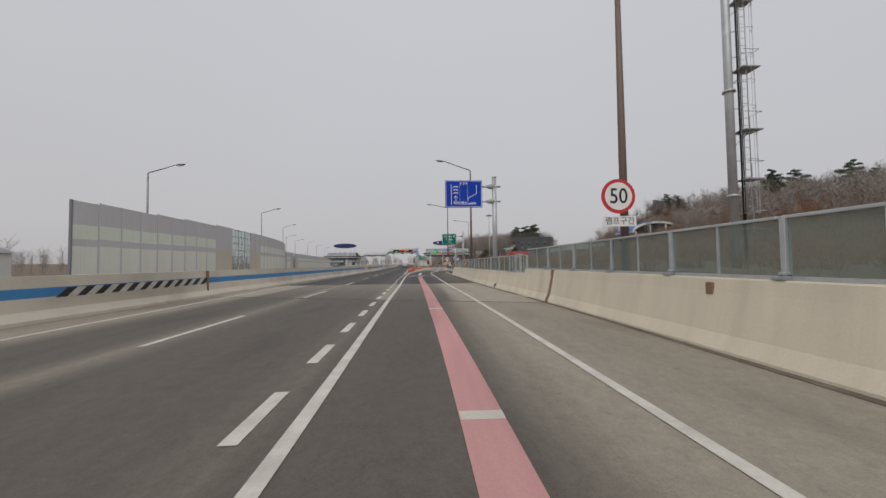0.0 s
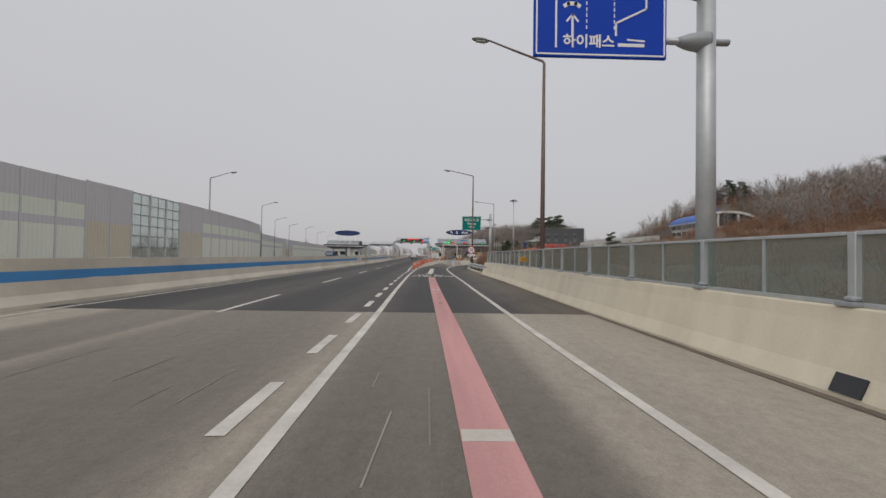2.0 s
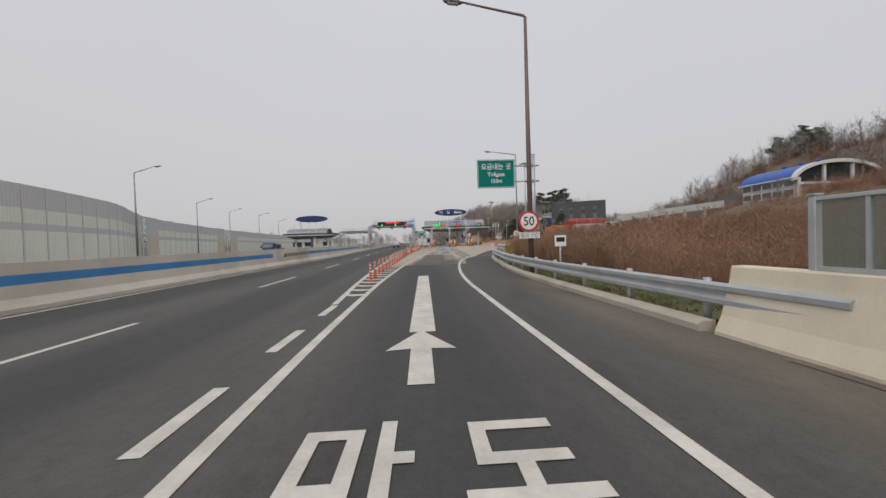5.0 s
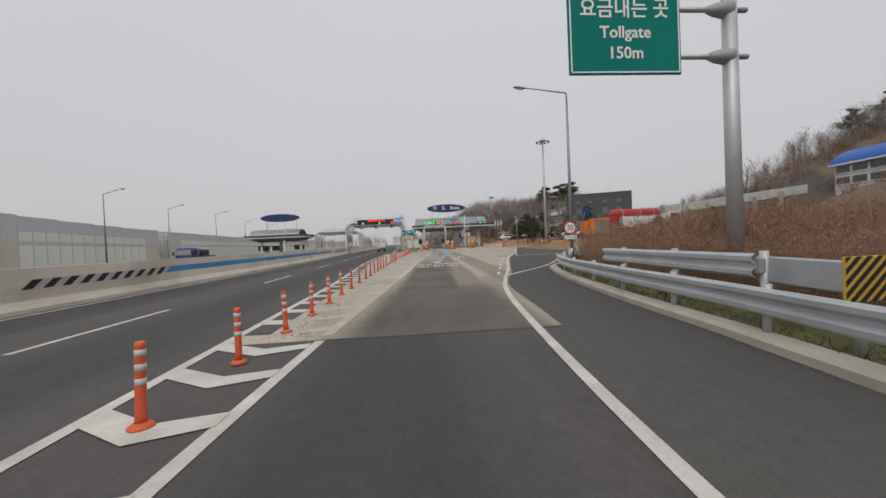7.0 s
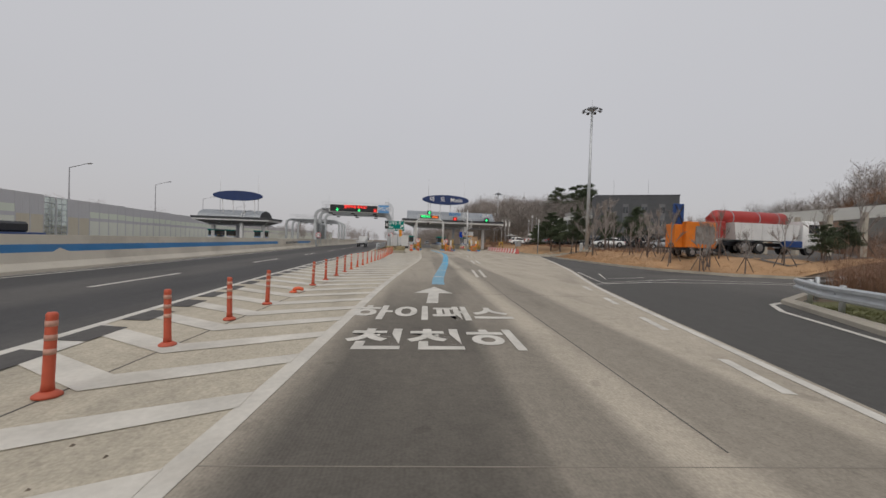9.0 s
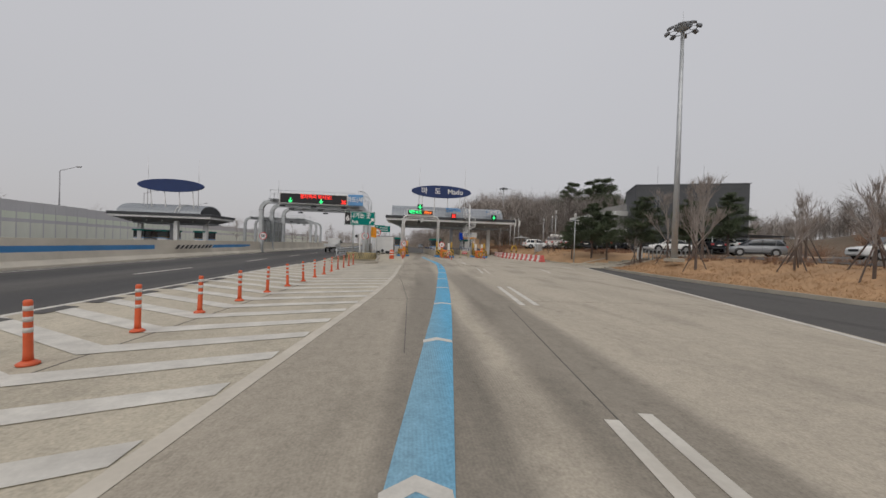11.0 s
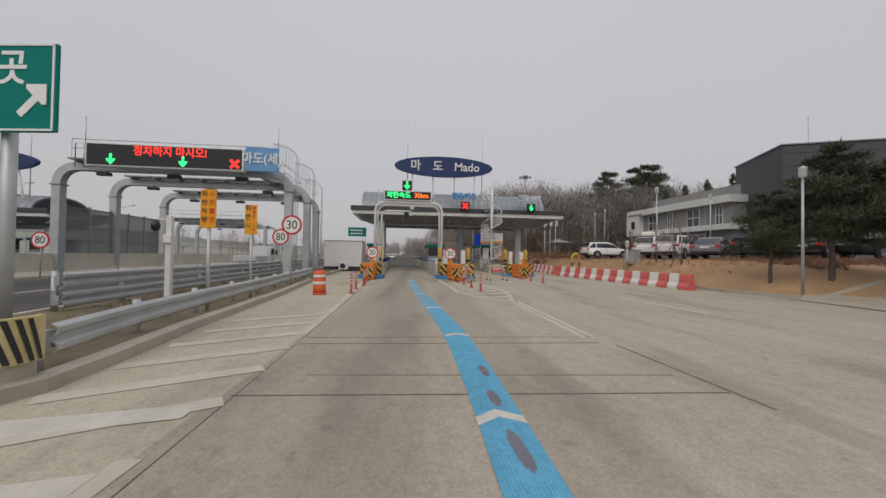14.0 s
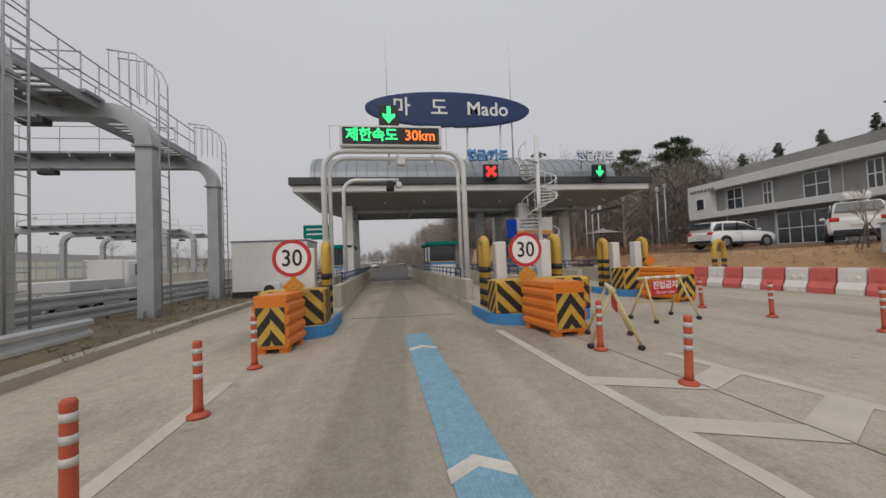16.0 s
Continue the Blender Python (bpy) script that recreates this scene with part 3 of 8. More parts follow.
    return along(RIGHT_LINE, y) + 0.15 if y < 127 else float(np.interp(y, [127, 128, 136, 160, 165], [19.2, 20.5, 20.6, 21, 21]))


sheet("pavement", lambda y: along(LEFT_LINE, y), ramp_right, 70.05, 165, 0.004, M["concrete_road"], label="pale concrete toll plaza paving with dark wheel bands")
sheet("pavement", lambda y: along(GORE_LEFT, y), lambda y: along(LEFT_LINE, y), 70.05, 165, 0.004, M["concrete_gore"], label="pale concrete hatched island beside the exit lane")
sheet("road", lambda y: float(np.interp(y, [165, 200, 400], [2.5, 0, -5])), lambda y: float(np.interp(y, [165, 200, 400], [20, 12, 6])), 165, 400, 0.0, M["old_asphalt"], 4.0, label="grey road beyond the toll gate")
sheet("road", lambda y: along(RIGHT_LINE, y) + 0.1, lambda y: along(KERB_RIGHT, y) + 0.1 if y < 91 else float(np.interp(y, [91, 91.5, 100, 101, 108, 128], [13.6, 34, 34, 21, 19.0, 20.6])), 79, 101.0, 0.0, M["old_asphalt"], 0.5, label="grey asphalt side road leaving the ramp")
sheet("road", lambda y: along(RIGHT_LINE, y) + 0.1, lambda y: along(KERB_RIGHT, y) + 0.1 if y < 91 else float(np.interp(y, [91, 91.5, 100, 101, 108, 114, 124, 127.5], [13.6, 34, 34, 21, 19.0, 19.0, 20.2, 20.8])), 101.0, 127.5, 0.0, M["shoulder_asphalt"], 0.5, label="brownish worn strip between the plaza and the lawn kerb")
sheet("road", lambda y: along(NOISE_WALL, max(y, 28)) - 1, lambda y: along(MEDIAN, y), -60, 198, 0.0, M["asphalt"], 2.0, label="opposite carriageway of dark asphalt")

# ---- barriers ----
def jersey(h):
    return [(0.0, 0.0), (0.0, 0.05), (0.11, 0.28), (0.24, h * 0.8), (0.27, h - 0.02), (0.29, h), (0.50, h), (0.51, 0.0)]


for y0, y1, h in ((-60, 20.8, 1.16), (20.84, 52, 0.97)):
    tagged(part("wall_right", sweep(jersey(h), smooth_line(BARRIER_RIGHT, y0, y1, (y1 - y0) / 34)), M["barrier"]), "cream concrete safety barrier with water stains", "barrier", kind="structure")
seams = tagged(new("trim_barrier"), "brown rusty joint plates on the barrier", "joint cover", kind="structure")
for y in (17.6,):
    x = along(BARRIER_RIGHT, y)
    prism_bm = prism(bmesh.new(), [(u + x - 0.012, z) for u, z in [(0.0, 0.0), (0.0, 0.06), (0.11, 0.29), (0.24, 0.93), (0.27, 1.18), (0.4, 1.18), (0.4, 0.0)]], y - 0.14, y + 0.14)
    part("joint_plate", prism_bm, M["joint_brown"], seams)
x = along(BARRIER_RIGHT, 10.3)
part("drain_box", boxed((x + 0.24, 10.3, 0.98), (0.07, 0.14, 0.2), 0.01), M["joint_brown"], seams)
# no hole is cut: a dark plate on the slope imitates the drain's shade
x = along(BARRIER_RIGHT, 25.6)
part("drain_opening", boxed((x + 0.05, 25.6, 0.165), (0.22, 0.30, 0.03), 0, Matrix.Rotation(radians(-64), 4, "Y")), M["dark_metal"], seams)
MEDP = [(-0.0, 0.0), (-0.0, 0.10), (-0.18, 0.32), (-0.24, 0.9), (-0.25, 1.24), (-0.50, 1.24), (-0.51, 0.9), (-0.57, 0.32), (-0.75, 0.10), (-0.75, 0.0)]
median = tagged(part("wall_median", sweep(MEDP, smooth_line(MEDIAN, -60, 400, 3.0)), M["barrier_old"]), "weathered concrete median barrier with a blue band", "barrier", kind="structure")
for y0, y1 in ((-60, 74.9 - 0.2), (81.2, 124.5), (130, 141)):
    part("blue_band", sweep([(-0.215, 0.66), (-0.235, 0.92), (-0.26, 0.92), (-0.26, 0.66)], smooth_line(MEDIAN, y0, y1, 2.0)), M["blue_band"], median, "painted blue band")

for y0, y1 in ((14.8, 21.4), (74.9, 80.8), (124.7, 129.8)):
    y, k = y0, 0
    while y < y1:
        x0, x1 = along(MEDIAN, y), along(MEDIAN, y + 0.29)
        bm = bmesh.new()
        q = [(x0 + 0.222, y, 0.66), (x1 + 0.222, y + 0.29, 0.66), (x1 + 0.243, y + 0.59, 0.92), (x0 + 0.243, y + 0.30, 0.92)]
        va = [bm.verts.new(p) for p in q]
        vb = [bm.verts.new((p[0] - 0.03, p[1], p[2])) for p in q]
        bm.faces.new(va)
        for i in range(4):
            bm.faces.new((va[i], vb[i], vb[(i + 1) % 4], va[(i + 1) % 4]))
        bm.normal_update()
        part("stripe", bm, M["black"] if k % 2 == 0 else M["white_paint"], median)
        y, k = y + 0.295, k + 1
bm = bmesh.new()
box(bm, (along(MEDIAN, 22.6) - 0.375, 22.6, 0.6), (0.44, 0.13, 1.3), 0.02)
part("joint_plate", bm, M["joint_brown"], median)
# kerb along the verge
tagged(part("kerb_1", sweep([(0, 0), (0, 0.10), (0.05, 0.14), (0.28, 0.15), (0.28, -0.05)], [(4.95, 52.2)] + [p for p in KERB_RIGHT[1:]] + [(15.5, 92.8), (19, 94), (40, 94.5)]), M["kerb"]), "pale concrete kerb of the grass verge", "kerb", kind="structure")
tagged(part("kerb_2", sweep([(0, 0.15), (0.0, -0.05), (-0.22, -0.05), (-0.22, 0.16)], [(60, 99.4), (28, 99.8), (24.2, 100.4), (20.8, 102.0), (19.2, 104.5), (18.65, 108.5), (18.65, 114), (19.25, 120), (19.85, 124.3), (20.25, 126), (21.2, 127.35), (23.5, 128.35), (26, 129), (32, 129.2)]), M["kerb"]), "concrete kerb round the dry lawn", "kerb", kind="structure")
tagged(part("kerb_3", sweep([(0, 0.15), (0.0, -0.05), (-0.22, -0.05), (-0.22, 0.16)], [(34, 130.6), (27.5, 130.9), (25.0, 131.4), (22.5, 132.2), (20.7, 133.4), (20.2, 136), (20.4, 140), (20.6, 146), (20.3, 165)]), M["kerb"]), "concrete kerb below the office car park", "kerb", kind="structure")

# ---- road markings ----
def marking(name, label):
    return tagged(new(name), label, "road marking", kind="structure")


edge = marking("marking_edge", "solid white lines along the exit lane")
ribbon("line", smooth_line(LEFT_LINE, -60, 70.3, 1.0), 0.15, 0.008, M["white_paint"], edge)
ribbon("line", smooth_line(LEFT_LINE, 70.3, 80, 1.0), 0.19, 0.010, M["ghost_paint"], edge)
ribbon("line", smooth_line(LEFT_LINE, 80, 100, 1.0), 0.19, 0.010, M["worn_paint"], edge)
ribbon("line", smooth_line(LEFT_LINE, 100, 124, 1.0), 0.17, 0.010, M["faint_paint"], edge)
ribbon("line", smooth_line(LEFT_LINE, 128, 141, 1.0), 0.15, 0.010, M["faint_paint"], edge)
ribbon("line", smooth_line(RIGHT_LINE, -60, 79, 0.8), 0.14, 0.010, M["white_paint"], edge)
ribbon("line", smooth_line(RIGHT_LINE, 79, 135, 1.0), 0.14, 0.010, M["white_paint"], edge)
ribbon("line", [(4.8, 78.58), (5.34, 79.3), (5.89, 80.05), (6.5, 80.81), (7.42, 82.0), (8.3, 83.35), (9.36, 85.2), (10.3, 87.0), (11.0, 88.6), (11.5, 89.8), (12.4, 90.9), (14.0, 91.7)], 0.13, 0.010, M["white_paint"], edge)
ribbon("line", smooth_line(GORE_LEFT, 56, 122, 1.0), 0.15, 0.010, M["white_paint"], edge)
ribbon("line", [(-6.95, 0), (-7.0, 12), (-7.6, 22), (-8.25, 32)], 0.14, 0.008, M["worn_paint"], edge)
ribbon("line", [(x + 0.55, y) for x, y in smooth_line(MEDIAN, 32, 300, 3)], 0.13, 0.008, M["white_paint"], edge)
ribbon("line", [(x + 0.16, y) for x, y in smooth_line(MEDIAN, 32, 140, 3)], 0.09, 0.008, M["worn_paint"], edge)
pink = marking("marking_pink_guide", "pink painted guide stripe in the exit lane")
ribbon("stripe", smooth_line(PINK, -60, 47.3, 1.5), 0.43, 0.007, M["pink"], pink)
blue = marking("marking_blue_guide", "blue painted guide stripe towards the toll lane")
ribbon("stripe", smooth_line(BLUE, 94, 143.7, 0.6), 0.43, 0.011, M["blue_lane"], blue)
# white chevron bands across the blue stripe and tyre scuffs on both
for y in (96.5, 100.0, 103.5, 107.1, 110.6, 114.0, 117.5, 121.05, 124.3, 127.75, 131.25, 134.8, 138.35, 141.9):
    x = along(BLUE, y)
    flat("band", [(x - 0.22, y), (x, y + 0.16), (x + 0.22, y), (x + 0.22, y + 0.16), (x, y + 0.32), (x - 0.22, y + 0.16)], 0.014, M["white_paint"], blue)
rng = random.Random(5)


def scuff(name, x, y, w, h, z, parent):
    bm = bmesh.new()
    for i in range(9):
        cx = x + (i - 4) * w / 9
        e = h / 2 * math.sqrt(1 - ((i - 4) / 4.8) ** 2)
        a, b = y - e * rng.uniform(0.8, 1), y + e * rng.uniform(0.8, 1)
        box(bm, (cx, (a + b) / 2, z), (w / 17, b - a, 0.002))
    part(name, bm, M["tyre_mark"], parent)


for y in (33.2, 34.6, 35.8, 37.0, 38.2, 39.4, 40.6, 41.9, 43.3, 45.0):
    scuff("tyre_scuff", along(PINK, y) + rng.uniform(-0.05, 0.05), y, 0.11, rng.uniform(0.4, 0.7), 0.009, pink)
for y in (122.2, 123.0, 123.9, 124.9, 125.8):
    scuff("tyre_scuff", along(BLUE, y) + rng.uniform(-0.05, 0.05), y, 0.11, rng.uniform(0.4, 0.7), 0.014, blue)
for y in (7.7, 16.1, 24.7, 37.6):
    x = along(PINK, y)
    flat("band", [(x - 0.21, y), (x + 0.21, y), (x + 0.21, y + 0.2), (x - 0.21, y + 0.2)], 0.010, M["worn_paint"], pink)

dash = marking("marking_dashes", "short white dashes beside the exit lane")
for k in range(-22, 22):
    y = 17.31 + k * 2.487
    if y > 56:
        break
    x0, x1 = along(LEFT_LINE, y) - 0.47, along(LEFT_LINE, y + 1.2) - 0.47
    ribbon("dash", [(x0, y), (x1, y + 1.25)], 0.16, 0.008, M["white_paint"], dash)
lane = marking("marking_lane", "long white lane dashes on the carriageway")
for k in range(-8, 31):
    y = float(np.interp(k, [-8, 0, 5, 10, 30], [-57.2, 21.1, 70.35, 123.9, 335]))
    ribbon("dash", [(along(LANE_LINE, y), y), (along(LANE_LINE, y + 4.0), y + 4.0)], 0.13, 0.008, M["white_paint"], lane)
for y in (79.45, 82.22, 84.98, 87.74, 90.5, 93.3):
    ribbon("dash", [(along(RIGHT_LINE, y) - 0.42, y), (along(RIGHT_LINE, y + 1.12) - 0.42, y + 1.12)], 0.14, 0.010, M["white_paint"], dash)
for x, y, dx in ((5.28, 96.9, 0.48), (5.62, 97.0, 0.52)):
    ribbon("dash", [(x, y), (x + dx, y + 4.1)], 0.13, 0.010, M["worn_paint"], lane)
for off in (0, 0.38):
    ribbon("dash", [(7.03 + off, 107.2), (7.52 + off, 111.5)], 0.14, 0.010, M["white_paint"], lane)
    ribbon("dash", [(8.36 + off, 118.0), (8.93 + off, 122.2)], 0.12, 0.010, M["worn_paint" if off == 0 else "faint_paint"], lane)
    ribbon("dash", [(9.02 + off * 0.5, 127.5), (9.12 + off * 0.5, 129.3), (9.25 + off * 0.5, 132.6)], 0.10, 0.010, M["worn_paint"], lane)
for x, y, x1, y1 in ((12.9, 119.6, 13.75, 123.6), (13.85, 130.1, 13.85, 134.1), (16.6, 124, 17.4, 128)):
    ribbon("dash", [(x, y), (x1, y1)], 0.12, 0.010, M["white_paint"], lane)

# hatching between carriageway and exit lane
hatch = marking("marking_hatching", "white chevron hatching on the island")


def chevron(ym, w, z, m):
    mid = along(POST_LINE, ym) + float(np.interp(ym, [66, 82, 118], [0.05, 0.14, 0.2]))
    a, b = min(along(GORE_LEFT, ym + 0.8) + 0.05, mid - 0.3), along(LEFT_LINE, ym + 0.5) - 0.05
    yl, yr = ym + (mid - a) * 0.62, ym + (b - mid) * float(np.interp(ym, [66, 74, 86, 100, 118], [0.34, 0.45, 0.5, 0.42, 0.22]))
    flat("chevron", [(a, yl), (mid, ym), (b, yr), (b, yr + w), (mid, ym + w * 1.3), (a, yl + w * 1.3)], z, m, hatch)


POST_LINE = [(-1.08, 55), (-1.08, 66), (-0.98, 71), (-0.9, 77), (-0.72, 87), (-0.55, 92), (-0.3, 100), (0.1, 107), (0.37, 112), (0.5, 119), (0.68, 123.5)]
for k in range(-5, 56):
    y = float(np.interp(k, [-5, 0, 4, 6, 16, 20, 44, 51, 55], [57.25, 62.75, 67.1, 69.35, 80.69, 85.15, 111.75, 119.54, 124.0]))
    chevron(y, 0.27 if y < 75 else 0.32, 0.007 if 70.4 < y < 79.5 else 0.0135, M["white_paint"] if y < 70.4 or 92 < y < 114 else M["worn_paint"] if y > 92 else M["ghost_paint"] if y < 79.5 else M["faint_paint"] if y < 82 else M["worn_paint"])
for k in range(6):
    y = 124.1 + k * 1.07
    ribbon("chevron", [(2.2, y), (4.0, y + 0.92)], 0.26, 0.012, M["faint_paint"], hatch)
# dark infill blocks left bare along the island's edge
k = 70.69
while k < 112:
    x = along(GORE_LEFT, k) + 0.09
    lean, wide = along(GORE_LEFT, k + 0.8) - along(GORE_LEFT, k), 0.45 if k < 90 else 0.36
    flat("block", [(x, k), (x + wide, k - 0.05), (x + wide + lean, k + 0.72), (x + lean, k + 0.82)], 0.016, M["asphalt"], hatch)
    if k < 86:
        flat("white_block", [(x + lean, k + 0.84), (x + wide + lean, k + 0.74), (x + wide + lean * 1.5, k + 1.16), (x + lean * 1.5, k + 1.22)], 0.015, M["white_paint"], hatch)
    k += 1.24


def arrow_up(x, y, h, w, z, parent, slope=0.07):
    head = h * 0.45
    pts = [(-0.14, 0), (0.14, 0), (0.14, h - head), (w / 2, h - head - 0.05), (0, h), (-w / 2, h - head - 0.05), (-0.14, h - head)]
    flat("arrow", [(x + px + py * slope, y + py) for px, py in pts], z, M["white_paint"], parent)


def road_text(text, x0, x1, y0, y1, slope=0.05, bold=0.012):
    """Writing on the road between two edges, stretched along the way."""
    cu = bpy.data.curves.new("writing", "FONT")
    cu.body, cu.size, cu.extrude, cu.offset, cu.resolution_u = text, 1.0, 0.0015, bold, 4
    tmp = bpy.data.objects.new("writing", cu)
    me = bpy.data.meshes.new_from_object(tmp)
    bpy.data.objects.remove(tmp)
    co = np.array([v.co for v in me.vertices])
    lo, hi = co.min(0), co.max(0)
    for v, c in zip(me.vertices, co):
        u, w = (c[0] - lo[0]) / (hi[0] - lo[0]), (c[1] - lo[1]) / (hi[1] - lo[1])
        yy = y0 + w * (y1 - y0)
        v.co = (x0 + u * (x1 - x0) + (yy - y0) * slope, yy, 0.011 + c[2])
    me.materials.clear()
    me.materials.append(M["white_paint"])
    ob = new("writing", me)
    ob.parent = words
    return ob


words = marking("marking_words", "white Korean words and arrows on the road")
road_text("산업단지", -0.4, 2.5, 47.35, 48.5, 0.0, 0.02)
road_text("마 도", 0.0, 1.95, 48.8, 49.95, 0.0, 0.02)
arrow_up(0.86, 50.7, 2.3, 0.95, 0.010, words, 0.0)
ribbon("arrow_shaft", [(0.88, 52.9), (0.95, 62.7)], 0.42, 0.008, M["white_paint"], words)
road_text("천천히", 1.40, 3.95, 86.45, 87.62, 0.05, 0.03)
road_text("하이패스", 1.2, 4.36, 88.33, 89.75, 0.05, 0.03)
arrow_up(2.9, 90.2, 3.1, 1.07, 0.010, words, 0.09)
tri = marking("marking_nose", "white triangle hatching at the side road")
ribbon("line", [(11.8, 101.4), (10.2, 95.9), (15.1, 98.2), (18.1, 97.9), (24, 97.2)], 0.10, 0.008, M["white_paint"], tri)
ribbon("line", [(12.6, 100.6), (11.3, 97.6), (14, 98.9)], 0.10, 0.008, M["white_paint"], tri)
ribbon("line", [(9.6, 95.3), (13, 96.6), (18, 96.9), (24, 96.4)], 0.10, 0.008, M["white_paint"], tri)
for pts in ([(9.28, 132.76), (9.83, 134.78), (9.97, 135.75), (10.09, 137.07), (9.92, 138.55), (9.58, 140.63)], [(9.28, 132.76), (8.46, 134.08), (7.97, 135.59), (8.04, 138.0), (7.96, 140.57), (7.95, 143)]):
    ribbon("line", pts, 0.15, 0.010, M["faint_paint"], tri)
for k in range(6):
    y = 133.75 + k * 1.11
    right = float(np.interp(y + 0.4, [132.76, 134.78, 137.07, 140.63], [9.28, 9.83, 10.09, 9.58]))
    left = float(np.interp(y + 0.4, [132.76, 134.08, 135.59, 140.6], [9.28, 8.46, 7.97, 7.96]))
    flat("chevron", [(9.02, y), (right, y + 0.5 * (right - 9.02)), (right, y + 0.34 + 0.5 * (right - 9.02)), (9.02, y + 0.34)], 0.012, M["faint_paint"], tri)
    if left < 8.9:
        flat("chevron", [(9.0, y), (9.0, y + 0.3), (left, y + 0.3 + 0.45 * (9.0 - left)), (left, y + 0.45 * (9.0 - left))], 0.012, M["faint_paint"], tri)

# crumbs of soil lying on the island's concrete
rs = random.Random(31)
cv, cf = [], []
for k in range(620):
    y = 70.3 + 14 * rs.random() ** 1.3
    a_, b_ = along(GORE_LEFT, y) + 0.5, along(LEFT_LINE, y) - 0.15
    x = min(max(rs.gauss((a_ + b_) / 2 + 0.1 * math.sin(y * 2), (b_ - a_) * 0.2), a_), b_)
    w, d_, h = rs.uniform(0.004, 0.014), rs.uniform(0.006, 0.022), rs.uniform(0.003, 0.008)
    i = len(cv)
    cv += [(x - w, y - d_, 0.003), (x + w, y - d_ * 0.7, 0.003), (x + w * 0.8, y + d_, 0.003), (x - w * 0.7, y + d_ * 0.8, 0.003), (x, y, 0.012 + h)]
    cf += [(i, i + 1, i + 4), (i + 1, i + 2, i + 4), (i + 2, i + 3, i + 4), (i + 3, i, i + 4)]
tagged(mesh_part("soil_crumbs", cv, cf, M["grit"]), "dark soil crumbs and moss specks on the island", "debris", kind="stuff")
# joints in the paving
joints = tagged(new("paving_joints"), "dark sealed joints across the concrete paving", "joint", kind="structure")
for pts, w in (([(-8.6, 22.45), (6.1, 17.28)], 0.13), ([(-8.6, 31.3), (5.4, 31.3)], 0.03), ([(-0.3, 70.05), (3.75, 69.95)], 0.05), ([(4.6, 84), (5.0, 91), (5.7, 100), (6.6, 107)], 0.014),
               ([(3.98, 103), (4.08, 108), (3.95, 112), (3.75, 116), (3.76, 118), (4.0, 121.7), (4.05, 126), (4.1, 138)], 0.012), ([(4.0, 125.17), (9.3, 124.86)], 0.026),
               ([(4.6, 125.78), (9.1, 125.47)], 0.018), ([(4.1, 127.36), (9.1, 127.18)], 0.024), ([(4.1, 127.82), (9.2, 127.62)], 0.018), ([(9.3, 127.0), (9.35, 124.4)], 0.03), ([(9.03, 132.9), (9.0, 143.5)], 0.014),
               ([(4.9, 145.8), (7.6, 145.5)], 0.06), ([(-1.3, 76.9), (-0.9, 82), (-0.4, 92), (0.6, 112)], 0.022)):
    ribbon("joint", pts, w, 0.0065, M["seam"], joints, 0.003)
scrapes = marking("scrape_marks", "pale scrapes and skid streaks across the bridge slab")
for k in range(18):
    x, y = rng.uniform(-4.5, 2.3), rng.uniform(19.5, 30.3)
    ln, tilt = rng.uniform(0.5, 1.6), rng.choice((-0.03, -0.02, 0.0, 0.05, 0.9))
    ribbon("scrape", [(x, y), (x + ln * tilt, y + ln * (0.35 if tilt > 0.5 else 1))], rng.uniform(0.008, 0.018), 0.0062, M["faint_seam" if k % 2 else "scrape"], scrapes, 0.002)
grit = marking("marking_grit", "brown grit gathered along the barrier foot")
for y0, y1 in ((-60, 20.8), (20.84, 51.5)):
    ribbon("strip", [(x - 0.07, y) for x, y in smooth_line(BARRIER_RIGHT, y0, y1, 1.5)], 0.15, 0.009, M["grit"], grit)
y = 76.0
while y < 123:
    ribbon("joint", [(along(LEFT_LINE, min(y, 141)) + 0.05, y), (min(ramp_right(y) - 0.3, 18), y - 0.25)], 0.008, 0.0065, M["faint_seam"], joints, 0.003)
    y += 8.0

# ---- roadside things ----
# low glass fence on the barrier
def fence_bay(y, base, top, wide):
    """One bay between two main posts, with a thin mullion in the middle."""
    x0, x1 = along(BARRIER_RIGHT, y) + 0.40, along(BARRIER_RIGHT, y + wide) + 0.40
    turn = math.degrees(math.atan2(-(x1 - x0), wide))
    run = math.hypot(x1 - x0, wide)
    f = thing("glass_fence", pose(x0, y, base, 0, 0, turn), "dusty greenish glass fence in a grey steel frame", "fence", "fence bays on the barrier")
    h = top - base
    part("post", boxed((0, 0, h / 2 - 0.03), (0.10, 0.085, h + 0.10), 0.008), M["galv"], f)
    part("mullion", boxed((0, run / 2, h / 2), (0.045, 0.04, h - 0.03)), M["galv"], f)
    part("top_rail", boxed((0, run / 2 + 0.045, h + 0.005), (0.075, run - 0.095, 0.045), 0.006), M["galv"], f)
    part("bottom_rail", boxed((0, run / 2 + 0.045, 0.03), (0.07, run - 0.095, 0.05)), M["galv"], f)
    part("base_plate", boxed((-0.04, 0, 0.03), (0.22, 0.2, 0.05), 0.008), M["galv_dull"], f)
    part("base_boss", boxed((-0.03, 0, 0.085), (0.13, 0.12, 0.07), 0.025), M["galv_dull"], f)
    for k in range(2):
        y0 = (0.045, run / 2 + 0.022)[k]
        y1 = (run / 2 - 0.022, run - 0.045)[k]
        p = part("pane", boxed((0.0, (y0 + y1) / 2, h / 2 + 0.02), (0.012, y1 - y0, h - 0.06)), M["fence_glass"], f)
        p.visible_shadow = False


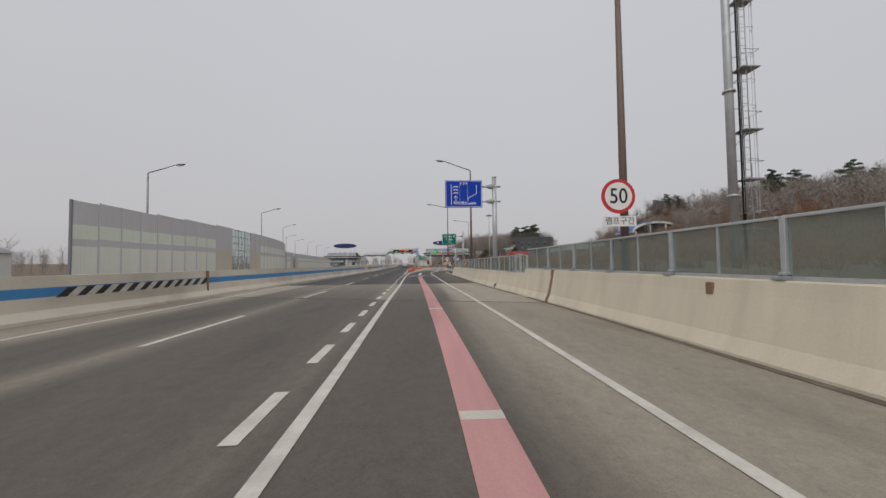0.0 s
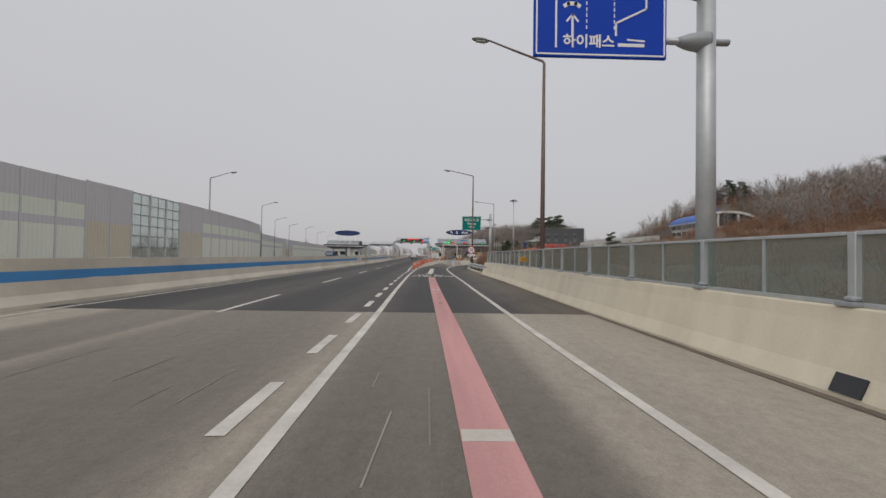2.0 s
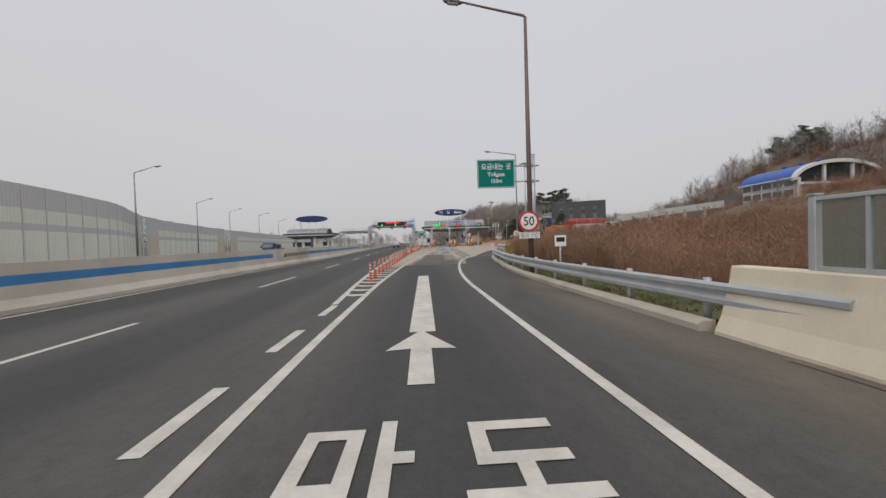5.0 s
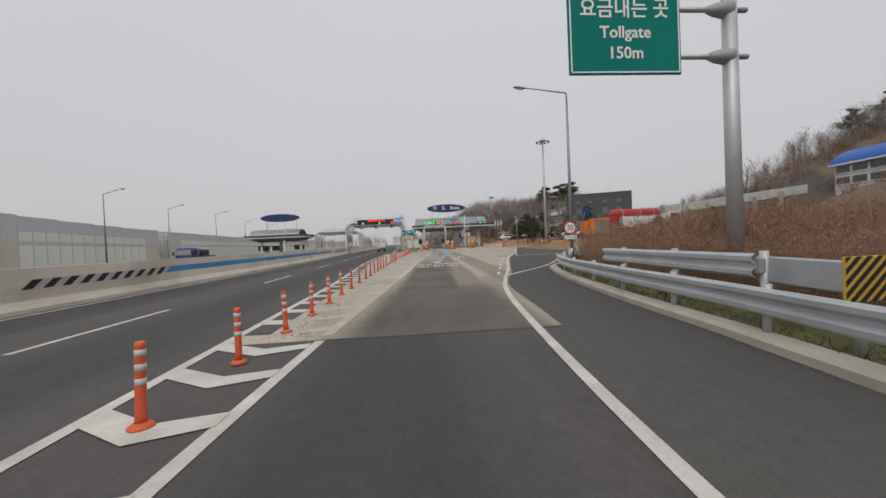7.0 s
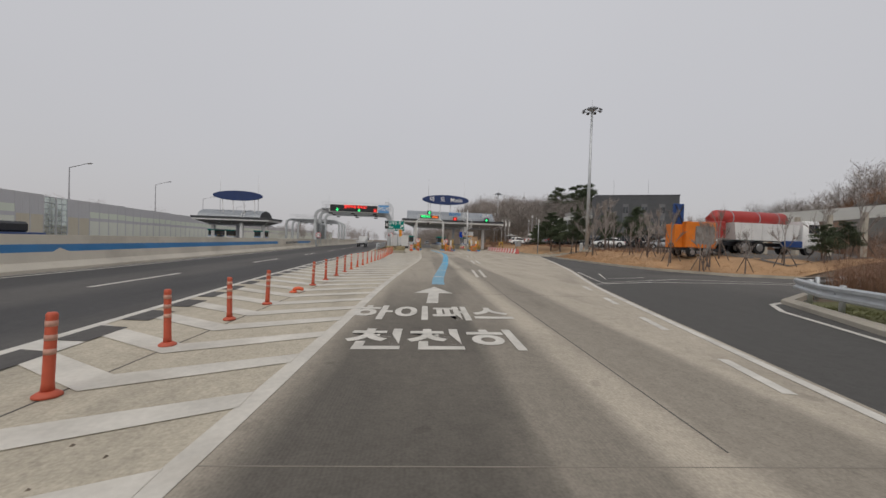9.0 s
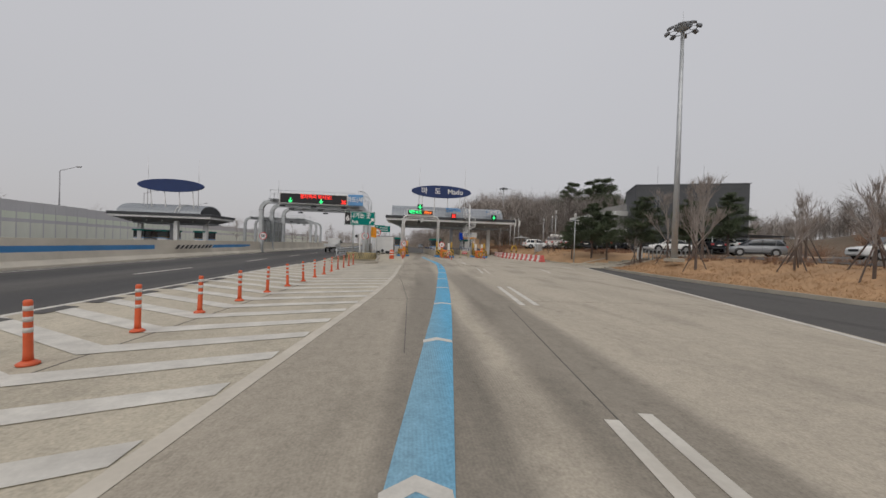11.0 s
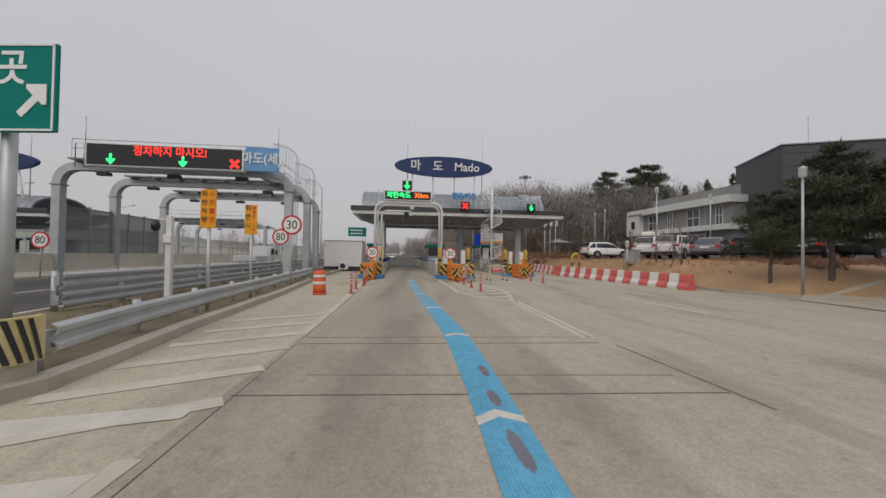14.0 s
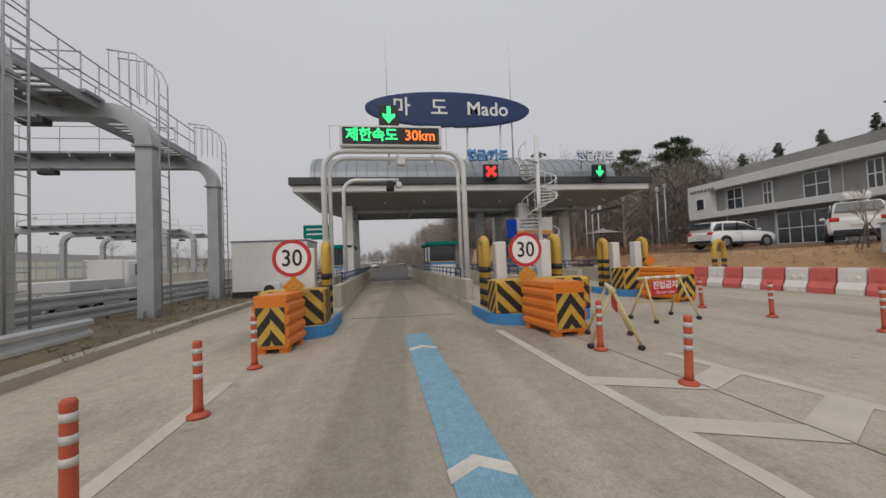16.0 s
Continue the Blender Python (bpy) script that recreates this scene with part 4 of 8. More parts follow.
for k in range(13):
    y = 18.33 - 2.3 * k
    fence_bay(y, 1.16, 2.03, 2.3 if k else 2.44)
for y, wide in [(20.88, 0.86), (22.62, 0.98)] + [(23.62 + 2.2 * k, 2.18) for k in range(12)] + [(50.02, 0.95)]:
    fence_bay(y, 0.97, 1.79, wide)
fence_end = thing("fence_post", pose(along(BARRIER_RIGHT, 51) + 0.4, 51.0, 0.97), "grey steel end post of the glass fence", "post")
part("shaft", boxed((0, 0, 0.42), (0.1, 0.085, 0.88), 0.008), M["galv"], fence_end)
part("cap", boxed((0, 0, 0.875), (0.12, 0.10, 0.03), 0.006), M["galv_dull"], fence_end)

# gate in the fence
gx0 = along(BARRIER_RIGHT, 21.5) + 0.40
gate = thing("fence_gate", pose(gx0, 21.18, 0.97, 0, 0, 1.5), "grey steel gate with a frosted pane in the glass fence", "gate")
for yy in (0.62, 1.38):
    part("post", boxed((0, yy, 0.44), (0.14, 0.12, 0.92), 0.01), M["galv"], gate)
part("lintel", boxed((0, 1.0, 0.87), (0.13, 0.64, 0.09), 0.01), M["galv"], gate)
for yy in (0.72, 1.28):
    part("door_stile", boxed((-0.02, yy, 0.42), (0.05, 0.07, 0.78)), M["galv"], gate)
for zz in (0.06, 0.78):
    part("door_rail", boxed((-0.02, 1.0, zz), (0.05, 0.48, 0.07)), M["galv"], gate)
part("pane", boxed((-0.02, 1.0, 0.42), (0.015, 0.48, 0.64)), M["fence_glass"], gate)
part("handle", tubed([(-0.05, 1.27, 0.36), (-0.1, 1.27, 0.36), (-0.1, 1.27, 0.46), (-0.05, 1.27, 0.46)], 0.012, 6), M["dark_metal"], gate)


def street_lamp(x, y, h, reach, colour="pole", label="grey steel street lamp with a single curved arm", base=0.0, lean=0.35):
    """A tapered pole with one arm towards negative or positive x."""
    t = thing("street_lamp", pose(x, y, base), label, "street lamp", "street lamps along the road")
    part("base_plate", boxed((0, 0, 0.02), (0.4, 0.4, 0.04), 0.01), M["galv_dull"], t)
    part("pole", tubed([(0, 0, 0.04), (0, 0, h * 0.5), (0, 0, h - 0.05)], [0.11, 0.09, 0.06], 10), M[colour], t)
    s = 1 if reach > 0 else -1
    part("arm", tubed([(0, 0, h - 0.12), (s * 0.05, 0, h), (reach * 0.5, 0, h + lean * 0.55), (reach - s * 0.35, 0, h + lean)], [0.055, 0.05, 0.042, 0.035], 8), M[colour], t)
    bm = bmesh.new()
    r = bmesh.ops.create_uvsphere(bm, u_segments=12, v_segments=6, radius=1)
    bmesh.ops.scale(bm, vec=(0.40, 0.15, 0.085), verts=r["verts"])
    bmesh.ops.rotate(bm, cent=(0, 0, 0), matrix=Matrix.Rotation(-s * 0.12, 3, "Y"), verts=r["verts"])
    bmesh.ops.translate(bm, vec=(reach, 0, h + lean + 0.01), verts=r["verts"])
    head = part("lamp_head", bm, M["pole"], t)
    part("lens", boxed((reach, 0, h + lean - 0.07), (0.42, 0.18, 0.03), 0.01, Matrix.Rotation(-s * 0.12, 4, "Y")), M["white_metal"], head, "pale lamp lens")
    return t


lamp_r = [(6.72, 13.5, "pole_brown", 10.0, -2.8, 0.7), (5.8, 37.45, "pole_brown", 9.9, -2.75, 0.85), (5.2, 61.3, "pole_brown", 10.1, -2.8, 0.5), (11.6, 87.55, "pole", 10.8, -3.1, 0.35)]
for x, y, c, h, reach, lean in lamp_r:
    street_lamp(x, y, h, reach, c, "brown painted street lamp behind the glass fence" if c == "pole_brown" else "grey steel street lamp on the verge", lean=lean)
for x, y, h in ((-20.75, 35.1, 9.1), (-23.85, 63.2, 9.7), (-30.6, 90, 10.1), (-39.9, 117.3, 9.9), (-44.1, 137.2, 9.95), (-46.1, 157.8, 10.6), (-49, 180, 10.2), (-52, 205, 10.2)):
    street_lamp(x, y, h, 2.55, "pole", "grey steel street lamp behind the noise wall", lean=0.65)


# round and rectangular signs
def disc(bm, r, y, thick, at=(0, 0, 0), seg=32):
    m = Matrix.Translation((at[0], at[1] + y, at[2])) @ Matrix.Rotation(radians(90), 4, "X")
    bmesh.ops.create_cone(bm, cap_ends=True, segments=seg, radius1=r, radius2=r, depth=thick, matrix=m)
    return bm


def speed_sign(text, r, parent, at):
    """A round limit sign as parts under a thing; read from -y."""
    back = part("plate", disc(bmesh.new(), r, 0.0, 0.02, at), M["sign_red"], parent, "red rim of the round sign")
    part("face", disc(bmesh.new(), r * 0.80, -0.013, 0.008, at), M["sign_white"], back, "white face")
    lettering("number", text, r * 1.25, M["sign_black"], back, Matrix.Translation((at[0], at[1] - 0.02, at[2] - r * 0.03)), 0.004, squeeze=0.88, bold=0.004)


def plate(parent, name, c, s, material, text="", size=0.2, ink="sign_black", label=""):
    p = part(name, boxed(c, s, min(s) * 0.2), M[material], parent, label)
    if text:
        lettering("writing", text, size, M[ink], p, Matrix.Translation((c[0], c[1] - s[1] / 2 - 0.003, c[2])), 0.004)
    return p


s50 = thing("speed_limit_sign", pose(6.28, 12.95, 1.86), "round 50 speed limit sign clamped to the brown lamp pole", "road sign")
speed_sign("50", 0.42, s50, (0, 0, 1.17))
plate(s50, "sub_plate", (0.02, 0, 0.56), (0.82, 0.02, 0.25), "sign_white", "램프구간", 0.2)
part("clamp", boxed((0.1, 0.08, 1.2), (0.26, 0.14, 0.06)), M["galv"], s50)
part("clamp", boxed((0.1, 0.08, 0.6), (0.26, 0.14, 0.06)), M["galv"], s50)


def cantilever(x, y, h, label, sign_w, sign_h, sign_x, sign_z, colour):
    """A tall post with two short arms that carry a board."""
    t = thing("overhead_sign", pose(x, y, 0), label, "road sign")
    part("base", boxed((0, 0, 0.1), (0.6, 0.6, 0.2), 0.02), M["kerb"], t)
    part("post", tubed([(0, 0, 0.2), (0, 0, h)], [0.165, 0.15], 16), M["galv"], t)
    part("post_cap", tubed([(0, 0, h), (0, 0, h + 0.03)], 0.16, 16), M["galv"], t)
    for dz in (0.28, -0.27):
        z = sign_z + dz * sign_h
        part("arm", tubed([(0.42, 0, z), (sign_x - x + sign_w / 2 - 0.2, 0, z)], 0.06, 10), M["galv"], t)
        bm = bmesh.new()
        tube(bm, [(-0.55, 0, z), (-0.35, 0, z), (-0.05, 0, z), (0.0, 0, z)], [0.07, 0.14, 0.19, 0.19], 12)
        part("collar", bm, M["galv_dull"], t)
    b = part("board", boxed((sign_x - x, -0.10, sign_z), (sign_w, 0.06, sign_h), 0.015), M[colour], t)
    fr = 0.028
    for c, s in (((0, 0, sign_h / 2 - 0.05), (sign_w - 0.1, 0.008, fr)), ((0, 0, -sign_h / 2 + 0.05), (sign_w - 0.1, 0.008, fr)),
                 ((sign_w / 2 - 0.05, 0, 0), (fr, 0.008, sign_h - 0.1 - fr)), ((-sign_w / 2 + 0.05, 0, 0), (fr, 0.008, sign_h - 0.1 - fr))):
        part("border", boxed((sign_x - x + c[0], -0.134, sign_z + c[2]), s), M["sign_white"], b)
    return t, b


# blue lane sign
bsx, bsz, bsw, bsh = 4.19, 6.02, 2.45, 1.80
bt, bb = cantilever(6.24, 28.5, 7.15, "blue toll lane sign on a grey steel cantilever post", bsw, bsh, bsx, bsz, "sign_blue")
ox, oy = bsx - 6.24, -0.134


def on_board(board, items, material="sign_white"):
    for pts, w in items:
        bm = bmesh.new()
        for (xa, za), (xb, zb) in zip(pts, pts[1:]):
            ln, an = math.hypot(xb - xa, zb - za), math.atan2(zb - za, xb - xa)
            box(bm, (ox + (xa + xb) / 2, oy, bsz + (za + zb) / 2), (ln + w * 0.8, 0.006, w), 0, Matrix.Rotation(-an, 4, "Y"))
        part("line", bm, M[material], board)


on_board(bb, [([(-0.82, 0.60), (-0.82, -0.72)], 0.035), ([(0.84, 0.60), (0.84, 0.02), (0.28, -0.26), (0.28, -0.48)], 0.035),
              ([(-0.52, -0.52), (-0.52, -0.14)], 0.04), ([(-0.62, -0.24), (-0.52, -0.12), (-0.42, -0.24)], 0.035),
              ([(-0.66, 0.46), (-0.6, 0.5), (-0.46, 0.5), (-0.4, 0.46)], 0.07), ([(-0.66, 0.25), (-0.6, 0.29), (-0.46, 0.29), (-0.4, 0.25)], 0.07),
              ([(-0.66, 0.04), (-0.6, 0.08), (-0.46, 0.08), (-0.4, 0.04)], 0.07)])
for xx in (-0.26, 0.25):
    for k in range(9):
        on_board(bb, [([(xx, 0.56 - k * 0.11), (xx, 0.51 - k * 0.11)], 0.02)])
lettering("writing", "요 금 소", 0.17, M["sign_white"], bb, Matrix.Translation((ox, oy - 0.003, bsz + 0.69)), 0.005, bold=0.004)
lettering("writing", "하이패스", 0.26, M["sign_white"], bb, Matrix.Translation((ox - 0.22, oy - 0.003, bsz - 0.62)), 0.005, bold=0.006)
on_board(bb, [([(0.34, -0.66), (0.78, -0.66)], 0.06), ([(0.5, -0.56), (0.8, -0.58)], 0.03)])

# green toll gate sign
gsx, gsz, gsw, gsh = 6.13, 5.93, 2.58, 1.92
gt, gb = cantilever(8.7, 72.1, 7.2, "green toll gate distance sign on a grey cantilever post", gsw, gsh, gsx, gsz, "sign_green")
gox = gsx - 8.7
lettering("writing", "요금내는 곳", 0.46, M["sign_white"], gb, Matrix.Translation((gox, -0.137, gsz + 0.45)), 0.005, bold=0.006, squeeze=0.92)
lettering("writing", "Tollgate", 0.36, M["sign_white"], gb, Matrix.Translation((gox, -0.137, gsz - 0.05)), 0.005, bold=0.006)
lettering("writing", "150m", 0.36, M["sign_white"], gb, Matrix.Translation((gox, -0.137, gsz - 0.50)), 0.005, bold=0.006)

# small signs
ys = thing("warning_plate", pose(along(BARRIER_RIGHT, 40) + 0.33, 39.98, 1.36), "small amber plate with faded writing on a fence post", "sign")
part("plate", boxed((-0.02, -0.06, 0), (0.36, 0.02, 0.2), 0.004), M["sign_yellow"], ys)
for k in range(2):
    part("bar", boxed((-0.02, -0.073, 0.04 - k * 0.08), (0.26, 0.004, 0.035)), M["sign_black"], ys)
s50b = thing("speed_limit_sign", pose(5.08, 61.1, 0.12), "round 50 speed limit sign clamped to the lamp pole", "road sign")
part("clamp", boxed((0.1, 0.12, 2.0), (0.2, 0.16, 0.05)), M["galv"], s50b)
speed_sign("50", 0.40, s50b, (0, 0, 2.0))
plate(s50b, "sub_plate", (0.02, 0, 1.46), (0.8, 0.02, 0.24), "sign_white", "램프구간", 0.2)
info = thing("rail_sign", pose(5.2, 58.2, 0.05), "small white plate with a black mark on a thin post", "road sign")
part("post", tubed([(0, 0.04, 0), (0, 0.04, 1.45)], 0.025, 8), M["galv"], info)
plate(info, "plate", (0, 0, 1.3), (0.36, 0.02, 0.34), "sign_white")
part("mark", boxed((0, -0.014, 1.34), (0.26, 0.008, 0.14), 0.003), M["sign_black"], info)
s30a = thing("speed_limit_sign", pose(11.45, 87.4, 0.1), "round 30 speed limit sign on the lamp pole", "road sign")
speed_sign("30", 0.42, s30a, (0, 0, 1.95))
plate(s30a, "sub_plate", (0.02, 0, 1.33), (0.86, 0.02, 0.25), "sign_white", "여기부터150m", 0.145)
part("clamp", boxed((0.1, 0.1, 1.95), (0.2, 0.16, 0.05)), M["galv"], s30a)


# communications tower behind the fence
tower = thing("radio_mast", pose(17.3, 22.2, 0.6), "tall grey steel mast with caged ladder and cables", "mast")
part("base", boxed((0, 0, 0.15), (1.6, 1.6, 0.4), 0.03), M["kerb"], tower)
part("shaft", tubed([(0, 0, 0.3), (0, 0, 12), (0, 0, 26)], [0.21, 0.19, 0.16], 16), M["galv"], tower)
for z in (4.1, 9.5, 15.5, 21):
    part("flange", tubed([(0, 0, z - 0.05), (0, 0, z + 0.05)], 0.29, 16), M["galv"], tower)
for xx in (0.62, 0.92):
    part("ladder_rail", tubed([(xx, -0.1, 2.2), (xx, -0.1, 25)], 0.025, 6), M["galv"], tower)
for k in range(60):
    part("rung", tubed([(0.62, -0.1, 2.4 + k * 0.38), (0.92, -0.1, 2.4 + k * 0.38)], 0.014, 5), M["galv"], tower)
for k in range(16):
    z = 3.2 + k * 1.35
    ring = [(0.77 + 0.42 * math.cos(a), -0.1 - 0.42 * math.sin(a), z) for a in np.linspace(0, math.pi, 9)]
    part("cage_hoop", tubed(ring, 0.014, 5), M["galv"], tower)
    part("bracket", tubed([(0.2, 0, z), (0.62, -0.1, z)], 0.02, 5), M["galv"], tower)
for a in (0.3, 1.0, 1.57, 2.1, 2.8):
    x, y = 0.77 + 0.42 * math.cos(a), -0.1 - 0.42 * math.sin(a)
    part("cage_bar", tubed([(x, y, 3.2), (x, y, 24)], 0.01, 5), M["galv"], tower)
for z in (2.4, 4.9, 7.4, 10.6, 14.2, 20.3):
    part("platform", boxed((0.8, -0.15, z), (0.9, 0.8, 0.06)), M["galv_dull"], tower)
    part("platform_rail", tubed([(0.4, -0.5, z + 0.9), (1.25, -0.5, z + 0.9), (1.25, 0.2, z + 0.9), (1.25, 0.2, z)], 0.018, 5), M["galv"], tower)
    part("strut", tubed([(0.2, 0, z - 0.7), (0.9, -0.1, z - 0.03)], 0.025, 5), M["galv"], tower)
for dx in (0.36, 0.42, 0.48):
    part("cable", tubed([(dx, -0.16, 0.9), (dx, -0.16, 25)], 0.03, 6), M["black"], tower)

# high mast lamps
def mast_lamp(x, y, h, base=0.0):
    t = thing("high_mast_lamp", pose(x, y, base), "tall grey mast with a ring of floodlights", "lamp mast", "high masts of the plaza")
    part("base", boxed((0, 0, 0.1), (0.9, 0.9, 0.25), 0.02), M["kerb"], t)
    part("pole", tubed([(0, 0, 0.2), (0, 0, h * 0.5), (0, 0, h)], [0.2, 0.16, 0.11], 12), M["galv"], t)
    part("crown", lathe(bmesh.new(), [(0.12, h - 0.25), (0.55, h + 0.05), (0.5, h + 0.2), (0.12, h + 0.3)], 16), M["galv_dull"], t)
    ring = [(0.85 * math.cos(a), 0.85 * math.sin(a), h - 0.05) for a in np.linspace(0, 2 * math.pi, 17)]
    part("ring", tubed(ring, 0.03, 6), M["galv_dull"], t)
    part("rod", tubed([(0, 0, h + 0.3), (0, 0, h + 1.1)], 0.012, 5), M["galv"], t)
    for k in range(8):
        a = k * math.pi / 4
        c, s = math.cos(a), math.sin(a)
        part("spoke", tubed([(0.12 * c, 0.12 * s, h), (0.85 * c, 0.85 * s, h - 0.05)], 0.02, 5), M["galv_dull"], t)
        part("floodlight", boxed((0.92 * c, 0.92 * s, h - 0.12), (0.34, 0.3, 0.16), 0.03, Matrix.Rotation(a, 4, "Z") @ Matrix.Rotation(0.5, 4, "Y")), M["grey_metal"], t)


mast_lamp(22.3, 121.3, 15.8, 0.9)
mast_lamp(27.4, 184, 14.3, 1.2)


# guard rails
WAVE = [(0.0, 0.0), (0.06, 0.04), (0.06, 0.10), (0.0, 0.15), (0.0, 0.19), (0.06, 0.24), (0.06, 0.30), (0.0, 0.34), (-0.012, 0.34), (0.045, 0.29), (0.045, 0.25), (-0.015, 0.195), (-0.015, 0.145), (0.045, 0.095), (0.045, 0.05), (-0.012, 0.0)]


def guard_rail(path, z, label, flip=1, step=2.0, foot=0.0):
    t = thing("guard_rail", pose(0, 0, 0), label, "guard rail")
    part("beam", sweep([(-flip * u, z + v) for u, v in WAVE], path), M["galv"], t)
    d, last = 0.0, None
    for (ax, ay), (bx, by) in zip(path, path[1:]):
        seg = math.hypot(bx - ax, by - ay)
        while d < seg:
            x, y = ax + (bx - ax) * d / seg, ay + (by - ay) * d / seg
            nx_, ny_ = flip * (by - ay) / seg * 0.13, -flip * (bx - ax) / seg * 0.13
            part("post", tubed([(x + nx_, y + ny_, foot - 0.1), (x + nx_, y + ny_, z + 0.37)], 0.058, 10), M["galv"], t)
            part("spacer", boxed((x + nx_ * 0.45, y + ny_ * 0.45, z + 0.17), (0.11, 0.11, 0.2)), M["galv_dull"], t)
            d += step
        d -= seg
    return t


rail_a = [(x + 0.2, y) for x, y in [(5.1, 50.5), (4.9, 55), (4.8, 58), (4.82, 62), (4.92, 64), (5.12, 66.8), (5.46, 69), (5.77, 72), (6.38, 76.3), (6.82, 78.2)]] + [(8.0, 81.05), (9.25, 83.0), (11.3, 87.2), (12.3, 89.6), (13.8, 91.5), (17, 92.8), (24, 93.8)]
guard_rail(rail_a, 0.38, "double wave grey guard rail on the verge kerb", 1, 2.0, 0.15)
rail_b = [(6.0, 68.9), (6.18, 71), (6.4, 73.7)]
guard_rail(rail_b, 0.77, "second grey guard rail ahead of the shrubs", 1, 2.0, 0.2)
endp = thing("rail_end_marker", pose(5.82, 67.5, 0.04), "guard rail end plate with black and yellow stripes", "marker")
part("end_plate", boxed((0.28, 0.9, 0.84), (0.08, 1.4, 0.36), 0.02, Matrix.Rotation(-0.2, 4, "Z")), M["galv"], endp)
face = part("face", boxed((-0.02, 0, 0.86), (0.46, 0.04, 0.46), 0.01), M["yellow"], endp)


def hazard(parent, x0, x1, z0, z1, y, w=0.09, lean=1.0, thick=0.006, name="stripe", both=False):
    """Black slanting bars over a yellow face in the x-z plane."""
    hgt = z1 - z0
    k = x0 - hgt * abs(lean)
    while k < x1 + hgt * abs(lean):
        q = [(k, 0), (k + w, 0), (k + w + lean * hgt, hgt), (k + lean * hgt, hgt)]
        out = []
        n_ = len(q)
        pts = q
        for side, lim in ((1, x0), (-1, x1)):
            new_pts = []
            for i in range(len(pts)):
                a, b = pts[i], pts[(i + 1) % len(pts)]
                ia, ib = side * (a[0] - lim) >= 0, side * (b[0] - lim) >= 0
                if ia:
                    new_pts.append(a)
                if ia != ib:
                    u = (lim - a[0]) / (b[0] - a[0])
                    new_pts.append((lim, a[1] + u * (b[1] - a[1])))
            pts = new_pts
            if not pts:
                break
        if len(pts) > 2:
            bm = bmesh.new()
            prism(bm, [(px, z0 + pz) for px, pz in pts], y - thick, y)
            part(name, bm, M["black"], parent)
        k += 2 * w


hazard(face, -0.25, 0.21, 0.63, 1.09, -0.021, 0.06)
part("post", tubed([(0.02, 0.08, -0.1), (0.02, 0.08, 0.9)], 0.06, 10), M["galv"], endp)


# flexible posts
def flex_post():
    t = thing("delineator_post", pose(0, 0, 0.004), "orange flexible lane post with dusty reflective bands", "lane post", "orange lane posts")
    part("foot", lathe(bmesh.new(), [(0.10, 0), (0.10, 0.02), (0.055, 0.05)], 14), M["post_orange"], t)
    part("tube", lathe(bmesh.new(), [(0.048, 0.05), (0.042, 0.12), (0.040, 0.68), (0.042, 0.70), (0.03, 0.72)], 14), M["post_orange"], t)
    for z in (0.36, 0.48, 0.60):
        part("band", lathe(bmesh.new(), [(0.0425, z), (0.0425, z + 0.055)], 14), M["reflect"], t)
    return t


def old_post(band="worn_band"):
    t = thing("delineator_post", pose(0, 0, 0.004), "dusty orange flexible lane post with worn bands", "lane post", "orange lane posts")
    part("foot", lathe(bmesh.new(), [(0.10, 0), (0.10, 0.02), (0.055, 0.05)], 14), M["post_old"], t)
    part("tube", lathe(bmesh.new(), [(0.048, 0.05), (0.042, 0.12), (0.040, 0.68), (0.042, 0.70), (0.03, 0.72)], 14), M["post_old"], t)
    for z in (0.36, 0.48, 0.60):
        part("band", lathe(bmesh.new(), [(0.0425, z), (0.0425, z + 0.05)], 14), M[band], t)
    return t


first, worn = flex_post(), old_post()
worn.matrix_basis = pose(along([(-0.9, 77), (-0.72, 87)], 77.05), 77.05, 0.010)
M_KEEP = 77.05
first.matrix_basis = pose(-1.05, 61.1, 0.004)
post_y = [float(v) for v in np.interp(range(39), [0, 3, 5, 8, 9, 10, 11, 13, 14, 17, 19, 20, 22, 31, 38], [62.72, 67.4, 70.74, 75.42, 77.05, 78.73, 80.4, 83.55, 85.05, 89.7, 93.04, 94.58, 97.85, 111.88, 123.2])]
rp = random.Random(3)
for y in post_y:
    if abs(y - 91.4) < 0.5:
        continue
    if abs(y - M_KEEP) < 0.3:
        continue
    copy_thing(worn if 77.5 < y < 98 or 118 < y else first, pose(along(POST_LINE, y) + 0.0, y, 0.010, rp.uniform(-2, 2), rp.uniform(-2, 2), rp.uniform(0, 90)))
dusty = old_post("reflect")
dusty.matrix_basis = pose(9.0, 136.1, 0.010, 1, -1, 30)
for x, y in ((3.93, 135.1), (3.91, 136.75), (4.06, 138.4), (4.0, 139.95), (3.97, 141.6), (8.97, 137.88), (8.9, 139.5), (8.87, 141.05), (13.5, 140.7), (13.42, 142.35), (13.38, 143.96)):
    copy_thing(dusty, pose(x, y, 0.010, rp.uniform(-2, 2), rp.uniform(-2, 2), rp.uniform(0, 90)))
stub = thing("broken_post", pose(-0.62, 91.48, 0.01), "broken orange lane post lying bent on the island", "lane post")
part("foot", lathe(bmesh.new(), [(0.10, 0), (0.10, 0.02), (0.055, 0.05)], 14), M["post_orange"], stub)
part("stump", tubed([(0, 0, 0.03), (0.03, 0.0, 0.09), (0.12, 0.02, 0.11), (0.24, 0.03, 0.08)], 0.045, 10), M["post_orange"], stub)


